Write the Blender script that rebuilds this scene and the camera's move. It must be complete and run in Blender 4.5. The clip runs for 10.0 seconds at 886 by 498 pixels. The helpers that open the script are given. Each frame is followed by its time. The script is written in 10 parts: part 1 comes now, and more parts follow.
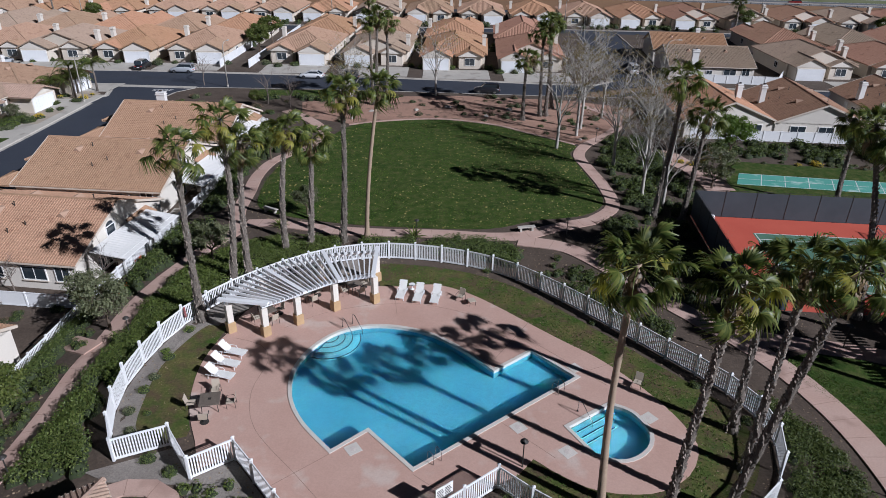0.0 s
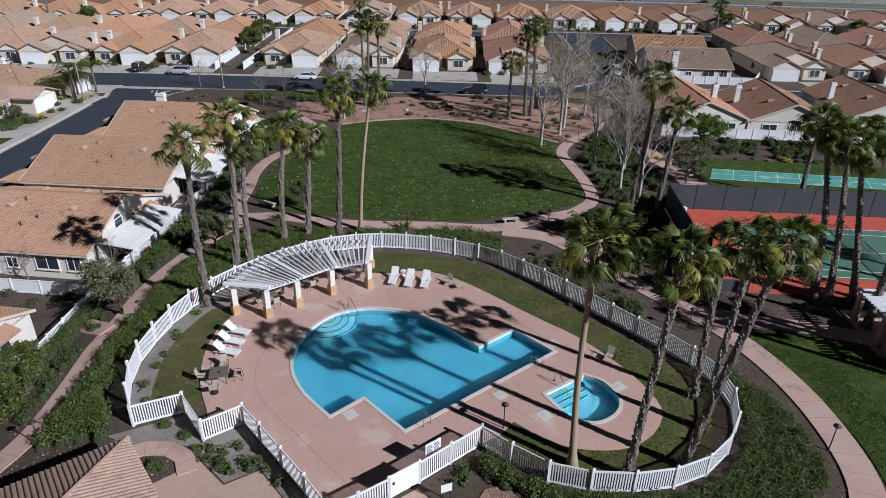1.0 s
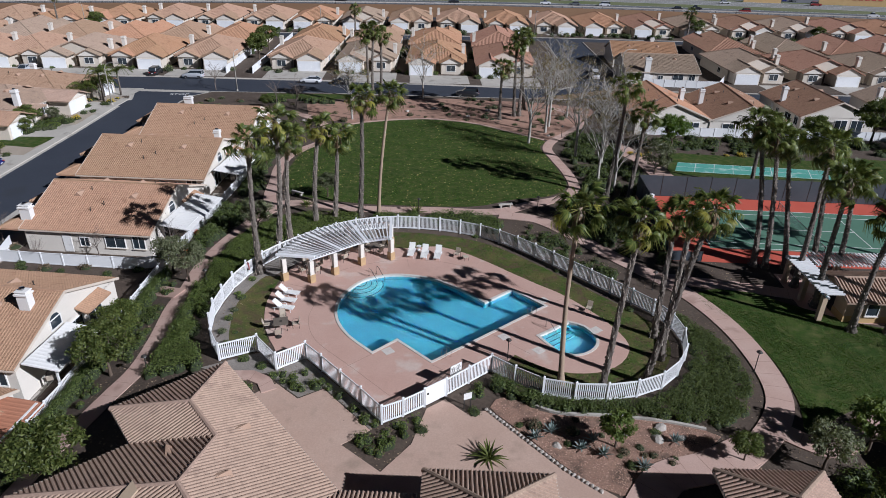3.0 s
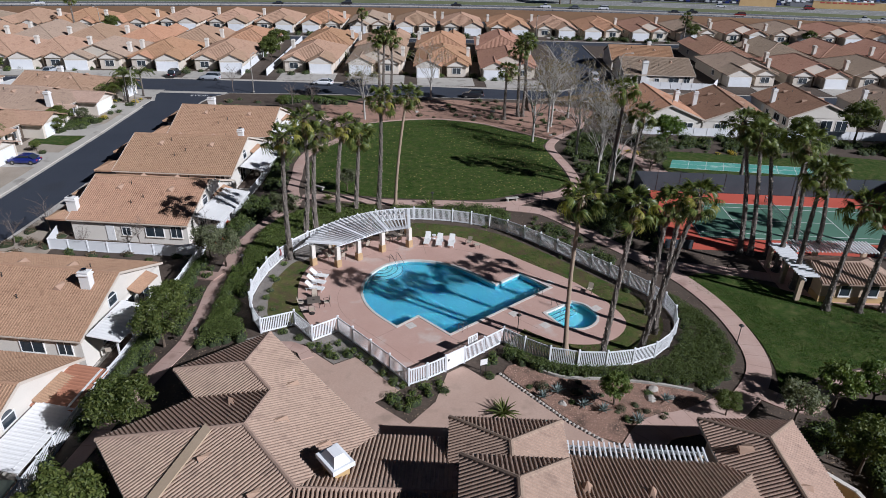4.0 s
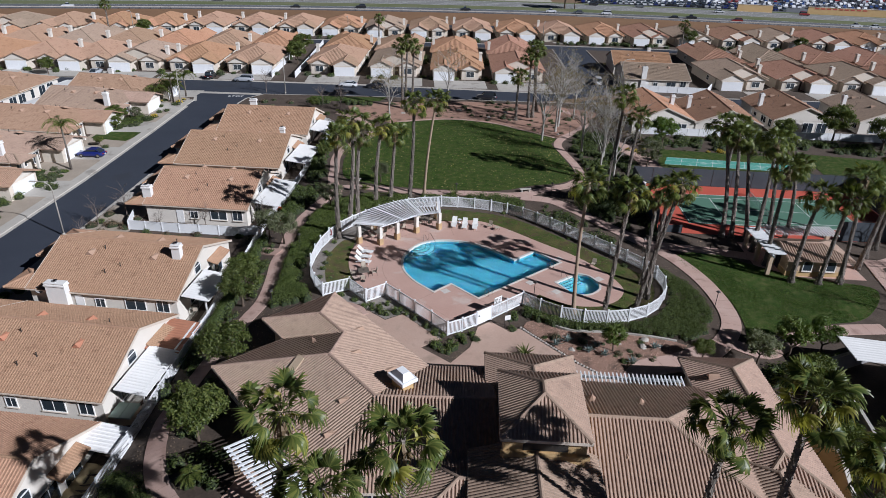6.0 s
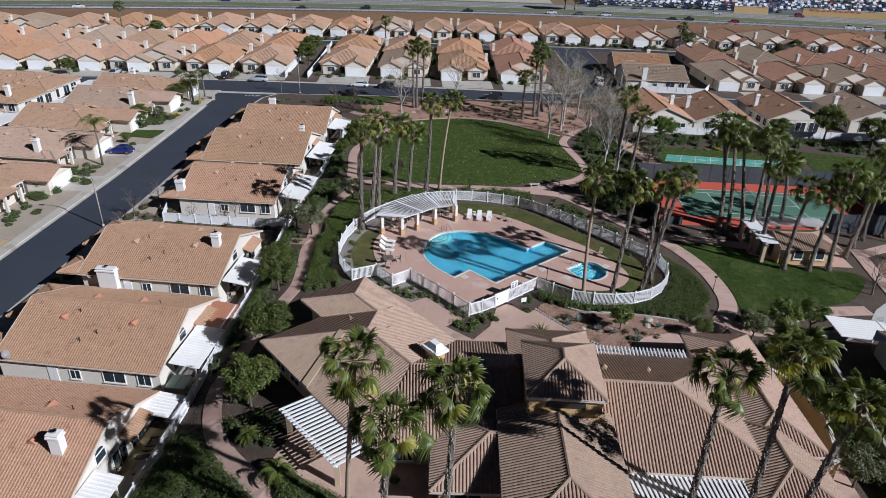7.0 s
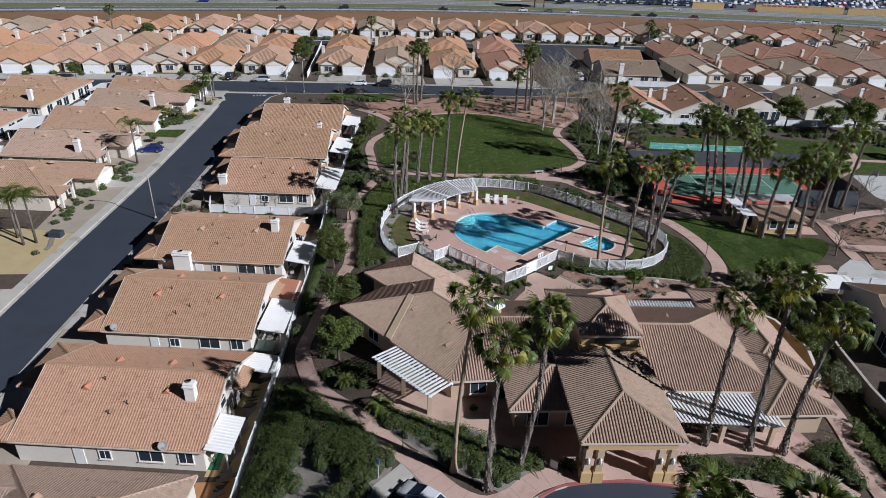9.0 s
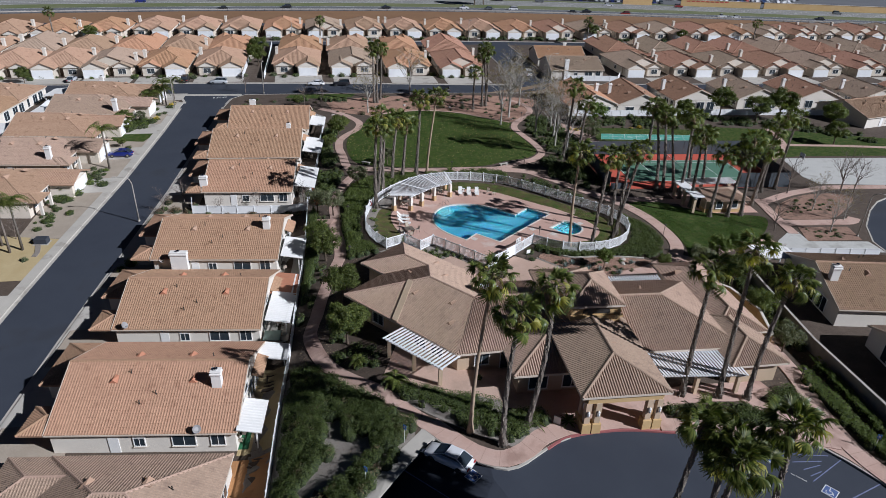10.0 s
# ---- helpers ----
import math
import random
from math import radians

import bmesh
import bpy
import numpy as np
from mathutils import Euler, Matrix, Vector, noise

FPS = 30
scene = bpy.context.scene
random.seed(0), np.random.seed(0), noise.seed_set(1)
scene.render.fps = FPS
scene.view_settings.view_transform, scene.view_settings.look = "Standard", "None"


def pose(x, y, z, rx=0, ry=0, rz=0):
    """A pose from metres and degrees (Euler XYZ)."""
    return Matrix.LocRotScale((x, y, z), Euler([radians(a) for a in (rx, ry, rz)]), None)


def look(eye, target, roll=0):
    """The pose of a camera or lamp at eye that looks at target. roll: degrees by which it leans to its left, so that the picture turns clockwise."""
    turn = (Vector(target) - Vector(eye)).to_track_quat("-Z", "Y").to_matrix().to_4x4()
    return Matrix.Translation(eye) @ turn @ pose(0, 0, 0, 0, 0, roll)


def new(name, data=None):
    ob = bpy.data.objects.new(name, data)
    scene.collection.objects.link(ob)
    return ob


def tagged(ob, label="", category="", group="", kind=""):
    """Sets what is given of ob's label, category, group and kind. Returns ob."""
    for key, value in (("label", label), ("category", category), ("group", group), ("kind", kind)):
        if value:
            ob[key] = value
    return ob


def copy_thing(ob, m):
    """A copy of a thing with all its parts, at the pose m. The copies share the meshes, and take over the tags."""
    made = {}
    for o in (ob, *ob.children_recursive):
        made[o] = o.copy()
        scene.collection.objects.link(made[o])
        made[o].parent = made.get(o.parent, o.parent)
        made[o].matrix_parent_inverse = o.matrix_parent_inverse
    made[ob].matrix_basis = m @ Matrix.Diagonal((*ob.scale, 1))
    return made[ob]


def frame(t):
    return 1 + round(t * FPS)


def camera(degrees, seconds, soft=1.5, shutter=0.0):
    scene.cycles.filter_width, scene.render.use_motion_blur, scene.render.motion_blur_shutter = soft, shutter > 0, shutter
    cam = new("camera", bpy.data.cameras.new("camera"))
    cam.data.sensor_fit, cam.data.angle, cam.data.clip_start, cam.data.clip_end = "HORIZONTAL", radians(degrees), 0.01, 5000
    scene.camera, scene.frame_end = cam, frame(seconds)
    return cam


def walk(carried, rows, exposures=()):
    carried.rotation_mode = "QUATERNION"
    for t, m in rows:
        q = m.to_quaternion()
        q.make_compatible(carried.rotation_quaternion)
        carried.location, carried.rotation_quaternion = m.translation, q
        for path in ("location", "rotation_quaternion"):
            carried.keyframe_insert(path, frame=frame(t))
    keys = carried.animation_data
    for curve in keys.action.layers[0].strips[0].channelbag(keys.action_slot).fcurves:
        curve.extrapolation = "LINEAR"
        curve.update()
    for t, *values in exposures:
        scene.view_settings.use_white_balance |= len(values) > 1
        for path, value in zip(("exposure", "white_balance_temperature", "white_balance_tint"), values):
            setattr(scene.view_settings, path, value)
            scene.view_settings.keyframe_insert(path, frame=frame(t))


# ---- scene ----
cam = camera(68.4, 10.0, soft=0.5)
PATH = [
    (0, (1.481, -4.012, 28.046), (1.483, -2.233, 27.131), 0.8),
    (0.5, (1.734, -5.938, 28.316), (1.748, -4.157, 27.405), 0.9),
    (1, (1.685, -8.16, 28.881), (1.714, -6.379, 27.971), 0.9),
    (1.5, (1.359, -10.778, 29.644), (1.403, -8.997, 28.734), 1.0),
    (2, (0.624, -13.574, 30.425), (0.685, -11.793, 29.516), 1.1),
    (2.5, (-0.289, -16.623, 31.436), (-0.214, -14.845, 30.524), 1.2),
    (4, (-3.239, -26.2, 33.983), (-3.153, -24.421, 33.075), 1.4),
    (4.5, (-4.094, -29.243, 34.941), (-4.01, -27.464, 34.031), 1.5),
    (5, (-4.953, -32.324, 35.863), (-4.87, -30.545, 34.952), 1.6),
    (5.5, (-5.864, -35.372, 36.789), (-5.783, -33.594, 35.878), 1.7),
    (7, (-9.926, -44.27, 39.236), (-9.834, -42.493, 38.322), 1.9),
    (7.5, (-11.991, -47.13, 40.003), (-11.888, -45.355, 39.087), 2.0),
    (8, (-14.471, -49.842, 40.731), (-14.347, -48.07, 39.813), 2.0),
    (8.5, (-17.311, -52.407, 41.452), (-17.154, -50.638, 40.532), 2.0),
    (9, (-20.263, -55.087, 42.435), (-20.056, -53.326, 41.51), 1.9),
    (9.5, (-23.681, -57.756, 43.423), (-23.396, -56.007, 42.495), 2.0),
    (10, (-27.574, -60.23, 44.4), (-27.184, -58.503, 43.469), 2.2),
]
walk(cam, [(t, look(eye, target, roll)) for t, eye, target, roll in PATH], exposures=[(0, 0.05, 5740, 13), (2.5, 0.10, 5770, 12.5), (5.5, 0.14, 5790, 12), (10, 0.18, 5820, 11)])

# ---- sky, sun, exposure ----
SUN_AZ, SUN_EL = -34.0, 32.5  # degrees from +x, and above the horizon
world = bpy.data.worlds.new("sky")
scene.world = world
world.use_nodes = True
wn = world.node_tree
sky = wn.nodes.new("ShaderNodeTexSky")
sky.sky_type = "NISHITA"
sky.sun_disc = False
sky.sun_elevation = radians(SUN_EL)
sky.sun_rotation = radians(90 - SUN_AZ)
sky.air_density, sky.dust_density, sky.ozone_density = 0.085, 0.0, 1.0
wn.links.new(sky.outputs[0], wn.nodes["Background"].inputs["Color"])
wn.nodes["Background"].inputs["Strength"].default_value = 0.05
sun_data = bpy.data.lights.new("sun", "SUN")
sun_data.energy, sun_data.angle, sun_data.color = 5.0, radians(0.55), (1.0, 0.98, 0.965)
sun = new("sun", sun_data)
sv = Vector((math.cos(radians(SUN_EL)) * math.cos(radians(SUN_AZ)), math.cos(radians(SUN_EL)) * math.sin(radians(SUN_AZ)), math.sin(radians(SUN_EL))))
sun.matrix_world = look(sv * 200, (0, 0, 0))

# ---- mesh helpers ----
TAU = math.pi * 2


class Mesh:
    """Collects vertices and faces; made into one mesh."""

    def __init__(self):
        self.v, self.f = [], []

    def add(self, verts, faces):
        k = len(self.v)
        self.v.extend(tuple(p) for p in verts)
        self.f.extend(tuple(i + k for i in f) for f in faces)
        return self

    def box(self, x0, y0, z0, x1, y1, z1):
        v = [(x, y, z) for z in (z0, z1) for x, y in ((x0, y0), (x1, y0), (x1, y1), (x0, y1))]
        return self.add(v, [(3, 2, 1, 0), (4, 5, 6, 7), (0, 1, 5, 4), (1, 2, 6, 5), (2, 3, 7, 6), (3, 0, 4, 7)])

    def softbox(self, x0, y0, z0, x1, y1, z1, b=0.02):
        """A box whose upper edges are rounded off."""
        v = []
        for z, d in ((z0, 0), (z1 - b, 0), (z1 - b * 0.3, b * 0.3), (z1, b)):
            v += [(x0 + d, y0 + d, z), (x1 - d, y0 + d, z), (x1 - d, y1 - d, z), (x0 + d, y1 - d, z)]
        f = [(3, 2, 1, 0), (12, 13, 14, 15)]
        for k in range(3):
            for i in range(4):
                j = (i + 1) % 4
                f.append((4 * k + i, 4 * k + j, 4 * k + 4 + j, 4 * k + 4 + i))
        return self.add(v, f)

    def beam(self, a, b, w, h):
        """A bar of rectangular section from a to b."""
        a, b = Vector(a), Vector(b)
        d = (b - a).normalized()
        s = d.cross(Vector((0, 0, 1)))
        s = s.normalized() if s.length > 1e-4 else Vector((1, 0, 0))
        u = s.cross(d).normalized()
        v = []
        for p in (a, b):
            v += [p - s * w / 2 - u * h / 2, p + s * w / 2 - u * h / 2, p + s * w / 2 + u * h / 2, p - s * w / 2 + u * h / 2]
        return self.add(v, [(3, 2, 1, 0), (4, 5, 6, 7), (0, 1, 5, 4), (1, 2, 6, 5), (2, 3, 7, 6), (3, 0, 4, 7)])

    def tube(self, pts, radii, n=8, cap=True):
        pts = [Vector(p) for p in pts]
        v, f = [], []
        for i, p in enumerate(pts):
            d = (pts[min(i + 1, len(pts) - 1)] - pts[max(i - 1, 0)]).normalized()
            s = d.cross(Vector((0.31, 0.95, 0.05))).normalized()
            u = s.cross(d)
            r = radii[i] if hasattr(radii, "__len__") else radii
            v += [p + (s * math.cos(TAU * k / n) + u * math.sin(TAU * k / n)) * r for k in range(n)]
        for i in range(len(pts) - 1):
            for k in range(n):
                j = (k + 1) % n
                f.append((i * n + k, i * n + k + n, i * n + j + n, i * n + j))
        if cap:
            f += [tuple(range(n)), tuple(range((len(pts) - 1) * n + n - 1, (len(pts) - 1) * n - 1, -1))]
        return self.add(v, f)

    def lathe(self, profile, n=16, at=(0, 0, 0)):
        v, f = [], []
        for r, z in profile:
            v += [(at[0] + r * math.cos(TAU * k / n), at[1] + r * math.sin(TAU * k / n), at[2] + z) for k in range(n)]
        for i in range(len(profile) - 1):
            for k in range(n):
                j = (k + 1) % n
                f.append((i * n + k, i * n + j, i * n + n + j, i * n + n + k))
        f.append(tuple(range(n - 1, -1, -1)))
        f.append(tuple(range((len(profile) - 1) * n, len(profile) * n)))
        return self.add(v, f)

    def slab(self, outer, z0, z1, holes=(), bottom=False):
        """A flat plate with the outline and holes given, from z0 up to z1."""
        loops = [list(outer)] + [list(h) for h in holes]
        tris = tess([[Vector((x, y, 0)) for x, y in lp] for lp in loops])
        flat = [p for lp in loops for p in lp]
        k = len(self.v)
        self.v += [(x, y, z1) for x, y in flat]
        for t in tris:
            a, b, c = (flat[i] for i in t)
            up = (b[0] - a[0]) * (c[1] - a[1]) - (b[1] - a[1]) * (c[0] - a[0]) > 0
            self.f.append(tuple(k + i for i in (t if up else t[::-1])))
        if z0 < z1:
            self.v += [(x, y, z0) for x, y in flat]
            n, s = len(flat), 0
            for li, lp in enumerate(loops):
                area = sum(lp[i][0] * lp[(i + 1) % len(lp)][1] - lp[(i + 1) % len(lp)][0] * lp[i][1] for i in range(len(lp)))
                for i in range(len(lp)):
                    a, b = s + i, s + (i + 1) % len(lp)
                    face = (k + a, k + n + a, k + n + b, k + b)
                    self.f.append(face if (area > 0) == (li > 0) else face[::-1])
                s += len(lp)
        return self

    def make(self, name, smooth=False):
        me = bpy.data.meshes.new(name)
        me.from_pydata(self.v, [], self.f)
        if smooth:
            me.polygons.foreach_set("use_smooth", [True] * len(me.polygons))
        me.update()
        return me


from mathutils.geometry import tessellate_polygon as tess


def part(name, m, material, parent=None, label="", smooth=False, at=None):
    """Links a mesh as one object, under a thing or a part where one is given."""
    me = m.make(name, smooth) if isinstance(m, Mesh) else m
    if material is not None and not me.materials:
        me.materials.append(material)
    ob = new(name, me)
    if parent is not None:
        ob.parent = parent
    if at is not None:
        ob.matrix_basis = at
    if label:
        ob["label"] = label
    return ob


def thing(name, label, category, group="", at=None, kind=""):
    ob = tagged(new(name), label, category, group, kind)
    ob.empty_display_size = 0.2
    if at is not None:
        x, y, z = at.translation
        ob.matrix_basis = Matrix.Translation((0, 0, fall(x, y))) @ at
    return ob


def lerp_knots(v, knots):
    for (a, p), (b, q) in zip(knots, knots[1:]):
        if v <= b:
            return p + (q - p) * max(0.0, (v - a) / (b - a))
    return knots[-1][1]


BACK_FENCE = ((-18.0, -33.2), (4.0, -31.0), (22.0, -29.3), (42.7, -28.0), (88.1, -23.0))  # y, x of the fence on the bank


def fall(x, y):
    """The ground's height: level round the pool, dropping over a bank to the side street, which descends southwards."""
    if y >= 103.0 or x > -14.0:
        return 0.0
    u = x - lerp_knots(y, BACK_FENCE) + 0.9 * max(0.0, -19.0 - y)
    return -0.042 * (103.0 - max(y, -18.0)) * lerp_knots(u, ((-2.2, 1.0), (-0.8, 0.85), (0.0, 0.74), (2.0, 0.48), (4.0, 0.33), (7.0, 0.2), (11.0, 0.0)))


def drape(me, deep=False):
    """Lays a flat sheet on the falling ground; deep: keeps it well under the bank."""
    bm = bmesh.new()
    bm.from_mesh(me)
    bmesh.ops.triangulate(bm, faces=bm.faces[:])

    def coarse(e):
        a, b = e.verts[0].co, e.verts[1].co
        x0, x1, y0, y1 = min(a.x, b.x), max(a.x, b.x), min(a.y, b.y), max(a.y, b.y)
        if x0 > -12 or x1 < -260 or y0 > 106 or y1 < -90:
            return False
        near = x1 > -40
        return math.hypot(a.x - b.x, a.y - b.y) > (1.8 if near and x1 - x0 < 40 and not deep else 7.0)

    for _ in range(12):
        todo = [e for e in bm.edges if coarse(e)]
        if not todo:
            break
        bmesh.ops.subdivide_edges(bm, edges=todo, cuts=1)
        bmesh.ops.triangulate(bm, faces=[f for f in bm.faces if len(f.verts) > 3])
    for v in bm.verts:
        x, y = v.co.x, v.co.y
        v.co.z += fall(x, y)
        if deep and y < 103 and x > -52:
            u = x - lerp_knots(y, BACK_FENCE)
            v.co.z -= lerp_knots(u, ((-14.0, 0.0), (-9.0, 1.6), (12.0, 1.6), (20.0, 0.0))) * min(1.0, (103 - y) / 10)
    bm.to_mesh(me)
    bm.free()


def setting(name, m, material, label, category):
    me = m.make(name)
    if any(v[0] < -14 and v[1] < 103 for v in m.v):
        drape(me, name in ("ground", "road"))
    return tagged(part(name, me, material), label, category, kind="structure")


def spline(pts, step=0.8, closed=False):
    """A smooth line of 2D points through those given."""
    out, n = [], len(pts)
    for i in range(n if closed else n - 1):
        if closed:
            p0, p1, p2, p3 = (pts[(i + k) % n] for k in (-1, 0, 1, 2))
        else:
            p0, p1, p2, p3 = pts[max(i - 1, 0)], pts[i], pts[i + 1], pts[min(i + 2, n - 1)]
        m = max(1, int(math.hypot(p2[0] - p1[0], p2[1] - p1[1]) / step))
        for k in range(m):
            t = k / m
            out.append(tuple(0.5 * (2 * b + (c - a) * t + (2 * a - 5 * b + 4 * c - d) * t * t + (3 * b - a - 3 * c + d) * t ** 3) for a, b, c, d in zip(p0, p1, p2, p3)))
    if not closed:
        out.append(tuple(pts[-1]))
    return out


def strip(line, width, side=0.0):
    """The outline of a path of the given width along a line."""
    left, right = [], []
    for i, p in enumerate(line):
        a, b = line[max(i - 1, 0)], line[min(i + 1, len(line) - 1)]
        d = math.hypot(b[0] - a[0], b[1] - a[1]) or 1
        nx, ny = -(b[1] - a[1]) / d, (b[0] - a[0]) / d
        left.append((p[0] + nx * (side + width / 2), p[1] + ny * (side + width / 2)))
        right.append((p[0] + nx * (side - width / 2), p[1] + ny * (side - width / 2)))
    return left, right


def ribbon(m, line, width, z0, z1, side=0.0):
    """A raised band along a line."""
    l, r = strip(line, width, side)
    n = len(line)
    k = len(m.v)
    for z in (z0, z1):
        m.v += [(x, y, z) for x, y in l] + [(x, y, z) for x, y in r]
    for i in range(n - 1):
        m.f.append((k + 2 * n + i, k + 3 * n + i, k + 3 * n + i + 1, k + 2 * n + i + 1))
        m.f.append((k + i + 1, k + i, k + 2 * n + i, k + 2 * n + i + 1)[::-1])
        m.f.append((k + n + i, k + n + i + 1, k + 3 * n + i + 1, k + 3 * n + i))
    m.f.append((k, k + n, k + 3 * n, k + 2 * n))
    m.f.append((k + n - 1, k + 3 * n - 1, k + 4 * n - 1, k + 2 * n - 1)[::-1])
    return m


def inside(p, poly):
    hit = False
    for i in range(len(poly)):
        (x0, y0), (x1, y1) = poly[i - 1], poly[i]
        if (y0 > p[1]) != (y1 > p[1]) and p[0] < (x1 - x0) * (p[1] - y0) / (y1 - y0) + x0:
            hit = not hit
    return hit


def resample(line, step):
    """Points at even steps along a line."""
    out, carry = [line[0]], 0.0
    for a, b in zip(line, line[1:]):
        d = math.hypot(b[0] - a[0], b[1] - a[1])
        s = step - carry
        while s <= d:
            out.append((a[0] + (b[0] - a[0]) * s / d, a[1] + (b[1] - a[1]) * s / d))
            s += step
        carry = d - (s - step)
    return out


# ---- materials ----
def surf(name, c1, c2, scale=1.0, fine=20.0, rough=0.8, bump=0.2, mid=0.5, metal=0.0, vary=0.0, world_space=False, fine_mix=0.35, spec=0.5, c3=None, spot=0.0, spot_scale=0.5, stretch=None, dist=0.02, sub=0.0):
    """A worn surface: two colours mixed by broad stains, fine grain on top, and a little relief."""
    m = bpy.data.materials.new(name)
    m.use_nodes = True
    nt = m.node_tree
    N, Lk = nt.nodes.new, nt.links.new
    b = nt.nodes["Principled BSDF"]
    if world_space:
        co = N("ShaderNodeNewGeometry").outputs["Position"]
    else:
        co = N("ShaderNodeTexCoord").outputs["Object"]
    if stretch:
        mp = N("ShaderNodeMapping")
        mp.inputs["Scale"].default_value = stretch
        Lk(co, mp.inputs["Vector"])
        co = mp.outputs[0]

    def noise_tex(s, detail):
        n = N("ShaderNodeTexNoise")
        n.inputs["Scale"].default_value, n.inputs["Detail"].default_value, n.inputs["Roughness"].default_value = s, detail, 0.6
        Lk(co, n.inputs["Vector"])
        return n.outputs["Fac"]

    def ramp(fac, lo, hi):
        r = N("ShaderNodeMapRange")
        r.inputs["From Min"].default_value, r.inputs["From Max"].default_value = lo, hi
        Lk(fac, r.inputs["Value"])
        return r.outputs[0]

    def mix(fac, a, c, mode="MIX"):
        x = N("ShaderNodeMix")
        x.data_type, x.blend_type = "RGBA", mode
        for sock, val in ((x.inputs[0], fac), (x.inputs[6], a), (x.inputs[7], c)):
            if isinstance(val, (tuple, list)):
                sock.default_value = (*val, 1.0) if len(val) == 3 else val
            elif isinstance(val, (int, float)):
                sock.default_value = val
            else:
                Lk(val, sock)
        return x.outputs[2]

    broad = ramp(noise_tex(scale, 4), 0.5 - mid / 2, 0.5 + mid / 2)
    grain = noise_tex(fine, 6)
    col = mix(broad, c1, c2)
    if c3 is not None:
        col = mix(ramp(noise_tex(spot_scale, 3), 0.62 - spot, 0.68), col, c3)
    dark = mix(1.0, col, (0.45, 0.45, 0.45), "MULTIPLY")
    col = mix(ramp(grain, 0.35, 0.7), dark, mix(0.0, col, col)) if fine_mix >= 1 else mix(fine_mix, col, mix(ramp(grain, 0.3, 0.7), dark, col))
    if vary:
        oi = N("ShaderNodeObjectInfo")
        hsv = N("ShaderNodeHueSaturation")
        r = N("ShaderNodeMapRange")
        r.inputs["To Min"].default_value, r.inputs["To Max"].default_value = 1 - vary, 1 + vary
        Lk(oi.outputs["Random"], r.inputs["Value"])
        Lk(r.outputs[0], hsv.inputs["Value"])
        r2 = N("ShaderNodeMapRange")
        r2.inputs["To Min"].default_value, r2.inputs["To Max"].default_value = 0.5 + vary * 0.05, 0.5 - vary * 0.05
        Lk(oi.outputs["Random"], r2.inputs["Value"])
        Lk(r2.outputs[0], hsv.inputs["Hue"])
        Lk(col, hsv.inputs["Color"])
        col = hsv.outputs[0]
    Lk(col, b.inputs["Base Color"])
    rr = N("ShaderNodeMapRange")
    rr.inputs["To Min"].default_value, rr.inputs["To Max"].default_value = max(0.02, rough - 0.1), min(1, rough + 0.1)
    Lk(grain, rr.inputs["Value"])
    Lk(rr.outputs[0], b.inputs["Roughness"])
    b.inputs["Metallic"].default_value = metal
    b.inputs["Specular IOR Level"].default_value = spec
    if sub:
        b.inputs["Transmission Weight"].default_value = 0.0
    if bump:
        bp = N("ShaderNodeBump")
        bp.inputs["Strength"].default_value, bp.inputs["Distance"].default_value = bump, dist
        Lk(grain, bp.inputs["Height"])
        Lk(bp.outputs[0], b.inputs["Normal"])
    return m


def leaf_mat(name, c1, c2, island=True, scale=1.5, rough=0.5, through_light=0.35):
    """Leaves: each one its own green, letting some light through."""
    m = bpy.data.materials.new(name)
    m.use_nodes = True
    nt = m.node_tree
    N, Lk = nt.nodes.new, nt.links.new
    b = nt.nodes["Principled BSDF"]
    g = N("ShaderNodeNewGeometry")
    mixc = N("ShaderNodeMix")
    mixc.data_type = "RGBA"
    mixc.inputs[6].default_value, mixc.inputs[7].default_value = (*c1, 1), (*c2, 1)
    Lk(g.outputs["Random Per Island"], mixc.inputs[0])
    oi = N("ShaderNodeObjectInfo")
    r = N("ShaderNodeMapRange")
    r.inputs["To Min"].default_value, r.inputs["To Max"].default_value = 0.78, 1.22
    Lk(oi.outputs["Random"], r.inputs["Value"])
    h = N("ShaderNodeHueSaturation")
    Lk(r.outputs[0], h.inputs["Value"])
    Lk(mixc.outputs[2], h.inputs["Color"])
    Lk(h.outputs[0], b.inputs["Base Color"])
    b.inputs["Roughness"].default_value = rough
    b.inputs["Specular IOR Level"].default_value = 0.35
    tr = N("ShaderNodeBsdfTranslucent")
    bright = N("ShaderNodeMix")
    bright.data_type, bright.blend_type = "RGBA", "MULTIPLY"
    bright.inputs[0].default_value, bright.inputs[7].default_value = 1.0, (1.3, 1.35, 0.7, 1)
    Lk(h.outputs[0], bright.inputs[6])
    Lk(bright.outputs[2], tr.inputs["Color"])
    ms = N("ShaderNodeMixShader")
    ms.inputs[0].default_value = through_light
    Lk(b.outputs[0], ms.inputs[1])
    Lk(tr.outputs[0], ms.inputs[2])
    Lk(ms.outputs[0], nt.nodes["Material Output"].inputs["Surface"])
    return m


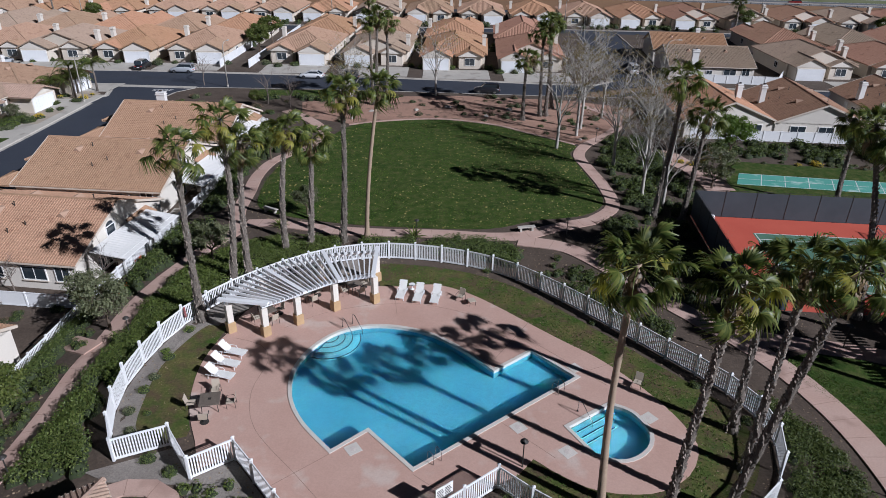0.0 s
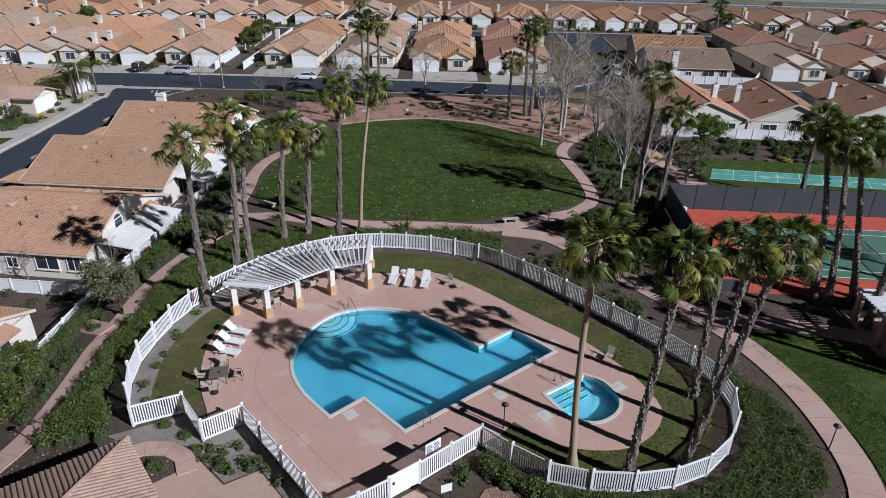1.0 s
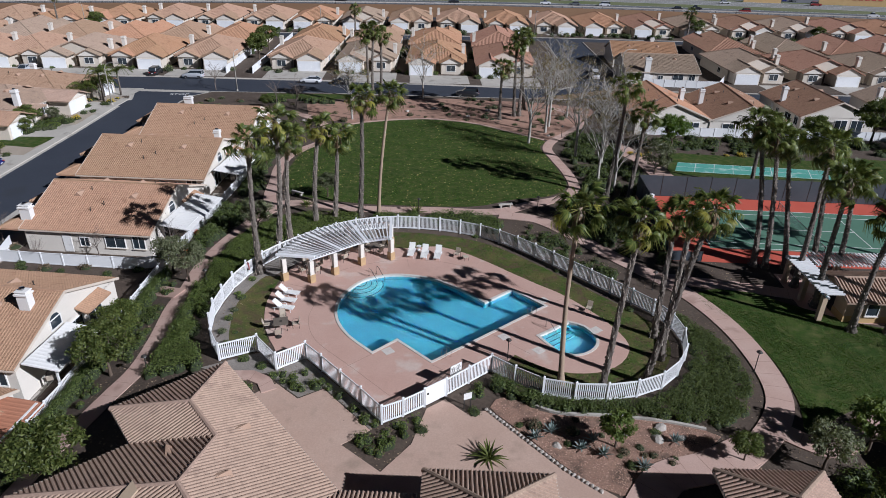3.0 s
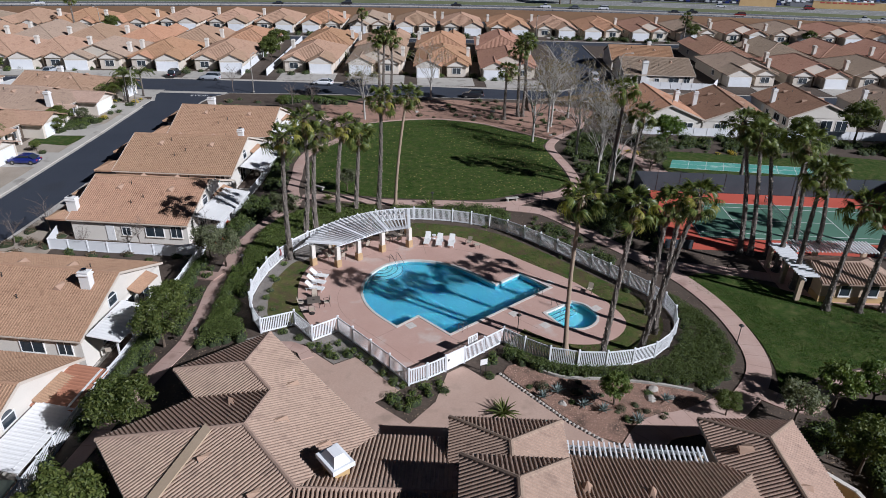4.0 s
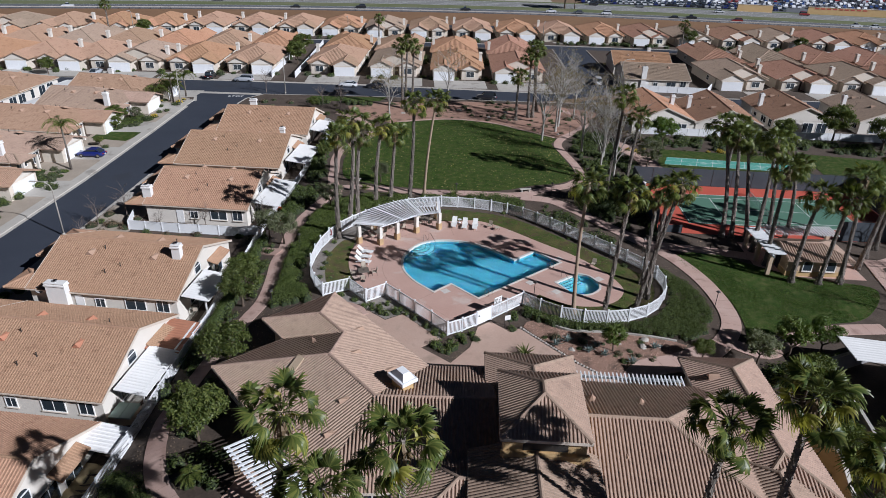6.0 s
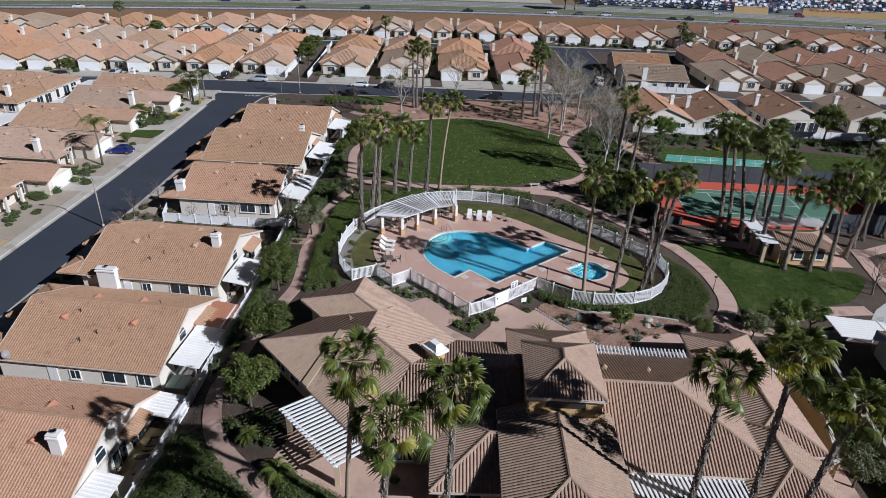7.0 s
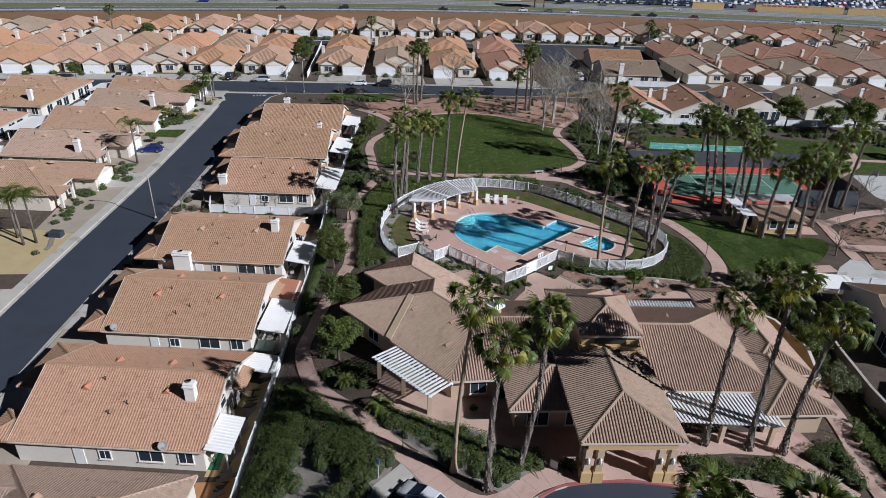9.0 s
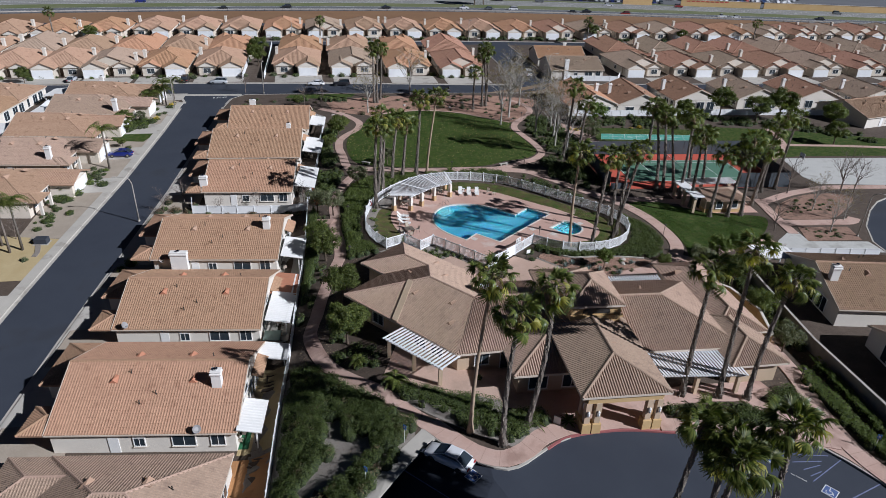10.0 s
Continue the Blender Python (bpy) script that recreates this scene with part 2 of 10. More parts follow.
def tile_mat(name, c1, c2, c3):
    """Concrete roof tile: courses, tile-to-tile shades, sun-bleached patches."""
    m = surf(name, c1, c2, scale=0.22, fine=11.0, rough=0.85, bump=0.3, mid=0.7, vary=0.13, fine_mix=0.4, spec=0.2, c3=c3, spot=0.05, spot_scale=0.9)
    nt = m.node_tree
    base = nt.nodes["Principled BSDF"].inputs["Base Color"]
    src = base.links[0].from_socket
    tc, vo, mr = nt.nodes.new("ShaderNodeTexCoord"), nt.nodes.new("ShaderNodeTexVoronoi"), nt.nodes.new("ShaderNodeMapRange")
    sep, hs = nt.nodes.new("ShaderNodeSeparateColor"), nt.nodes.new("ShaderNodeHueSaturation")
    vo.inputs["Scale"].default_value = 3.4
    mr.inputs["To Min"].default_value, mr.inputs["To Max"].default_value = 0.92, 1.07
    nt.links.new(tc.outputs["Object"], vo.inputs["Vector"])
    nt.links.new(vo.outputs["Color"], sep.inputs[0])
    nt.links.new(sep.outputs[0], mr.inputs["Value"])
    nt.links.new(mr.outputs[0], hs.inputs["Value"])
    nt.links.new(src, hs.inputs["Color"])
    nt.links.new(hs.outputs[0], base)
    return m


M_SOIL = surf("bark_mulch", (0.07, 0.048, 0.034), (0.12, 0.088, 0.065), 0.6, 4.5, 0.95, 0.8, world_space=True, fine_mix=0.8, dist=0.06)
M_GROUND = surf("dry_earth", (0.20, 0.13, 0.075), (0.27, 0.185, 0.11), 0.02, 1.2, 0.95, 0.3, world_space=True, fine_mix=0.6)
M_BROWN = surf("tilled_brown_soil", (0.20, 0.105, 0.05), (0.26, 0.145, 0.07), 0.05, 1.5, 0.95, 0.4, world_space=True, fine_mix=0.5)
M_RED = surf("decomposed_granite", (0.44, 0.26, 0.185), (0.33, 0.195, 0.14), 0.4, 11, 0.95, 1.0, world_space=True, fine_mix=0.6, c3=(0.13, 0.09, 0.06), spot=0.08, spot_scale=0.5)
M_RED_S = surf("brown_granite_and_mulch", (0.27, 0.16, 0.115), (0.36, 0.22, 0.16), 0.7, 8, 0.95, 1.0, world_space=True, fine_mix=0.75, c3=(0.13, 0.085, 0.06), spot=0.12, spot_scale=0.6)
M_LAWN = surf("mown_lawn", (0.022, 0.056, 0.006), (0.058, 0.10, 0.014), 0.35, 10, 0.9, 1.0, world_space=True, fine_mix=0.9, c3=(0.105, 0.118, 0.034), spot=0.2, spot_scale=1.1, spec=0.2, dist=0.05)
M_LAWN2 = surf("patchy_lawn", (0.055, 0.10, 0.016), (0.15, 0.13, 0.048), 0.5, 6, 0.9, 0.9, mid=0.32, world_space=True, fine_mix=0.8, c3=(0.115, 0.078, 0.048), spot=0.16, spot_scale=0.8, spec=0.2, dist=0.05)
M_ROAD = surf("asphalt", (0.031, 0.037, 0.053), (0.044, 0.052, 0.070), 0.12, 25, 0.8, 0.4, world_space=True, fine_mix=0.3, c3=(0.036, 0.041, 0.054), spot=0.04, spot_scale=0.12, spec=0.4)
M_CONC = surf("grey_concrete", (0.40, 0.37, 0.33), (0.48, 0.45, 0.40), 0.4, 12, 0.85, 0.2, world_space=True, fine_mix=0.3, c3=(0.31, 0.285, 0.25), spot=0.05, spot_scale=0.35)
M_PALE = surf("weathered_pale_concrete", (0.46, 0.455, 0.43), (0.54, 0.53, 0.50), 0.3, 10, 0.85, 0.2, world_space=True, fine_mix=0.3, c3=(0.38, 0.37, 0.34), spot=0.07, spot_scale=0.3)
M_DECK = surf("salmon_concrete_deck", (0.48, 0.30, 0.24), (0.54, 0.36, 0.295), 0.22, 9, 0.8, 0.15, world_space=True, fine_mix=0.25, c3=(0.56, 0.44, 0.38), spot=0.07, spot_scale=0.3)
M_WALK = surf("pink_concrete_path", (0.47, 0.31, 0.25), (0.54, 0.385, 0.325), 0.35, 10, 0.85, 0.2, world_space=True, fine_mix=0.3, c3=(0.36, 0.235, 0.19), spot=0.07, spot_scale=0.3)
M_PLAZA = surf("tan_concrete_plaza", (0.45, 0.305, 0.235), (0.51, 0.365, 0.29), 0.25, 9, 0.85, 0.2, world_space=True, fine_mix=0.3, c3=(0.36, 0.26, 0.2), spot=0.07, spot_scale=0.3)
M_JOINT = surf("joint_shadow_line", (0.30, 0.19, 0.15), (0.38, 0.26, 0.21), 1.0, 8, 0.9, 0.1, world_space=True)
M_COPING = surf("pale_coping", (0.56, 0.52, 0.47), (0.64, 0.60, 0.55), 0.8, 15, 0.7, 0.2, world_space=True, fine_mix=0.3)
# strong grain paints the speckle of rippled light into the blue plaster
M_PLASTER = surf("blue_plaster_light_speckle", (0.062, 0.285, 0.40), (0.085, 0.345, 0.45), 0.25, 4.5, 0.7, 0.05, world_space=True, fine_mix=0.42)
M_PLASTER2 = surf("pale_spa_plaster", (0.125, 0.385, 0.49), (0.155, 0.44, 0.545), 0.5, 5, 0.7, 0.05, world_space=True, fine_mix=0.12)
# subsurface in the plaster stands in for light scattered by the water
for plaster in (M_PLASTER, M_PLASTER2):
    pb = plaster.node_tree.nodes["Principled BSDF"]
    pb.inputs["Subsurface Weight"].default_value = 0.6
    pb.inputs["Subsurface Radius"].default_value = (0.2, 1.2, 2.4)
    pb.inputs["Subsurface Scale"].default_value = 1.0
M_POOLTILE = surf("navy_waterline_tile", (0.014, 0.035, 0.065), (0.03, 0.06, 0.10), 2.0, 9, 0.25, 0.1, world_space=True)
M_WHITE = surf("white_vinyl", (0.74, 0.75, 0.76), (0.80, 0.80, 0.80), 0.7, 6, 0.45, 0.05, fine_mix=0.1, vary=0.03)
M_WPAINT = surf("white_paint", (0.72, 0.71, 0.69), (0.79, 0.78, 0.76), 0.5, 6, 0.6, 0.1, fine_mix=0.15, vary=0.04)
M_STUCCO = surf("cream_stucco", (0.60, 0.53, 0.44), (0.66, 0.59, 0.50), 0.3, 30, 0.9, 0.3, fine_mix=0.25, vary=0.10)
M_STUCCO_W = surf("off_white_stucco", (0.64, 0.59, 0.52), (0.71, 0.66, 0.59), 0.3, 30, 0.9, 0.3, fine_mix=0.2, vary=0.05)
M_STUCCO_T = surf("tan_stucco", (0.47, 0.35, 0.24), (0.54, 0.41, 0.29), 0.3, 30, 0.9, 0.3, fine_mix=0.25, vary=0.07)
M_STUCCO_Y = surf("ochre_stucco", (0.50, 0.33, 0.15), (0.56, 0.39, 0.19), 0.4, 30, 0.9, 0.3, fine_mix=0.25)
M_FASCIA = surf("cream_fascia_paint", (0.55, 0.47, 0.39), (0.62, 0.54, 0.45), 0.6, 10, 0.6, 0.1, fine_mix=0.15)
M_TILE_O = tile_mat("orange_tan_roof_tile", (0.40, 0.225, 0.13), (0.44, 0.26, 0.16), (0.33, 0.185, 0.11))
M_TILE_T = tile_mat("tan_roof_tile", (0.375, 0.24, 0.16), (0.415, 0.275, 0.19), (0.31, 0.195, 0.13))
M_TILE_G = tile_mat("grey_brown_roof_tile", (0.325, 0.24, 0.175), (0.37, 0.28, 0.21), (0.26, 0.19, 0.14))
M_TILE_R = tile_mat("red_brown_roof_tile", (0.335, 0.185, 0.125), (0.39, 0.225, 0.155), (0.26, 0.14, 0.095))
M_TILE_C = tile_mat("taupe_roof_tile", (0.38, 0.27, 0.203), (0.425, 0.305, 0.232), (0.325, 0.23, 0.177))
M_TILE_N = tile_mat("brown_tan_roof_tile", (0.40, 0.243, 0.155), (0.44, 0.278, 0.18), (0.34, 0.203, 0.13))
M_GRAVG = surf("grey_gravel_mulch", (0.22, 0.19, 0.165), (0.33, 0.295, 0.26), 0.5, 9, 0.95, 0.8, world_space=True, fine_mix=0.7, dist=0.05)
M_VENT = surf("tan_clay_vent", (0.38, 0.24, 0.165), (0.43, 0.285, 0.2), 2, 20, 0.8, 0.2)
M_CHIM = surf("white_chimney_stucco", (0.70, 0.68, 0.65), (0.77, 0.75, 0.72), 0.6, 14, 0.85, 0.2, fine_mix=0.2)
M_CLAY = surf("terracotta_vent", (0.42, 0.17, 0.10), (0.48, 0.22, 0.13), 2, 20, 0.8, 0.2)
M_GARAGE = surf("white_garage_door_paint", (0.74, 0.75, 0.77), (0.80, 0.81, 0.82), 0.6, 8, 0.5, 0.05, fine_mix=0.1)
M_DARK = surf("dark_bronze_metal", (0.025, 0.022, 0.02), (0.05, 0.045, 0.04), 1, 12, 0.5, 0.1)
M_STEEL = surf("brushed_steel", (0.55, 0.56, 0.58), (0.62, 0.63, 0.65), 1, 40, 0.25, 0.05, metal=1.0)
M_BARK = surf("grey_brown_palm_trunk", (0.12, 0.10, 0.085), (0.25, 0.215, 0.18), 0.8, 5, 0.95, 1.0, stretch=(1, 1, 3.5), fine_mix=0.8, dist=0.05, vary=0.15)
M_BARK_S = surf("smooth_tan_palm_trunk", (0.33, 0.245, 0.17), (0.40, 0.30, 0.215), 0.8, 6, 0.9, 0.5, stretch=(1, 1, 4), fine_mix=0.4, dist=0.03)
M_BARK_B = surf("brown_bark", (0.09, 0.065, 0.045), (0.15, 0.11, 0.08), 1.5, 9, 0.95, 0.8, stretch=(1, 1, 0.4), fine_mix=0.6)
M_BARK_W = surf("pale_sycamore_bark", (0.38, 0.355, 0.315), (0.53, 0.50, 0.45), 1.2, 6, 0.85, 0.4, c3=(0.26, 0.22, 0.18), spot=0.1, spot_scale=1.2)
M_TWIG = surf("grey_twigs", (0.16, 0.125, 0.105), (0.22, 0.18, 0.155), 1.5, 9, 0.9, 0.2)
L_PALM = leaf_mat("palm_frond_green", (0.046, 0.076, 0.016), (0.165, 0.18, 0.047), through_light=0.28, rough=0.42)
L_PALM_Y = leaf_mat("palm_frond_yellowing", (0.20, 0.20, 0.035), (0.34, 0.31, 0.075), through_light=0.4)
L_PALM_D = leaf_mat("dry_palm_skirt", (0.17, 0.12, 0.07), (0.25, 0.18, 0.10), through_light=0.15)
L_TREE = leaf_mat("broadleaf_green", (0.05, 0.077, 0.016), (0.165, 0.19, 0.048))
L_TREE_L = leaf_mat("light_willow_green", (0.09, 0.15, 0.03), (0.15, 0.21, 0.045), through_light=0.45)
L_OLIVE = leaf_mat("olive_grey_leaf", (0.085, 0.10, 0.05), (0.19, 0.20, 0.115))
L_HEDGE = leaf_mat("dark_hedge_leaf", (0.035, 0.06, 0.015), (0.125, 0.155, 0.042), through_light=0.25)
L_HEDGE_M = leaf_mat("mid_green_hedge_leaf", (0.05, 0.082, 0.018), (0.15, 0.18, 0.048), through_light=0.28)
L_SHRUB = leaf_mat("bright_shrub_leaf", (0.08, 0.125, 0.024), (0.17, 0.21, 0.05), through_light=0.3)
L_GREY = leaf_mat("blue_grey_agave", (0.16, 0.21, 0.20), (0.23, 0.28, 0.26), through_light=0.1)
L_DRY = leaf_mat("dry_brown_shrub", (0.12, 0.085, 0.055), (0.19, 0.14, 0.09), through_light=0.2)
L_RED = leaf_mat("red_orange_bloom", (0.50, 0.05, 0.02), (0.62, 0.14, 0.03), through_light=0.3)
L_YEL = leaf_mat("yellow_bloom", (0.50, 0.36, 0.03), (0.6, 0.45, 0.06), through_light=0.3)
L_FALL = leaf_mat("fallen_yellow_leaf", (0.30, 0.24, 0.07), (0.42, 0.36, 0.16), through_light=0.1, rough=0.8)
# near-black green puts the shade inside bushes and hedges into the colour
M_SHADE_FILL = surf("dark_inner_shade_fill", (0.02, 0.03, 0.01), (0.034, 0.046, 0.016), 2, 9, 0.95, 0.3)


def glass_mat(name, tint, rough=0.04):
    m = bpy.data.materials.new(name)
    m.use_nodes = True
    b = m.node_tree.nodes["Principled BSDF"]
    b.inputs["Base Color"].default_value = (*tint, 1)
    b.inputs["Roughness"].default_value = rough
    b.inputs["IOR"].default_value = 1.5
    b.inputs["Specular IOR Level"].default_value = 0.9
    return m


M_GLASS = glass_mat("dark_window_glass", (0.03, 0.04, 0.05))


def water_mat():
    m = bpy.data.materials.new("pool_water")
    m.use_nodes = True
    nt = m.node_tree
    b = nt.nodes["Principled BSDF"]
    b.inputs["Base Color"].default_value = (0.80, 0.95, 1.0, 1)
    b.inputs["Transmission Weight"].default_value = 1.0
    b.inputs["IOR"].default_value = 1.33
    b.inputs["Roughness"].default_value = 0.03
    geo = nt.nodes.new("ShaderNodeNewGeometry")
    n1 = nt.nodes.new("ShaderNodeTexNoise")
    n1.inputs["Scale"].default_value, n1.inputs["Detail"].default_value = 5.5, 4
    nt.links.new(geo.outputs["Position"], n1.inputs["Vector"])
    bp = nt.nodes.new("ShaderNodeBump")
    bp.inputs["Strength"].default_value, bp.inputs["Distance"].default_value = 0.26, 0.06
    nt.links.new(n1.outputs["Fac"], bp.inputs["Height"])
    nt.links.new(bp.outputs[0], b.inputs["Normal"])
    return m


M_WATER = water_mat()

# ---- ground, streets and paths ----
def turn(pts, deg, c=(0, 0)):
    a, b = math.cos(radians(deg)), math.sin(radians(deg))
    return [(c[0] + (x - c[0]) * a - (y - c[1]) * b, c[1] + (x - c[0]) * b + (y - c[1]) * a) for x, y in pts]


def offset(poly, d):
    """The closed outline moved outwards by d (inwards: minus)."""
    n = len(poly)
    area = sum(poly[i - 1][0] * poly[i][1] - poly[i][0] * poly[i - 1][1] for i in range(n))
    s = 1 if area > 0 else -1
    out = []
    for i in range(n):
        p0, p1, p2 = Vector(poly[i - 1]), Vector(poly[i]), Vector(poly[(i + 1) % n])
        e1, e2 = (p1 - p0).normalized(), (p2 - p1).normalized()
        n1, n2 = Vector((e1.y, -e1.x)) * s, Vector((e2.y, -e2.x)) * s
        k = n1 + n2
        k = k / max(0.35, k.length_squared) * 2 if k.length > 1e-4 else n1
        out.append(tuple(p1 + k * d))
    return out


POOL = [(-4.9, 24.5), (-2.9, 26.35), (0.0, 23.2), (10.7, 31.6), (8.05, 34.5), (5.15, 32.1)] + spline([(5.15, 32.1), (3.3, 34.2), (1.0, 36.2), (-1.4, 37.2), (-3.9, 37.4), (-6.2, 36.5), (-7.8, 34.4), (-8.5, 31.9), (-8.2, 29.3), (-7.0, 26.9), (-4.9, 24.5)], 0.6)[1:-1]
SPA = [(9.4, 26.7)] + spline([(12.4, 28.8), (13.6, 28.1), (14.25, 26.6), (14.0, 25.3), (13.0, 24.3), (11.8, 24.0), (10.6, 24.5)], 0.4)
DECK_N = [(-3.7, 43.4), (-1.7, 43.4), (0.9, 43.8), (3.6, 42.5), (6.1, 40.3), (8.4, 37.9), (10.5, 35.8), (12.6, 33.8), (14.4, 31.4), (15.9, 28.8), (16.8, 26.2), (16.7, 24.6), (15.6, 22.9), (13.9, 21.8), (12.2, 21.5), (10.3, 21.7), (9.0, 22.3), (7.9, 23.1), (6.9, 24.0)]
DECK_W = [(-13.0, 25.0), (-14.4, 28.0), (-15.1, 31.6), (-15.0, 34.4), (-14.4, 36.3), (-13.9, 39.2), (-12.0, 41.6), (-8.6, 43.4)]
DECK = spline(DECK_W + DECK_N, 0.7) + [(6.0, 22.85), (4.5, 22.0), (0.7, 19.1), (-3.65, 16.3), (-10.1, 24.0), (-12.2, 23.0)]
FENCE_LINE = spline([(-17.1, 23.5), (-18.4, 25.9), (-19.2, 28.5), (-19.4, 30.4), (-19.25, 32.6), (-18.9, 34.9), (-18.2, 37.2), (-17.1, 39.2), (-15.7, 41.2), (-13.5, 43.6), (-10.6, 46.1), (-7.2, 47.9), (-3.4, 48.5), (-0.9, 48.3), (1.7, 47.8), (4.1, 47.0), (6.5, 45.8), (8.6, 44.2), (10.4, 42.4), (12.1, 40.5), (13.8, 38.5), (15.4, 36.5), (17.0, 34.5), (18.7, 32.4), (20.1, 30.6), (21.2, 28.5), (21.6, 26.2), (21.2, 24.0), (20.1, 21.9), (18.5, 20.1), (16.4, 18.9), (13.8, 18.3), (11.1, 18.3), (8.5, 18.9), (6.5, 20.3), (4.7, 21.9)], 0.5)
LOT = [(-33.0, -32.6), (-23.5, -21.2), (-21.9, -19.4), (-19.5, -16.9), (-18.3, -15.6), (-17.4, -15.3)] + spline([(-16.4, -16.6), (-14.1, -18.9), (-11.8, -20.1), (-9.8, -19.6), (-8.2, -18.7), (-4.6, -17.2), (0.6, -17.2), (5.7, -18.4), (12.5, -20.4), (16.4, -21.7), (18.8, -22.8), (19.8, -24.5), (21.2, -27.6)], 1.0) + [(27.0, -42.0), (24.0, -75.0), (-60.0, -75.0), (-52.0, -52.0)]
E_KERB = [(54.0, -75.0), (57.2, 8.0), (58.1, 11.9), (58.7, 15.1), (62.2, 20.4), (68.0, 26.0), (72.4, 29.2), (75.3, 30.4), (84.0, 32.2), (140.0, 36.0), (260.0, 25.0)]
W_KERB = [(-69.9, -78.5), (-60.3, -3.6), (-58.0, 13.1), (-55.8, 27.6), (-51.7, 55.1), (-46.3, 101.2), (-45.0, 108.5), (-42.2, 112.2)]
N_KERB_S = [(-42.2, 112.2), (-18.2, 112.0), (19.4, 109.4), (60.0, 107.4), (110.0, 105.0), (260.0, 98.0)]
CENTRAL = W_KERB + N_KERB_S[1:] + E_KERB[::-1]
WEST_EDGE = [(-78.5, -78.5), (-69.5, -3.6), (-66.7, 20.1), (-64.3, 37.1), (-60.7, 61.3), (-58.0, 85.4), (-56.1, 106.0), (-57.8, 112.0), (-61.0, 113.8)]
WEST = WEST_EDGE + [(-240.0, 117.5), (-240.0, -75.0)]
NW_S = [(-240.0, 128.0), (-56.7, 125.8), (-17.5, 123.4), (21.8, 119.0), (30.0, 118.6)]
NW = NW_S + [(33.5, 121.5), (36.5, 177.5), (-240.0, 180.0)]
NE = [(45.0, 121.0), (49.0, 117.0), (110.0, 114.2), (300.0, 105.0), (300.0, 158.0), (47.5, 177.0)]
ROWC = [(-240.0, 184.0), (-80.0, 187.0), (40.0, 184.0), (130.0, 177.0), (300.0, 165.0), (300.0, 203.0), (40.0, 219.0), (-240.0, 221.0)]

big = Mesh().slab([(-1500, -600), (1500, -600), (1500, 2600), (-1500, 2600)], -0.6, -0.25, holes=[offset(POOL, 3), offset(SPA, 0.8)])
setting("ground", big, M_GROUND, "dry tan earth stretching to the horizon", "ground")
road = Mesh().slab([(-240, -80), (300, -80), (300, 225), (-240, 225)], -0.25, -0.15, holes=[offset(POOL, 2.6), offset(SPA, 0.7)])
setting("road", road, M_ROAD, "dark asphalt streets of the estate", "road")
deck_holes = [offset(POOL, 0.22), offset(SPA, 0.22)]
for nm, poly, holes in (("ground_block", CENTRAL, deck_holes + [LOT]), ("ground_block", WEST, ()), ("ground_block", NW, ()), ("ground_block", NE, ()), ("ground_block", ROWC, ())):
    setting(nm, Mesh().slab(poly, -0.15, 0.0, holes=holes), M_SOIL, "brown mulched planting ground between kerbs", "ground")

kerbs = Mesh()
for line in (W_KERB, N_KERB_S, WEST_EDGE, NW_S + [(33.5, 121.5), (36.5, 177.5)], [(47.5, 177.0), (45.0, 121.0), (49.0, 117.0), (110.0, 114.2), (300.0, 105.0)], E_KERB, LOT[:-4] + [LOT[-4]], ROWC[:5]):
    ribbon(kerbs, line, 0.22, -0.15, 0.03)
setting("kerb", kerbs, M_CONC, "pale concrete kerbs along the streets", "kerb")
gutter = Mesh()
ribbon(gutter, W_KERB, 0.5, -0.15, -0.14, side=0.35)
ribbon(gutter, WEST_EDGE, 0.5, -0.15, -0.14, side=-0.35)
ribbon(gutter, N_KERB_S, 0.5, -0.15, -0.14, side=0.35)
ribbon(gutter, NW_S, 0.5, -0.15, -0.14, side=-0.35)
ribbon(gutter, [(-56.7, 113.4), (-43.0, 112.6)], 1.6, -0.15, -0.139)
setting("gutter", gutter, M_CONC, "pale concrete gutters beside the kerbs", "gutter")
# the red fire-lane stretch of kerb before the entrance
M_REDKERB = surf("red_kerb_paint", (0.29, 0.085, 0.085), (0.36, 0.13, 0.125), 1, 12, 0.7, 0.1, world_space=True)
setting("red_kerb", ribbon(Mesh(), spline([(-7.4, -18.35), (-4.6, -17.2), (0.6, -17.2), (5.7, -18.4)], 0.5), 0.24, -0.14, 0.036), M_REDKERB, "red-painted fire lane kerb at the entrance", "kerb")

# lawns
LAWN = spline([(16.2, 58.6), (19.0, 61.8), (19.2, 66.5), (18.6, 72.9), (18.2, 78.8), (19.6, 81.6), (16.7, 84.3), (13.6, 86.9), (9.5, 90.5), (5.0, 92.6), (0.4, 93.6), (-4.1, 93.1), (-8.6, 91.8), (-12.1, 90.0), (-14.6, 84.5), (-18.2, 77.0), (-19.4, 70.5), (-19.2, 64.0), (-18.2, 60.2), (-15.0, 57.6), (-9.0, 55.9), (-3.0, 55.2), (5.8, 55.0), (11.0, 57.2)], 1.2, closed=True)
setting("lawn", Mesh().slab(LAWN, 0.0, 0.05), M_LAWN, "wide mown green lawn with fallen leaves", "lawn")
LAWN_E = spline([(26.3, 34.0), (26.1, 31.3), (27.9, 27.2), (28.3, 22.0), (27.6, 17.4), (26.6, 14.4), (31.0, 16.8), (36.3, 18.2), (42.0, 19.6), (46.8, 25.6), (40.0, 28.0), (34.5, 31.6), (30.5, 34.6)], 1.0, closed=True)
setting("lawn", Mesh().slab(LAWN_E, 0.0, 0.05), M_LAWN, "green lawn beside the curving path", "lawn")
FENCE_IN = [p for p in strip(FENCE_LINE, 0.01, -1.1)[0]]
inner_e = spline(DECK_N, 0.7)
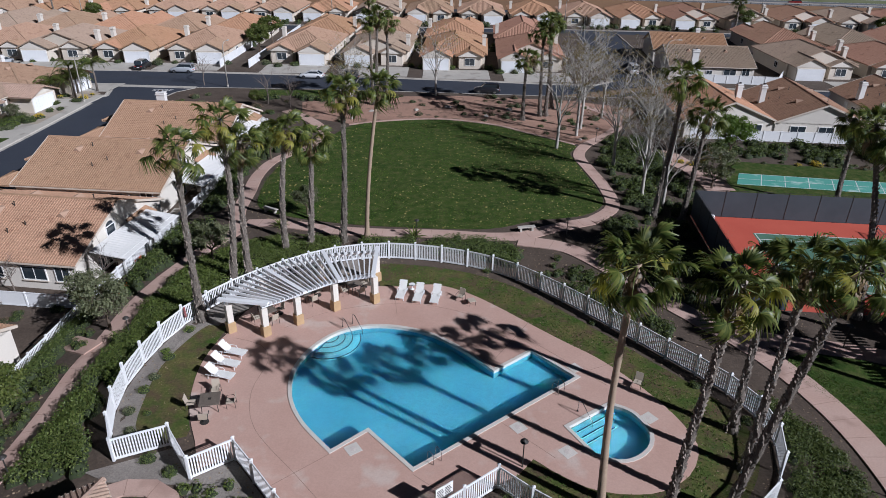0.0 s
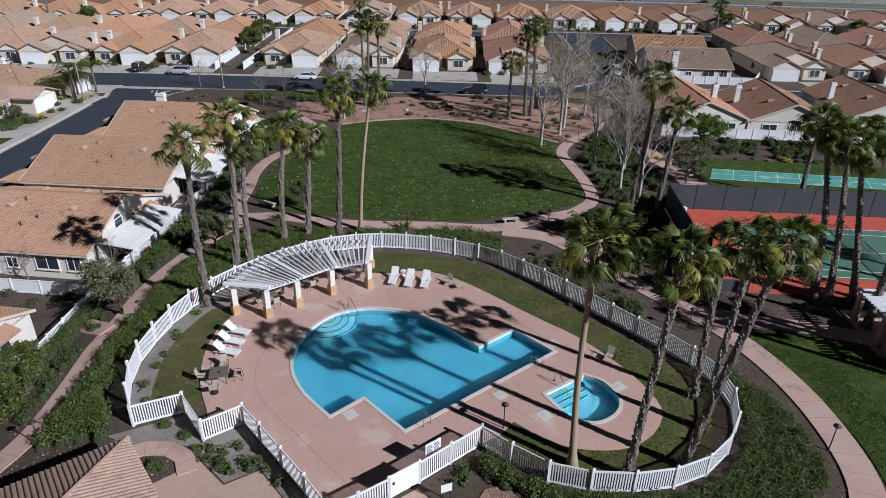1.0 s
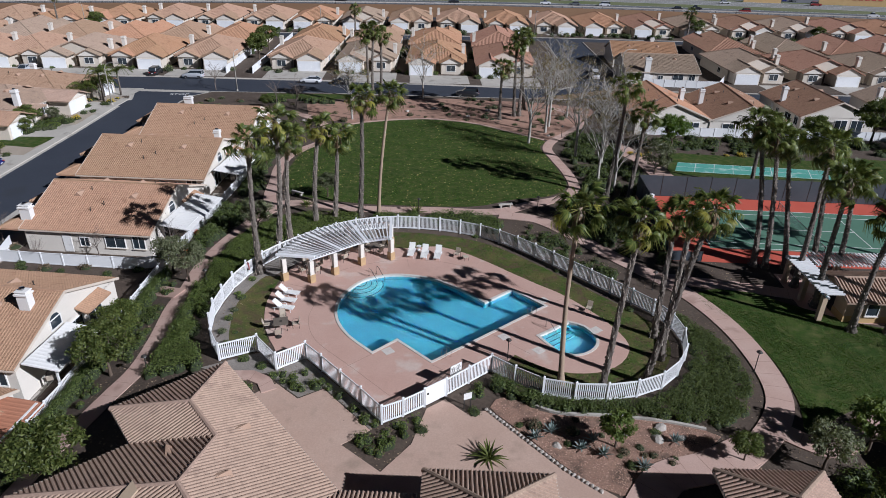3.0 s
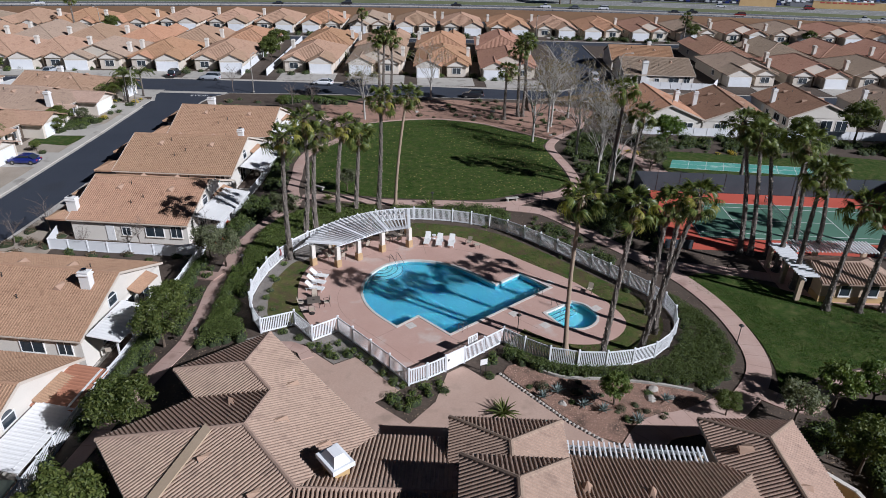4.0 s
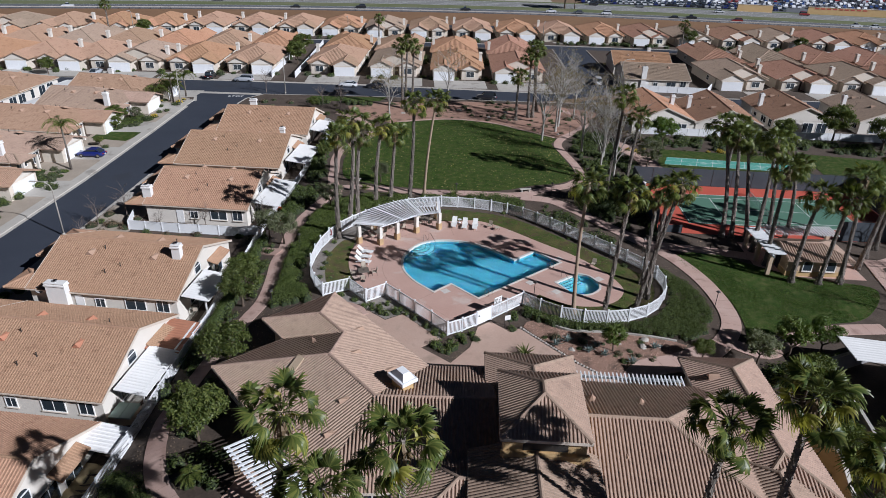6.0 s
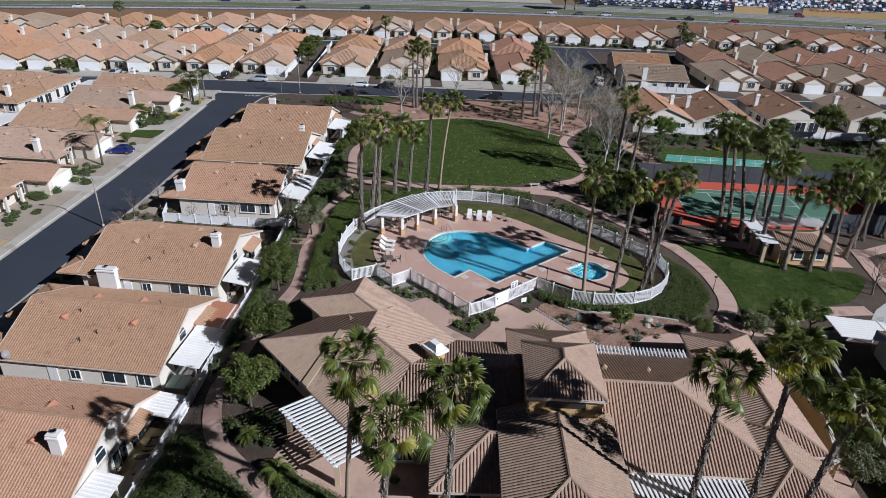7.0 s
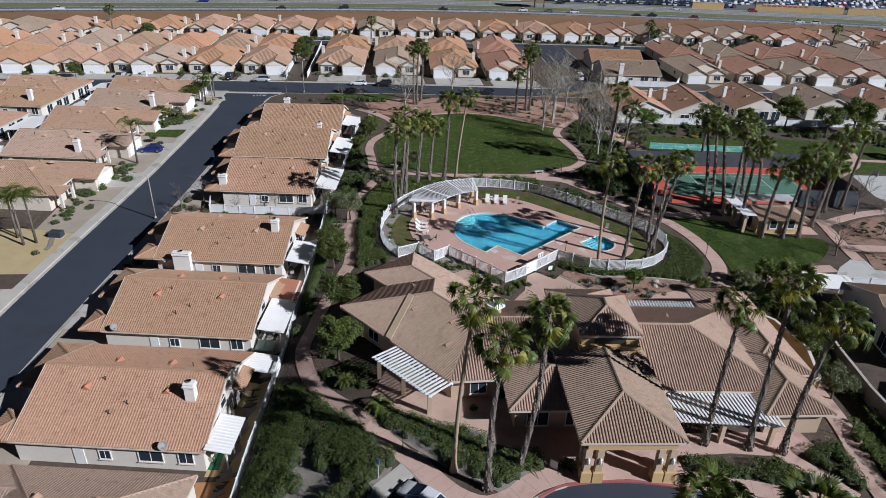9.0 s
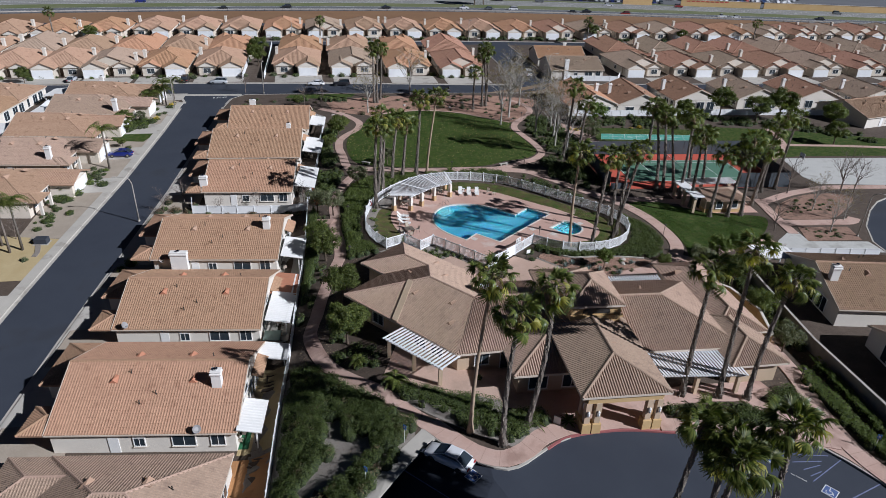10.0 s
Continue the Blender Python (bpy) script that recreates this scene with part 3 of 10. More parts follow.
ring = [p for p in FENCE_IN if p[1] > 19 and (p[0] > -4.5)]
setting("lawn", Mesh().slab(ring + inner_e[::-1], 0.0, 0.03), M_LAWN2, "patchy grass strip inside the pool fence", "lawn")
setting("lawn", Mesh().slab(spline([(-13.7, 25.5), (-16.7, 25.7), (-17.6, 29.0), (-17.8, 32.2), (-17.2, 35.0), (-16.2, 37.3), (-14.8, 37.2), (-15.05, 34.4), (-15.15, 31.6), (-14.5, 28.0)], 0.8, True), 0.0, 0.03), M_LAWN2, "patchy grass bed beside the sun loungers", "lawn")
for poly in ([(35.0, 62.5), (34.5, 66.5), (38.0, 76.5), (62.0, 72.5), (60.0, 60.5)], [(62.0, 62.0), (64.0, 75.0), (84.0, 70.0), (104.0, 62.0), (122.0, 54.0), (118.0, 47.0), (95.0, 51.0), (74.0, 53.0), (64.0, 52.0)], [(-67.4, 80.6), (-60.6, 79.4), (-59.6, 82.3), (-59.3, 88.4), (-62.6, 88.6), (-67.1, 84.2)], [(-32.0, 108.0), (-31.0, 111.2), (-14.0, 111.0), (-15.5, 107.6), (-24.0, 107.0)], [(-79.1, 56.8), (-66.5, 57.8), (-67.3, 62.5), (-77.7, 61.5)]):
    setting("lawn", Mesh().slab(poly, 0.0, 0.04), M_LAWN, "small green lawn", "lawn")

pebbles = [p for p in FENCE_LINE if p[0] < -6 and p[1] > 23]
setting("gravel_bed", ribbon(Mesh(), pebbles, 2.3, 0.0, 0.022, side=-1.25), M_GRAVG, "grey gravel strip inside the pool fence", "gravel")
setting("gravel_bed", Mesh().slab([(-18.4, 22.6), (-16.8, 23.3), (-14.0, 24.6), (-12.4, 22.9), (-10.2, 23.6), (-4.2, 16.6), (-4.5, 15.4), (-8.3, 20.0), (-10.1, 18.9), (-12.0, 20.7), (-13.0, 21.8), (-16.8, 21.9)], 0.0, 0.016), M_GRAVG, "grey gravel bed outside the pool fence", "gravel")
walk_w = [(x - 0.75, y) for x, y in WEST_EDGE[1:-2]]
setting("pavement", ribbon(Mesh(), walk_w, 1.25, 0.0, 0.045), M_CONC, "pale concrete pavement beside the street", "pavement")
M_YARD = surf("beige_gravel_yard", (0.33, 0.275, 0.215), (0.42, 0.355, 0.285), 0.4, 9, 0.95, 0.6, world_space=True, fine_mix=0.5)
setting("gravel_bed", Mesh().slab([(-71.6, 39.5), (-64.9, 38.6), (-61.7, 60.6), (-58.9, 86.3), (-57.3, 107.0), (-62.0, 110.0), (-66.6, 91.6), (-70.6, 66.2)], 0.0, 0.018), M_YARD, "beige gravel front yards with shrubs", "gravel")
setting("gravel_bed", Mesh().slab([(kerb_x_at + 0.2, y) for y, kerb_x_at in ((-40.0, -65.0), (-3.6, -60.3), (13.1, -58.0), (27.6, -55.8), (55.1, -51.7), (92.0, -47.4))] + [(-42.5, 92.0), (-45.5, 55.0), (-48.5, 27.6), (-50.5, 13.0), (-52.5, -3.6), (-56.0, -40.0)], 0.0, 0.014), M_YARD, "beige gravel front yards beside the street", "gravel")
# red granite slope between the lawn and the far street, and the desert bed by the clubhouse
RED_N = [(-20.5, 95.0), (-12.4, 90.8), (-8.7, 92.5), (-4.2, 93.8), (0.4, 94.4), (5.2, 93.4), (9.9, 91.2), (13.9, 87.6), (17.0, 84.9), (20.2, 82.4), (25.0, 87.0), (28.5, 93.7), (33.0, 101.0), (24.0, 106.0), (4.0, 108.6), (-14.0, 106.8), (-22.0, 103.0)]
setting("gravel_bed", Mesh().slab(RED_N, 0.0, 0.03), M_RED, "reddish decomposed granite bed with low shrubs", "gravel")
RED_S = spline([(4.2, 17.6), (5.6, 18.8), (7.0, 17.7), (9.0, 16.7), (12.8, 16.4), (16.5, 15.8), (19.2, 15.0), (20.2, 14.3), (16.4, 11.6), (12.9, 9.2), (10.6, 9.8), (8.6, 11.7), (6.2, 14.9)], 0.9, closed=True)
setting("gravel_bed", Mesh().slab(RED_S, 0.0, 0.045), M_RED_S, "reddish granite bed with boulders and agaves", "gravel")
setting("gravel_bed", Mesh().slab(spline([(56.4, 32.2), (61.6, 33.7), (66.3, 33.6), (69.2, 31.6), (64.2, 27.2), (58.0, 23.8), (50.1, 24.7), (51.1, 28.7)], 1.0, True), 0.0, 0.03), M_RED_S, "reddish granite bed under bare trees", "gravel")
setting("gravel_bed", Mesh().slab([(50.0, 21.4), (58.6, 20.5), (57.3, 15.9), (48.2, 16.8)], 0.0, 0.06), M_RED_S, "reddish granite bed under bare trees", "gravel")
M_EARTH = surf("orange_tan_earth", (0.40, 0.19, 0.075), (0.46, 0.24, 0.10), 0.5, 9, 0.95, 0.4, world_space=True, fine_mix=0.35)
M_TANYARD = surf("tan_gravel_yard", (0.42, 0.32, 0.16), (0.48, 0.38, 0.21), 0.5, 9, 0.95, 0.4, world_space=True, fine_mix=0.35)
setting("gravel_bed", Mesh().slab([(-87.6, 27.5), (-66.6, 27.0), (-64.9, 38.4), (-73.8, 40.4), (-86.7, 39.4)], 0.0, 0.03), M_TANYARD, "tan gravel front yard with palms", "gravel")

setting("stone_edging", ribbon(Mesh(), spline([(-69.6, 39.0), (-68.6, 38.6), (-67.9, 36.6), (-67.4, 34.6), (-67.5, 33.4)], 0.5), 0.7, 0.0, 0.12), M_GRAVG, "curved strip of grey stones in the tan yard", "edging")

# concrete paths
path_no = [0]


def path_of(pts, width, label="pink concrete footpath winding between beds", z=0.058, material=None, cut=1.6):
    path_no[0] += 1
    z += 0.004 * path_no[0]
    line = spline(pts, 0.8)
    setting("path", ribbon(Mesh(), line, width, 0.0, z), material or M_WALK, label, "path")
    joints = Mesh()
    for i, p in enumerate(resample(line, cut)[1:]):
        q = min(range(len(line)), key=lambda k: (line[k][0] - p[0]) ** 2 + (line[k][1] - p[1]) ** 2)
        a, b = line[max(q - 1, 0)], line[min(q + 1, len(line) - 1)]
        d = math.hypot(b[0] - a[0], b[1] - a[1]) or 1
        nx, ny = -(b[1] - a[1]) / d * width / 2, (b[0] - a[0]) / d * width / 2
        joints.beam((p[0] - nx, p[1] - ny, z + 0.002), (p[0] + nx, p[1] + ny, z + 0.002), 0.035, 0.006)
    tagged(setting("joint", joints, M_JOINT, "sawn joints across the path", "joint"), kind="stuff")


path_of([(-27.7, 9.6), (-26.6, 14.5), (-24.9, 20.1), (-23.8, 23.7), (-23.7, 28.3), (-24.0, 33.1), (-23.7, 36.6), (-23.7, 40.2), (-23.2, 43.8), (-22.2, 47.4), (-20.7, 51.4), (-19.0, 54.2)], 1.7)
path_of([(-27.7, 9.6), (-28.6, 6.2), (-28.2, 3.2), (-27.5, 0.6), (-26.3, -2.0), (-25.0, -3.9), (-23.4, -5.8), (-22.1, -7.3), (-20.9, -9.1), (-19.5, -11.1), (-17.7, -13.5)], 1.7)
path_of([(-17.6, -13.2), (-15.2, -16.6), (-13.5, -18.2), (-11.6, -18.9), (-9.4, -18.2), (-7.4, -16.8), (-4.0, -15.8)], 2.0)
path_of([(-19.0, 54.2), (-20.3, 59.6), (-20.6, 64.8), (-21.0, 69.8), (-20.5, 74.4), (-18.8, 77.6), (-16.3, 81.0), (-15.4, 85.5), (-17.0, 90.0), (-20.0, 94.5), (-23.7, 98.2)], 1.6)
path_of([(-18.6, 56.2), (-14.5, 55.6), (-10.0, 54.4), (-5.0, 53.8), (1.2, 53.7), (6.0, 53.2), (9.5, 53.6), (12.6, 55.3), (16.8, 57.2)], 1.7)
path_of([(16.8, 57.2), (19.8, 60.8), (20.2, 66.5), (19.6, 72.5), (19.2, 77.5), (20.9, 82.0), (24.8, 86.8), (27.6, 92.0), (27.2, 98.0), (24.0, 103.0)], 1.5)
path_of([(8.8, 52.4), (13.2, 51.0), (16.6, 46.8), (19.2, 42.6), (21.8, 38.8), (24.2, 35.4), (26.0, 31.2), (27.0, 26.6), (27.1, 21.8), (26.4, 18.2), (24.6, 15.4), (21.8, 12.8), (18.0, 10.2)], 2.0)
path_of([(22.8, 37.2), (27.0, 36.0), (32.0, 34.8), (36.0, 33.4)], 1.9)
path_of([(24.6, 15.0), (27.5, 13.0), (31.5, 15.4), (36.5, 17.0), (42.6, 17.4)], 1.8)
path_of([(50.6, 33.0), (49.9, 30.1), (48.7, 24.8), (47.7, 19.4)], 1.7)
path_of([(48.6, 23.3), (54.1, 22.7), (60.3, 22.2), (62.4, 23.4)], 1.9)
path_of([(50.4, 31.4), (57.4, 34.2), (62.5, 35.4), (68.1, 36.2), (80.0, 35.0)], 1.6)
path_of([(-17.0, 20.8), (-15.6, 21.5), (-14.2, 21.5), (-13.0, 20.8), (-12.4, 19.6)], 1.15)
path_of([(24.2, -5.0), (23.4, -12.5), (22.1, -17.4), (21.5, -21.5), (21.6, -25.2), (22.6, -29.0), (24.2, -33.2), (26.5, -39.0)], 2.0)
path_of([(12.9, 8.2), (15.0, 10.6), (18.0, 11.4), (21.5, 13.0)], 2.6)
path_of([(66.0, 51.4), (74.0, 57.0), (78.0, 64.0), (80.0, 71.0)], 1.4)
path_of([(72.0, 60.5), (92.0, 57.4), (118.0, 51.0)], 1.2)
path_of([(30.5, 80.0), (31.5, 76.0), (33.0, 72.0), (33.5, 66.0)], 3.4, "pink concrete pad beside the courts")
path_of([(4.6, -17.2), (8.5, -18.1), (12.2, -19.3), (15.8, -20.6), (18.6, -21.7), (20.6, -22.6)], 1.7)
path_of([(-24.2, 35.3), (-26.4, 36.5), (-28.3, 38.0)], 1.6)
path_of([(15.4, -15.0), (17.0, -17.4), (19.0, -20.6)], 1.5)
# thin kerb at the lawn's far edge
setting("path", ribbon(Mesh(), spline([(19.4, 82.4), (16.9, 84.7), (13.8, 87.3), (9.7, 90.9), (5.1, 93.1), (0.4, 94.1), (-4.2, 93.5), (-8.8, 92.2), (-12.6, 90.4)], 0.8), 0.45, 0.0, 0.07), M_WALK, "narrow concrete mow strip round the lawn", "path")

# plazas
PLAZA = [(-14.1, 18.8), (-12.0, 20.5), (-10.1, 18.7), (-8.3, 19.8), (-4.5, 15.3), (-6.4, 13.9), (-3.6, 11.4), (-1.6, 13.9), (-0.5, 17.5), (0.9, 18.5), (2.3, 17.0), (4.0, 17.2), (6.2, 14.7), (8.6, 11.5), (12.6, 8.0), (12.6, 4.0), (6.0, -8.0), (-4.0, -16.0), (-9.0, -12.5), (-14.0, -10.5), (-21.0, -5.0), (-19.0, 0.0), (-17.0, 14.0)]
setting("plaza", Mesh().slab(PLAZA, 0.0, 0.05), M_PLAZA, "tan-pink concrete plaza round the clubhouse", "plaza")
setting("plaza", Mesh().slab([(4.5, -12.0), (18.8, -12.6), (19.2, -14.4), (16.4, -15.7), (11.0, -14.8), (6.0, -14.8)], 0.0, 0.054), M_WALK, "salmon concrete patio under the clubhouse pergola", "plaza")
setting("plaza", Mesh().slab([(17.6, -22.1), (20.8, -21.3), (22.4, -24.5), (23.4, -28.6), (25.2, -33.6), (23.6, -33.9), (21.45, -28.0), (20.05, -24.5), (19.2, -23.0)], 0.0, 0.05), M_WALK, "salmon concrete walk beside the parking lot", "plaza")
setting("plaza", Mesh().slab([(40.4, 14.1), (43.6, 17.6), (47.2, 20.1), (48.8, 19.9), (48.3, 16.6), (57.9, 15.2), (57.8, 11.6)], 0.0, 0.05), M_PALE, "pale concrete slab beside the street", "plaza")
setting("plaza", Mesh().slab([(67.6, 38.2), (66.9, 42.0), (69.7, 52.1), (95.0, 49.6), (125.0, 44.0), (84.0, 35.4)], 0.0, 0.05), M_PALE, "pale concrete ball court in the park", "plaza")
setting("driveway", Mesh().slab([(-17.4, -15.2), (-18.3, -15.6), (-19.5, -16.9), (-23.5, -21.2), (-33.0, -32.6), (-34.8, -31.4), (-25.3, -20.9), (-21.6, -16.9), (-19.2, -14.6), (-18.4, -13.8)], 0.0, 0.05), M_CONC, "pale concrete walk along the parking stalls", "path")
setting("plaza", Mesh().slab([(-7.0, -16.6), (-4.6, -17.0), (0.6, -17.0), (5.6, -18.2), (6.0, -14.4), (4.6, -11.5), (-4.0, -11.5)], 0.0, 0.052), M_WALK, "salmon concrete forecourt before the entrance", "plaza")

# ---- pool and spa ----
setting("pool_deck", Mesh().slab(DECK, 0.0, 0.06, holes=deck_holes), M_DECK, "broad salmon concrete pool deck with stains", "deck")
dj = Mesh()
for line in ([(-13.6, 35.6), (-11.6, 34.8), (-10.6, 33.0), (-10.9, 29.6), (-9.8, 26.2), (-6.4, 22.4), (-2.6, 18.2)], [(-10.4, 37.0), (-7.6, 39.2), (-3.0, 40.6), (2.0, 40.0), (7.0, 36.8), (12.6, 30.8)], [(0.0, 22.7), (3.6, 19.9)], [(-4.9, 24.2), (-8.2, 21.4)], [(5.2, 27.1), (8.2, 24.1)], [(10.8, 31.9), (13.6, 33.2)], [(-2.0, 39.0), (-2.6, 43.6)], [(5.3, 33.5), (8.2, 38.2)]):
    ribbon(dj, spline(line, 0.8), 0.03, 0.05, 0.066)
jo = setting("joint", dj, M_JOINT, "sawn joints in the pool deck", "joint")
for nm, shape, depth, plaster in (("pool", POOL, 0.95, M_PLASTER), ("spa", SPA, 0.75, M_PLASTER2)):
    outer, inner = offset(shape, 0.23), offset(shape, -0.02)
    setting(nm + "_coping", Mesh().slab(outer, -0.2, 0.10, holes=[inner]), M_COPING, "pale bull-nosed concrete coping round the " + nm, "coping")
    shell = Mesh()
    ring_o = offset(shape, 0.0)
    n = len(ring_o)
    for z0, z1 in ((-depth, -0.16),):
        k = len(shell.v)
        shell.v += [(x, y, z0) for x, y in ring_o] + [(x, y, z1) for x, y in ring_o]
        for i in range(n):
            j = (i + 1) % n
            shell.f.append((k + i, k + n + i, k + n + j, k + j))
    shell.slab(ring_o, -depth, -depth)
    setting(nm + "_shell", shell, plaster, "light blue plastered basin of the " + nm, nm)
    tiles = Mesh()
    tiles.v = [(x, y, -0.16) for x, y in ring_o] + [(x, y, 0.06) for x, y in ring_o]
    tiles.f = [(i, n + i, n + (i + 1) % n, (i + 1) % n) for i in range(n)]
    setting(nm + "_waterline", tiles, M_POOLTILE, "dark blue waterline tiles", "tiles")
    w = setting(nm + "_water", Mesh().slab(offset(shape, 0.01), -0.06, -0.06), M_WATER, "clear rippled blue water of the " + nm, "water")
    w.visible_shadow = False

# round entry steps of the pool, and the spa's bench steps
steps, edges = Mesh(), Mesh()
c = Vector((-6.9, 36.2))
inner_pool = offset(POOL, -0.05)
for r, z in ((0.7, -0.22), (1.2, -0.36), (1.75, -0.52), (2.35, -0.68)):
    arc = [(c.x + r * math.cos(a), c.y + r * math.sin(a)) for a in [radians(-140 + 4 * i) for i in range(46)]]
    arc = [p for p in arc if inside(p, inner_pool)]
    if len(arc) > 3:
        steps.slab(arc + [(c.x + 0.15, c.y - 0.1)], -0.94, z)
        ribbon(edges, arc, 0.07, z - 0.02, z + 0.012)
setting("step_noses", edges, M_POOLTILE, "dark blue tile nosings on the pool steps", "steps")
setting("pool_steps", steps, M_PLASTER2, "pale rounded steps going down into the pool", "steps")
sp = Mesh()
d1 = Vector((12.4 - 9.4, 28.8 - 26.7)).normalized()
n1 = Vector((d1.y, -d1.x))
for k in range(3):
    a = Vector((9.45, 26.7)) + n1 * (0.02 + 0.45 * k) + d1 * 0.15
    b = a + d1 * (3.2 - 0.2 * k)
    q = [tuple(a), tuple(b), tuple(b + n1 * 0.45), tuple(a + n1 * 0.45)]
    q = [p if inside(p, SPA) else tuple(Vector(p) * 0.9 + Vector((12.0, 26.3)) * 0.1) for p in q]
    sp.slab(q[::-1], -0.74, -0.2 - 0.17 * k)
noses = Mesh()
for k in range(3):
    a = Vector((9.45, 26.7)) + n1 * (0.44 + 0.45 * k) + d1 * 0.25
    b = a + d1 * (2.9 - 0.25 * k)
    noses.beam((*a, -0.19 - 0.17 * k), (*b, -0.19 - 0.17 * k), 0.07, 0.03)
setting("step_noses", noses, M_POOLTILE, "dark blue tile nosings on the spa steps", "steps")
setting("spa_steps", sp, M_PLASTER2, "pale underwater steps of the spa", "steps")

# skimmer lids on the deck
M_LID = surf("worn_white_lid", (0.55, 0.48, 0.44), (0.66, 0.6, 0.55), 2, 12, 0.6, 0.1)
for x, y in ((-3.6, 24.6), (10.8, 32.6), (6.3, 26.6), (9.0, 24.6), (14.6, 27.6)):
    t = thing("skimmer_lid", "worn square white skimmer lid set in the deck", "lid", "skimmer lids", pose(x, y, 0.058, rz=35))
    part("frame", Mesh().slab([(-0.42, -0.42), (0.42, -0.42), (0.42, 0.42), (-0.42, 0.42)], 0, 0.012), M_COPING, t)
    part("lid", Mesh().lathe([(0.2, 0.012), (0.2, 0.02), (0.17, 0.024)], 18), M_LID, t)

# ---- sport courts ----
def court_pt(u, v):
    """A point of the tennis court's own grid: u along it from the west, v from the south."""
    a = radians(-5.5)
    return (25.9 + u * math.cos(a) - v * math.sin(a), 40.8 + u * math.sin(a) + v * math.cos(a))


def court_rect(u0, v0, u1, v1):
    return [court_pt(u0, v0), court_pt(u1, v0), court_pt(u1, v1), court_pt(u0, v1)]


M_CRED = surf("brick_red_court", (0.46, 0.075, 0.045), (0.52, 0.10, 0.06), 0.2, 12, 0.8, 0.1, world_space=True, fine_mix=0.25)
M_CGRN = surf("dull_green_court", (0.075, 0.17, 0.115), (0.095, 0.195, 0.135), 0.2, 12, 0.8, 0.1, world_space=True, fine_mix=0.25)
M_CTURQ = surf("faded_turquoise_court", (0.07, 0.31, 0.25), (0.12, 0.37, 0.30), 0.4, 12, 0.8, 0.1, world_space=True, fine_mix=0.3, c3=(0.33, 0.52, 0.46), spot=0.06)
M_LINE = surf("white_line_paint", (0.66, 0.66, 0.64), (0.75, 0.75, 0.73), 2, 20, 0.8, 0.1, world_space=True)
setting("tennis_court", Mesh().slab(court_rect(0, 0, 34.5, 18.3), 0.0, 0.03), M_CRED, "brick red border of the tennis court", "court")
setting("tennis_court", Mesh().slab(court_rect(5.2, 3.4, 29.4, 14.6), 0.0, 0.036), M_CGRN, "dull green tennis playing surface", "court")
lines = Mesh()
for u0, v0, u1, v1 in ((5.4, 3.7, 29.1, 3.7), (5.4, 14.6, 29.1, 14.6), (5.4, 5.05, 29.1, 5.05), (5.4, 13.25, 29.1, 13.25), (5.4, 3.7, 5.4, 14.6), (29.1, 3.7, 29.1, 14.6), (10.85, 5.05, 10.85, 13.25), (23.65, 5.05, 23.65, 13.25), (10.85, 9.15, 23.65, 9.15)):
    a, b = court_pt(u0, v0), court_pt(u1, v1)
    lines.beam((*a, 0.04), (*b, 0.04), 0.09, 0.006)
setting("court_lines", lines, M_LINE, "white lines of the tennis court", "lines")
shuf = [(36.2, 68.2), (37.9, 71.9), (59.0, 68.6), (57.6, 64.9)]
setting("shuffleboard_court", Mesh().slab(shuf, 0.0, 0.07), M_CTURQ, "faded turquoise shuffleboard court", "court")
lines = Mesh()
for k in range(1, 8):
    f = k / 8
    a = Vector((36.2, 68.2)).lerp(Vector((57.6, 64.9)), f)
    b = Vector((37.9, 71.9)).lerp(Vector((59.0, 68.6)), f)
    lines.beam((*a, 0.074), (*b, 0.074), 0.07, 0.006)
for f in (0.02, 0.5, 0.98):
    a = Vector((36.2, 68.2)).lerp(Vector((37.9, 71.9)), f)
    b = Vector((57.6, 64.9)).lerp(Vector((59.0, 68.6)), f)
    lines.beam((*a, 0.074), (*b, 0.074), 0.06, 0.005)
setting("court_lines", lines, M_LINE, "worn white shuffleboard lines", "lines")
M_SCREEN = surf("dark_green_windscreen", (0.045, 0.056, 0.068), (0.066, 0.078, 0.092), 0.4, 30, 0.8, 0.3, fine_mix=0.3)


def court_fence(pts, height=3.0):
    line = [court_pt(*p) for p in pts]
    f = thing("court_fence", "tall tennis fence with dark green windscreen cloth", "fence", "court fences")
    for a, b in zip(line, line[1:]):
        d = math.hypot(b[0] - a[0], b[1] - a[1])
        n = max(1, round(d / 3.05))
        for k in range(n + 1):
            p = (a[0] + (b[0] - a[0]) * k / n, a[1] + (b[1] - a[1]) * k / n)
            part("post", Mesh().tube([(*p, 0), (*p, height + 0.05)], 0.04, 6), M_DARK, f)
        part("rail", Mesh().tube([(*a, height), (*b, height)], 0.025, 6), M_DARK, f)
        part("windscreen", Mesh().beam((*a, height * 0.49), (*b, height * 0.49), 0.02, height * 0.94), M_SCREEN, f, "dark green cloth")


court_fence([(0, 0.6), (0, 18.3), (34.5, 18.3), (34.5, 0.3)])
court_fence([(0, 0), (3.2, 0)], 1.2)
court_fence([(24.0, 0), (34.5, 0)], 3.0)
net = thing("tennis_net", "black tennis net with white band between two posts", "net")
a, b = court_pt(17.25, 2.9), court_pt(17.25, 15.5)
for p in (a, b):
    part("post", Mesh().tube([(*p, 0.03), (*p, 1.12)], 0.045, 8), M_DARK, net)
web = Mesh()
for k in range(9):
    web.beam((*a, 0.1 + 0.1 * k), (*b, 0.1 + 0.1 * k), 0.012, 0.012)
for k in range(61):
    p = (a[0] + (b[0] - a[0]) * k / 60, a[1] + (b[1] - a[1]) * k / 60)
    web.box(p[0] - 0.006, p[1] - 0.006, 0.08, p[0] + 0.006, p[1] + 0.006, 0.93)
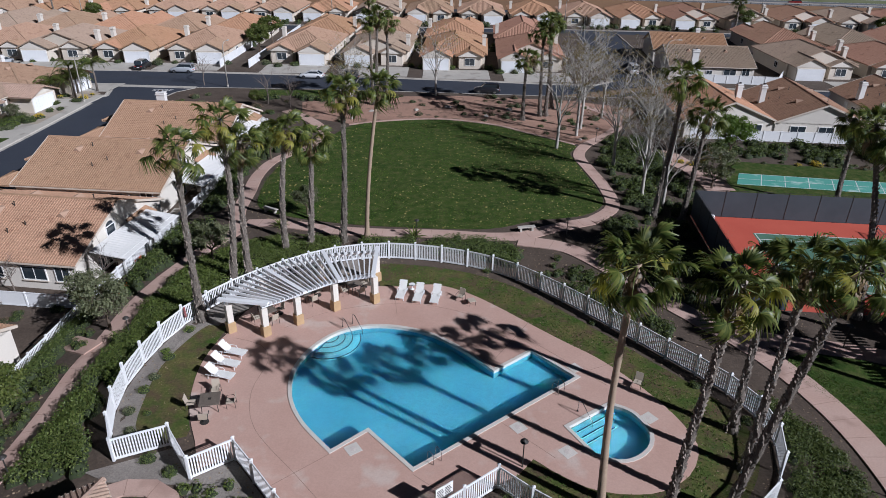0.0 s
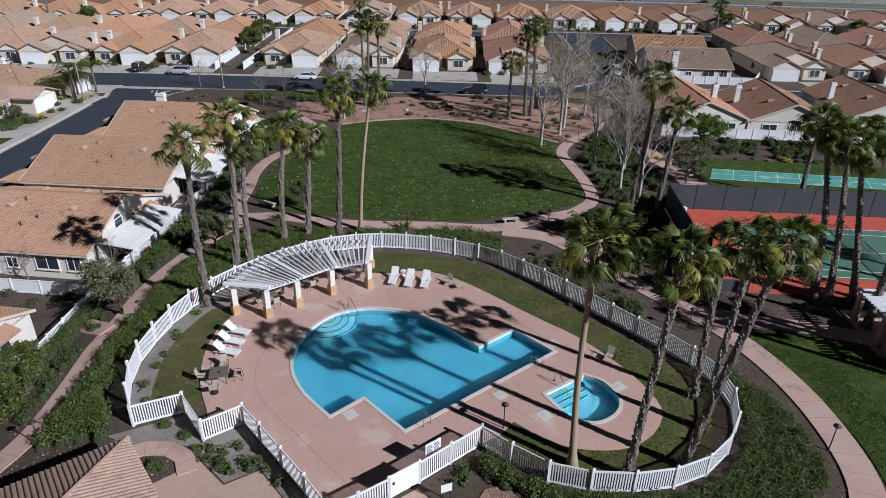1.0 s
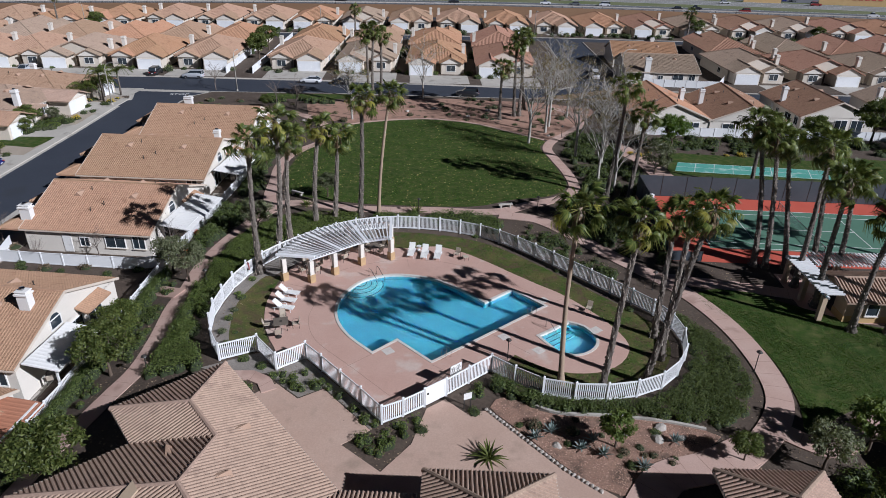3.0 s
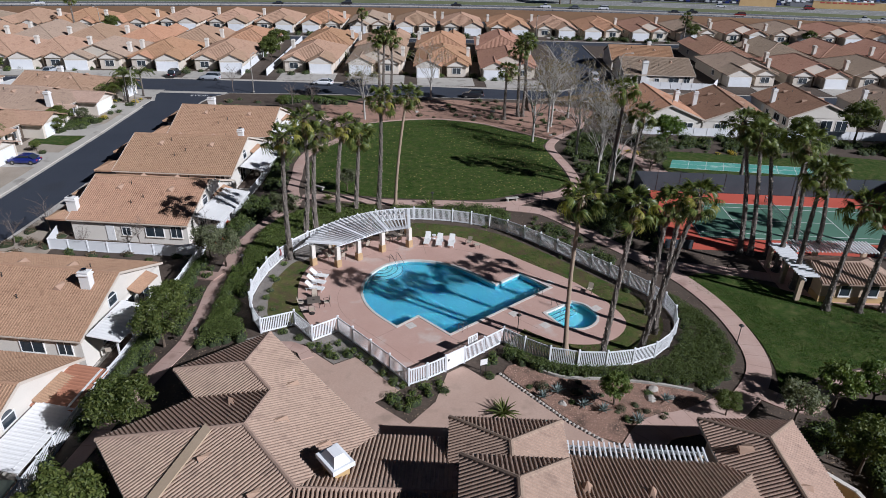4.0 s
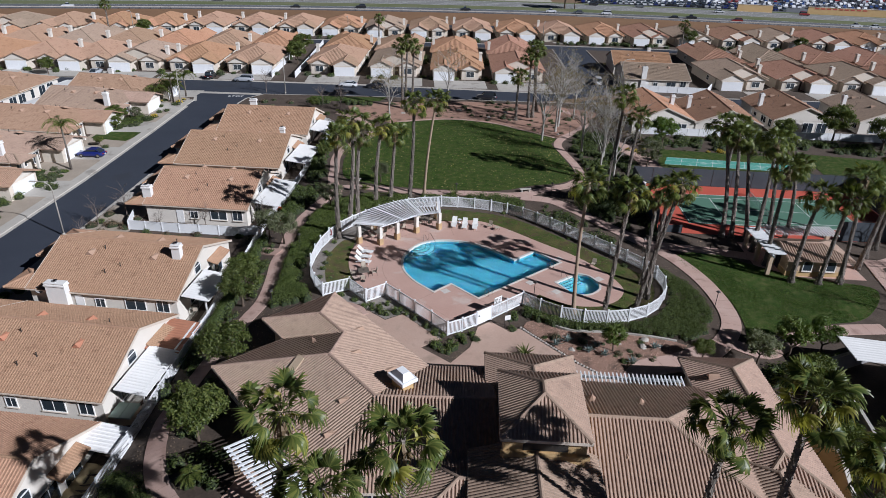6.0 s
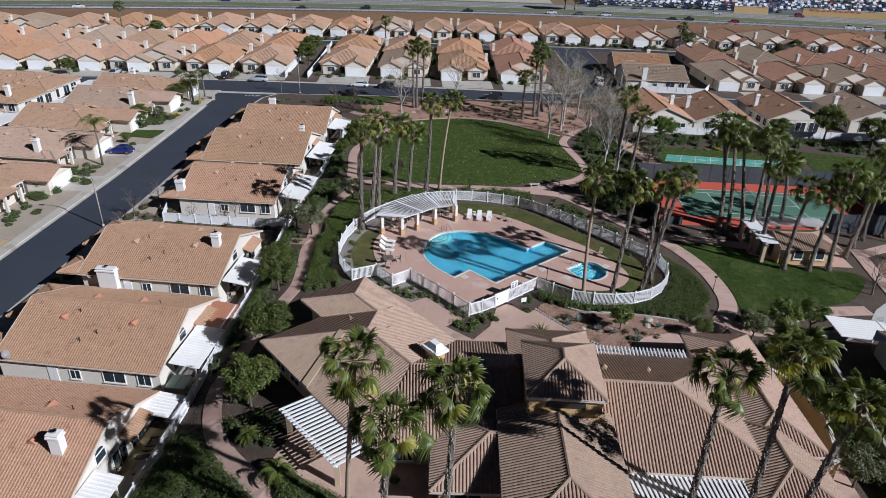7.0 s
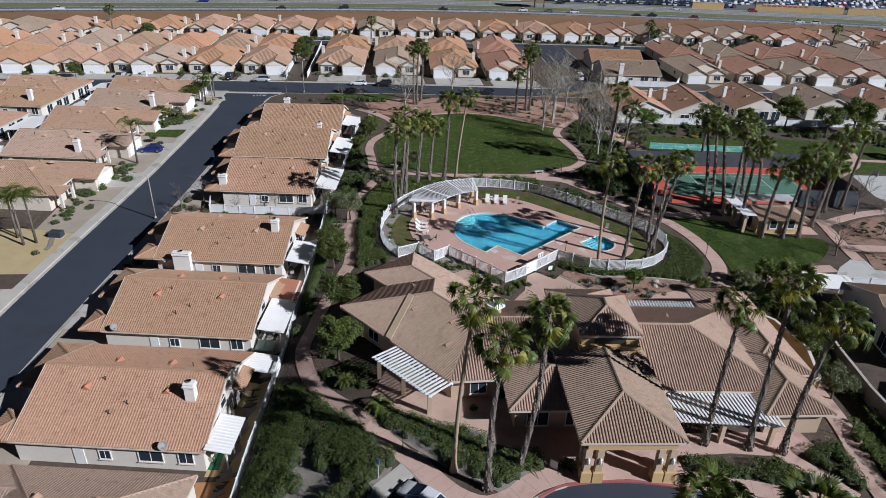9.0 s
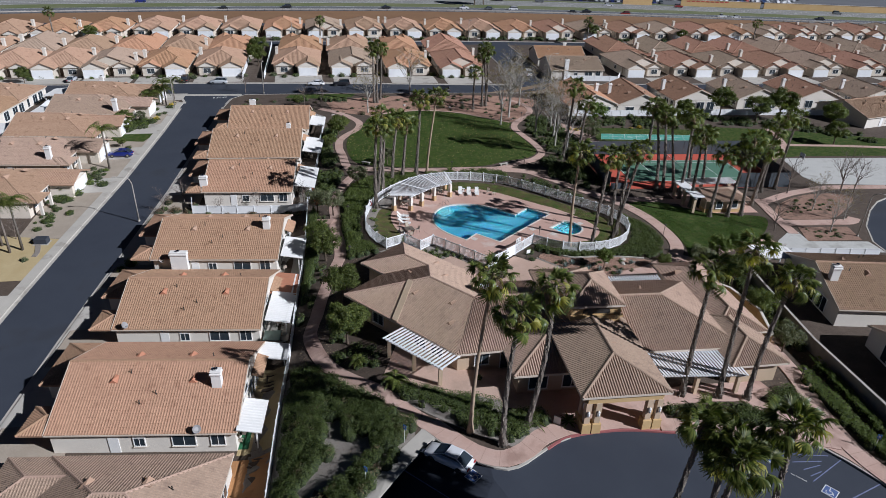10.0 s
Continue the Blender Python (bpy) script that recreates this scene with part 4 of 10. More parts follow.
part("netting", web, M_SCREEN, net)["kind"] = "stuff"
part("band", Mesh().beam((*a, 0.96), (*b, 0.96), 0.03, 0.07), M_WHITE, net, "white top band")

# ---- freeway and beyond ----
FREEWAY = spline([(-1200.0, 60.0), (-420.0, 196.0), (-178.0, 241.0), (-114.0, 252.0), (-58.0, 258.5), (6.0, 261.5), (57.0, 259.5), (106.0, 253.0), (153.0, 245.0), (190.0, 237.5), (330.0, 207.0), (1100.0, 40.0)], 12.0)


def fw(x, off):
    """A point beside the freeway's near edge at x, off metres beyond it, and the road's heading there."""
    for a, b in zip(FREEWAY, FREEWAY[1:]):
        if a[0] <= x <= b[0]:
            d = Vector((b[0] - a[0], b[1] - a[1])).normalized()
            f = (x - a[0]) / (b[0] - a[0])
            return a[0] + (b[0] - a[0]) * f - d.y * off, a[1] + (b[1] - a[1]) * f + d.x * off, math.degrees(math.atan2(d.y, d.x))


def band(name, off0, off1, z, material, label, category, line=None):
    setting(name, ribbon(Mesh(), line or FREEWAY, off1 - off0, -0.25, z, side=(off0 + off1) / 2), material, label, category)


M_FWROAD2 = surf("pale_freeway_concrete", (0.20, 0.20, 0.19), (0.26, 0.255, 0.245), 0.05, 6, 0.85, 0.2, world_space=True, fine_mix=0.3)
M_FWGRASS = surf("roadside_grass", (0.085, 0.125, 0.03), (0.20, 0.195, 0.11), 0.08, 1.5, 0.95, 0.5, world_space=True, fine_mix=0.5)
M_FWROAD = surf("worn_freeway_asphalt", (0.10, 0.105, 0.12), (0.14, 0.145, 0.155), 0.05, 6, 0.85, 0.2, world_space=True, fine_mix=0.3)
band("embankment", -46, 0, -0.2, M_BROWN, "bare brown soil strip beside the freeway", "ground")
band("road", 0.4, 15, -0.18, M_FWROAD, "grey freeway carriageway", "road")
band("median", 15, 27, -0.19, M_FWGRASS, "grassy freeway median", "grass")
band("road", 27, 46, -0.18, M_FWROAD2, "pale grey far freeway carriageway", "road")
band("median", 46, 51, -0.19, M_FWGRASS, "dry verge beyond the freeway", "ground")
YARD_LINE = [p for p in FREEWAY if -420 < p[0] < 64]
LOT_LINE = [p for p in FREEWAY if 60 < p[0] < 520]
band("road", 51, 240, -0.17, M_CONC, "pale paved yard beyond the freeway", "road", YARD_LINE)
band("road", 51, 240, -0.17, M_FWROAD, "car dealer's asphalt yard beyond the freeway", "road", LOT_LINE)
lanes = Mesh()
for off in (1.0, 4.6, 8.3, 14.2, 28.0, 33.0, 38.0, 45.0):
    ribbon(lanes, [p for p in FREEWAY if -420 < p[0] < 420], 0.16, -0.18, -0.165, side=off)
setting("lane_lines", lanes, M_LINE, "pale lane lines along the freeway", "lines")
barrier = thing("guard_rail", "long pale metal guard rail beside the freeway", "guard rail")
part("rail", ribbon(Mesh(), [p for p in FREEWAY if -420 < p[0] < 420], 0.1, 0.35, 0.7, side=0.2), M_CONC, barrier)
posts = Mesh()
for k in range(210):
    px, py, _ = fw(-410 + 4 * k - 2 * (k > 208), 0.2)
    posts.box(px - 0.07, py - 0.07, -0.2, px + 0.07, py + 0.07, 0.5)
part("post", posts, M_DARK, barrier)["kind"] = "stuff"
M_SIGNRED = surf("faded_red_lettering", (0.42, 0.05, 0.04), (0.5, 0.08, 0.06), 2, 12, 0.7, 0.1)
for x0, x1, off, bars in ((140, 156, 46, 0), (171, 214, 48, 9), (216, 330, 48, 0)):
    w = thing("yard_wall", "low tan wall at the dealer's yard", "wall", "yard walls")
    run = [fw(x0 + (x1 - x0) * k / 8, off)[:2] for k in range(9)]
    part("wall", ribbon(Mesh(), run, 0.5, -0.2, 3.0), M_STUCCO_Y, w)
    part("coping", ribbon(Mesh(), run, 0.75, 3.0, 3.16), M_FASCIA, w)
    for k in range(bars):
        a, b = fw(x0 + 3 + 2.6 * k, off - 0.3), fw(x0 + 4.8 + 2.6 * k, off - 0.3)
        part("text_bar", Mesh().beam((a[0], a[1], 2.4), (b[0], b[1], 2.4), 0.08, 0.5), M_SIGNRED, w, "red lettering bar")

# ---- buildings: shared pieces ----
def roof_obj(parent, name, planes, material, rib=0.32, thick=0.17, height=0.085, label="", at=None, course=0.0):
    """A tiled roof: its slopes as one welded shell, and the barrel rows on them. Each plane is a convex outline whose first edge is the eave."""
    shell, rows, seen = Mesh(), Mesh(), {}

    def idx(p):
        key = (round(p.x, 3), round(p.y, 3), round(p.z, 3))
        if key not in seen:
            seen[key] = len(shell.v)
            shell.v.append(tuple(p))
        return seen[key]

    for poly in planes:
        poly = [Vector(p) for p in poly]
        nrm = (poly[1] - poly[0]).cross(poly[2] - poly[0]).normalized()
        if nrm.z < 0:
            poly = [poly[1], poly[0]] + poly[:1:-1]
            nrm = (poly[1] - poly[0]).cross(poly[2] - poly[0]).normalized()
        n = len(poly)
        hi = [idx(p) for p in poly]
        lo = [idx(p - Vector((0, 0, thick))) for p in poly]
        shell.f += [tuple(hi), tuple(lo[::-1])] + [(hi[i], lo[i], lo[(i + 1) % n], hi[(i + 1) % n]) for i in range(n)]
        if not rib:
            continue
        e = (poly[1] - poly[0]).normalized()
        s = nrm.cross(e)
        o = poly[0]
        uv = [((p - o).dot(e), (p - o).dot(s)) for p in poly]
        v = 0.0
        vtop = max(q[1] for q in uv)
        while course and v < vtop - 0.1:
            us = []
            for i in range(n):
                (u0, v0), (u1, v1) = uv[i], uv[(i + 1) % n]
                if (v0 - v - 0.01) * (v1 - v - 0.01) < 0:
                    us.append(u0 + (u1 - u0) * (v + 0.01 - v0) / (v1 - v0))
            if len(us) == 2:
                a, b, w = min(us), max(us), min(course, vtop - v)
                rows.add([o + e * a + s * v, o + e * b + s * v, o + e * b + s * v + nrm * 0.045, o + e * a + s * v + nrm * 0.045, o + e * b + s * (v + w) + nrm * 0.004, o + e * a + s * (v + w) + nrm * 0.004], [(0, 1, 2, 3), (3, 2, 4, 5)])
            v += course
        u = min(q[0] for q in uv) + rib * 0.5
        top = max(q[0] for q in uv)
        while u < top:
            vs = []
            for i in range(n):
                (u0, v0), (u1, v1) = uv[i], uv[(i + 1) % n]
                if (u0 - u) * (u1 - u) < 0:
                    vs.append(v0 + (v1 - v0) * (u - u0) / (u1 - u0))
            if len(vs) == 2 and abs(vs[0] - vs[1]) > 0.25:
                a, b = min(vs) - 0.03, max(vs) - 0.05
                w = rib * 0.30
                pts = [o + e * (u + du) + s * v + nrm * h for v in (a, b) for du, h in ((-w, 0.0), (-w * 0.45, height), (w * 0.45, height), (w, 0.0))]
                rows.add(pts, [(0, 1, 5, 4), (1, 2, 6, 5), (2, 3, 7, 6), (3, 2, 1, 0)])
            u += rib
    r = part(name, shell, material, parent, label, at=at)
    if rows.v:
        part("tiling", rows, material, r)["kind"] = "stuff"
    return r


def ridge_caps(m, lines, r=0.13):
    """Rounded cap tiles along ridges and hips."""
    for a, b in lines:
        a, b = Vector(a), Vector(b)
        d = (b - a).normalized()
        s = d.cross(Vector((0, 0, 1))).normalized()
        u = s.cross(d).normalized()
        ring = [(-1.3, -0.35), (-0.8, 0.5), (0, 0.85), (0.8, 0.5), (1.3, -0.35)]
        v = [p + s * x * r + u * y * r for p in (a, b) for x, y in ring]
        m.add(v, [(i, i + 5, i + 6, i + 1) for i in range(4)] + [(4, 3, 2, 1, 0), (5, 6, 7, 8, 9)])
    return m


def hip(x0, y0, x1, y1, ze, pitch, axis="x", ends=("gable", "gable")):
    """Slopes, ridge lines and gable triangles of a roof over a rectangle."""
    if axis == "y":
        pl, rd, gb = hip(y0, -x1, y1, -x0, ze, pitch, "x", ends)
        f = lambda p: Vector((-p[1], p[0], p[2]))
        return [[f(p) for p in q] for q in pl], [tuple(f(p) for p in q) for q in rd], [[f(p) for p in q] for q in gb]
    h = (y1 - y0) / 2
    zr, ym = ze + h * pitch, (y0 + y1) / 2
    a = x0 + (h if ends[0] == "hip" else 0)
    b = x1 - (h if ends[1] == "hip" else 0)
    A, Bv = Vector((a, ym, zr)), Vector((b, ym, zr))
    c = [Vector((x0, y0, ze)), Vector((x1, y0, ze)), Vector((x1, y1, ze)), Vector((x0, y1, ze))]
    planes = [[c[0], c[1], Bv, A], [c[2], c[3], A, Bv]]
    ridges, gables = [(A, Bv)], []
    if ends[0] == "hip":
        planes.append([c[3], c[0], A])
        ridges += [(c[0], A), (c[3], A)]
    else:
        gables.append([c[3], c[0], A])
    if ends[1] == "hip":
        planes.append([c[1], c[2], Bv])
        ridges += [(c[1], Bv), (c[2], Bv)]
    else:
        gables.append([c[1], c[2], Bv])
    return planes, ridges, gables


def gable_wall(m, tri, inset, drop=0.16, thick=0.2):
    """A gable's triangle of wall, set in under the verge."""
    p0, p1, p2 = (Vector(p) - Vector((0, 0, drop)) for p in tri)
    d = (p1 - p0).normalized()
    nrm = Vector((d.y, -d.x, 0))
    k = 0.45
    p0, p1 = p0 + d * k, p1 - d * k
    p0.z += 0.0
    fr = [p - nrm * inset for p in (p0, p1, p2)]
    bk = [p - nrm * (inset + thick) for p in (p0, p1, p2)]
    return m.add(fr + bk, [(0, 1, 2), (5, 4, 3), (0, 3, 4, 1), (1, 4, 5, 2), (2, 5, 3, 0)])


def window(parent, x, y, z, w, h, face, grid=1, sill=True):
    """A framed window standing proud of a wall; face: the way it looks, in degrees from -y."""
    at = pose(x, y, z, rz=face)
    f = Mesh()
    t, d = 0.08, 0.07
    for bx in ((-w / 2 - t, -t, w / 2 + t, 0), (-w / 2 - t, h, w / 2 + t, h + t), (-w / 2 - t, 0, -w / 2, h), (w / 2, 0, w / 2 + t, h)):
        f.box(bx[0], -d, bx[1], bx[2], 0.02, bx[3])
    for k in range(1, grid + 1):
        gx = -w / 2 + w * k / (grid + 1)
        f.box(gx - 0.025, -d * 0.8, 0, gx + 0.025, 0.0, h)
    fr = part("window", f, M_WPAINT, parent, "white framed window", at=at)
    part("pane", Mesh().box(-w / 2, -0.02, 0, w / 2, 0.01, h), M_GLASS, fr)
    if sill:
        part("sill", Mesh().box(-w / 2 - 0.14, -0.14, -0.15, w / 2 + 0.14, 0.0, -t), M_FASCIA, fr)
    return fr


def garage_door(parent, x, y, w=4.9, h=2.15, face=0):
    at = pose(x, y, 0.05, rz=face)
    d = part("garage_door", Mesh().box(-w / 2, -0.04, 0, w / 2, 0.02, h), M_GARAGE, parent, "white sectional garage door", at=at)
    pm = Mesh()
    nx, nz = 8, 4
    for i in range(nx):
        for k in range(nz):
            x0, z0 = -w / 2 + w * i / nx, h * k / nz
            pm.box(x0 + 0.06, -0.06, z0 + 0.06, x0 + w / nx - 0.06, -0.03, z0 + h / nz - 0.06)
    part("panelling", pm, M_GARAGE, d)["kind"] = "stuff"
    tr = Mesh().box(-w / 2 - 0.14, -0.08, -0.05, -w / 2, 0.02, h + 0.14).box(w / 2, -0.08, -0.05, w / 2 + 0.14, 0.02, h + 0.14).box(-w / 2, -0.08, h, w / 2, 0.02, h + 0.14)
    part("trim", tr, M_WPAINT, d)
    return d


def chimney(parent, x, y, z0, z1, w=0.9, d=0.75, flue=True, material=None):
    """A stucco chimney with a stepped cap and flue."""
    c = part("chimney", Mesh().softbox(-w / 2, -d / 2, z0, w / 2, d / 2, z1, 0.03), material or M_CHIM, parent, "white stucco chimney", at=pose(x, y, 0))
    part("cap", Mesh().softbox(-w / 2 - 0.1, -d / 2 - 0.1, z1 - 0.32, w / 2 + 0.1, d / 2 + 0.1, z1 - 0.14, 0.03).softbox(-w / 2 - 0.05, -d / 2 - 0.05, z1, w / 2 + 0.05, d / 2 + 0.05, z1 + 0.1, 0.03), material or M_CHIM, c)
    if flue:
        part("flue", Mesh().lathe([(0.16, z1 + 0.1), (0.16, z1 + 0.25), (0.24, z1 + 0.25), (0.24, z1 + 0.32), (0.05, z1 + 0.38)], 10), M_STEEL, c, "small metal flue")
    return c


def roof_vent(parent, x, y, z, face, material, s=1.0):
    """A small wedge-shaped attic vent on the tiles; face: the way it opens, in degrees from -y."""
    m = Mesh().add([(-0.32 * s, 0, 0), (0.32 * s, 0, 0), (0, 0, 0.32 * s), (0, 0.75 * s, 0.3 * s), (-0.32 * s, 0.75 * s, 0.25 * s), (0.32 * s, 0.75 * s, 0.25 * s)], [(0, 1, 2), (0, 2, 3, 4), (2, 1, 5, 3), (0, 4, 5, 1)])
    return part("roof_vent", m, material, parent, at=pose(x, y, z, rz=face))


def pipe_vent(parent, x, y, z):
    return part("pipe_vent", Mesh().lathe([(0.12, -0.15), (0.1, 0.05), (0.05, 0.06), (0.05, 0.4), (0.07, 0.4), (0.07, 0.45), (0.0, 0.46)], 8), M_DARK, parent, at=pose(x, y, z))


TILES = {"o": (M_TILE_O, "orange-tan"), "t": (M_TILE_T, "tan"), "g": (M_TILE_G, "grey-brown"), "r": (M_TILE_R, "red-brown"), "c": (M_TILE_C, "taupe"), "n": (M_TILE_N, "brown-tan")}


def kerb_x(y):
    """Where the side street's east kerb runs at y."""
    for (xa, ya), (xb, yb) in zip(W_KERB, W_KERB[1:]):
        if ya <= y <= yb:
            return xa + (xb - xa) * (y - ya) / (yb - ya)
    return W_KERB[-1][0]


def edge_x(y):
    """Where the side street's west kerb runs at y."""
    for (xa, ya), (xb, yb) in zip(WEST_EDGE, WEST_EDGE[1:]):
        if ya <= y <= yb:
            return xa + (xb - xa) * (y - ya) / (yb - ya)
    return WEST_EDGE[-1][0]


def street_house(tile, mirror, at, walls=None):
    """A single-storey house whose garage gable faces its street (-y)."""
    mat, word = TILES[tile]
    h = thing("house", "single-storey stucco house with %s tile roof and garage" % word, "house", "estate houses", at)
    s = -1 if mirror else 1
    wall = walls or M_STUCCO
    X = lambda a, b: (min(a * s, b * s), max(a * s, b * s))
    w = Mesh().box(-6.4, -7.2, -0.1, 6.4, 10.6, 2.75)
    g0, g1 = X(0.6, 6.1)
    w.box(g0, -10.85, -0.1, g1, -7.2, 2.75)
    e0, e1 = X(-5.6, -1.2)
    w.box(e0, -8.8, -0.1, e1, -7.2, 2.6)
    part("wall", w, wall, h)
    front = "gable" if tile in "gr" else "hip"
    pl, rd, gb = hip(-6.95, -7.8, 6.95, 11.2, 2.75, 0.39, "y", (front, "hip"))
    if gb:
        part("gable", gable_wall(Mesh(), gb[0], 0.3), M_STUCCO, h, "cream stucco gable")
    roof_obj(h, "roof", pl, mat, 0.36, 0.17, 0.06)
    cap = ridge_caps(Mesh(), rd)
    r0, r1 = X(0.0, 6.75)
    pl, rd, gb = hip(r0, -11.2, r1, -4.0, 2.75, 0.46, "y", ("gable", "gable"))
    roof_obj(h, "wing_roof", pl, mat, 0.36, 0.17, 0.06)
    ridge_caps(cap, rd)
    part("gable", gable_wall(Mesh(), gb[0], 0.3), M_STUCCO_W, h, "pale stucco gable")
    r0, r1 = X(-6.2, -0.6)
    pl, rd, gb = hip(r0, -9.4, r1, -5.0, 2.6, 0.46, "y", ("gable", "gable"))
    roof_obj(h, "porch_roof", pl, mat, 0.36, 0.17, 0.06)
    ridge_caps(cap, rd)
    part("gable", gable_wall(Mesh(), gb[0], 0.25), M_STUCCO_W, h, "pale stucco gable")
    part("ridge_tiles", cap, mat, h)["kind"] = "stuff"
    garage_door(h, s * 3.35, -10.87)
    window(h, s * -3.4, -8.82, 0.7, 1.9, 1.3, 0, 1, False)
    window(h, s * 6.42, -2.0, 0.9, 1.4, 1.1, 90 * s, 1, False)
    window(h, s * -6.42, 2.0, 0.9, 1.4, 1.1, -90 * s, 1, False)
    window(h, 1.8, 10.62, 0.6, 2.4, 1.5, 180, 1, False)
    part("door", Mesh().box(-0.5, -0.05, 0, 0.5, 0.02, 2.1), M_BARK_B, h, "dark front door", at=pose(s * -0.4, -7.22, 0.02))
    chimney(h, s * -6.2, {"o": 0.8, "t": 4.4, "g": -2.6, "r": 6.0}.get(tile, 2.0), 0.0, 5.15, 0.75, 1.15, False, M_STUCCO_W)
    for k, (vx, vy) in enumerate(((2.6, 2.0), (2.6, 5.0), (-2.8, 4.0))):
        roof_vent(h, vx, vy, 2.75 + (6.95 - abs(vx)) * 0.39 - 0.06, 90 if vx > 0 else -90, mat)
    return h


def long_house(tile, at, length=16.6, half=7.6, zr=5.3, chimneys=(), vents=True, vent_mat=None, wing=True, back_gable=False, label="", side=1, ends=("gable", "gable")):
    """A long house side-on to the street: its ridge runs from the street (-x) to the back garden (+x)."""
    mat, word = TILES[tile]
    h = thing("house", label or "long single-storey stucco house with %s tile roof" % word, "house", "estate houses", at)
    L, W, ze = length / 2, half, 2.65
    pitch = (zr - ze) / W
    w = Mesh().box(-L + 0.3, -W + 0.35, -0.9, L - 0.3, W - 0.35, ze)
    if wing:
        w.box(-L - 3.4, min(side * 0.6, side * (W - 0.6)), -0.9, -L + 0.3, max(side * 0.6, side * (W - 0.6)), 2.55)
    part("wall", w, M_STUCCO if side < 0 else M_STUCCO_W, h)
    pl, rd, gb = hip(-L, -W, L, W, ze, pitch, "x", ends)
    roof_obj(h, "roof", pl, mat, 0.27, 0.17, 0.065, course=0.36)
    cap = ridge_caps(Mesh(), rd)
    for tri in gb:
        part("gable", gable_wall(Mesh(), tri, 0.3), M_STUCCO_W, h, "off-white stucco gable")
    # verge boards, cream
    vb = Mesh()
    for x, end in ((-L - 0.02, ends[0]), (L + 0.02, ends[1])):
        if end == "hip":
            vb.beam((x, -W, ze - 0.1), (x, W, ze - 0.1), 0.1, 0.14)
            continue
        for sy in (-1, 1):
            vb.beam((x, sy * W, ze - 0.06), (x, 0, zr - 0.06), 0.06, 0.24)
    for sy in (-1, 1):
        vb.beam((-L, sy * (W + 0.03), ze - 0.1), (L, sy * (W + 0.03), ze - 0.1), 0.1, 0.14)
    part("fascia", vb, M_FASCIA, h, "cream fascia and gutter boards")["kind"] = "stuff"
    if wing:
        pl, rd, gb = hip(-L - 4.0, min(0.0, side * W), -L + 3.0, max(0.0, side * W), 2.55, 0.36, "x", ("hip" if side > 0 else "gable", "gable"))
        roof_obj(h, "wing_roof", pl, mat, 0.27, 0.17, 0.065, course=0.36)
        ridge_caps(cap, rd)
        if side < 0:
            part("gable", gable_wall(Mesh(), gb[0], 0.6), M_STUCCO_W, h, "off-white stucco gable over the garage")
            part("gable_vent", Mesh().box(-0.3, -0.03, 0, 0.3, 0.02, 0.45), M_FASCIA, h, "small louvred gable vent", at=pose(-L - 3.42, -W / 2, 3.0, rz=-90))
            window(h, -L + 0.28, 0.9, 0.5, 1.5, 1.7, -90, 1)
            part("door", Mesh().box(-0.5, -0.05, 0, 0.5, 0.02, 2.1), M_BARK_B, h, "dark front door", at=pose(-L + 0.28, -0.9 + 1.0 - 0.3, 0.02, rz=-90))
            for py in (W - 1.1, W - 4.5):
                part("porch_post", Mesh().box(-0.2, -0.2, -0.05, 0.2, 0.2, 2.5), M_STUCCO_W, h, "off-white stucco porch post", at=pose(-L - 1.3, py, 0))
        pl, rd, gb = hip(-L - (2.6 if side > 0 else 1.6), min(side * (0.0 - W), side * (4.2 - W)), -L + 1.6, max(side * (0.0 - W), side * (4.2 - W)), 2.6, 0.34, "x", ("hip", "gable"))
        roof_obj(h, "porch_roof", pl, mat, 0.27, 0.17, 0.05)
        ridge_caps(cap, rd)
        garage_door(h, -L - 3.42, side * (W - 3.6), 4.6, 2.1, -90)
        window(h, -L + 0.28, side * (3.0 - W), 0.8, 1.8, 1.3, -90, 1)
    part("ridge_tiles", cap, mat, h)["kind"] = "stuff"
    for sx, ww, hh in ((-0.05, 1.0, 1.0), (0.42, 2.2, 1.25), (0.78, 1.3, 1.5)):
        window(h, sx * L, -W + 0.33, 0.85, ww, hh, 0, 1)
    part("door", Mesh().box(-0.5, -0.05, 0, 0.5, 0.02, 2.1), M_WPAINT, h, "white side door", at=pose(-0.32 * L, -W + 0.33, 0.02))
    part("door", Mesh().box(-0.5, -0.05, 0, 0.5, 0.02, 2.1), M_WPAINT, h, "white side door", at=pose(0.1 * L, W - 0.33, 0.02, rz=180))
    for y in (-3.2, 0.6, 3.4):
        window(h, L - 0.28, y, 0.25, 2.0, 1.9, 90, 1, False)
    if back_gable:
        # a tiled eyebrow over the back windows, and arched lights in the gable
        er = [[Vector((L + 0.9, 0.9, 2.72)), Vector((L + 0.9, 4.6, 2.72)), Vector((L - 0.28, 4.6, 3.2)), Vector((L - 0.28, 0.9, 3.2))]]
        roof_obj(h, "eyebrow_roof", er, mat, 0.27, 0.14, 0.05)
        for ay in (-1.6, -4.0):
            arch = Mesh().add([(0.6 * math.cos(q), -0.03, 0.45 * math.sin(q)) for q in [radians(15 * i) for i in range(13)]], [tuple(range(13))])
            part("arched_light", arch, M_GLASS, h, "arched dark window light", at=pose(L - 0.3, ay, 2.2 if ay < -3 else 3.75, rz=90))
        window(h, L - 0.28, -1.6, 2.95, 1.3, 0.8, 90, 0, False)
    for x, y, z1, ww in chimneys:
        chimney(h, x, y, 0.0 if abs(y) > W - 1.2 else 2.5, z1, ww)
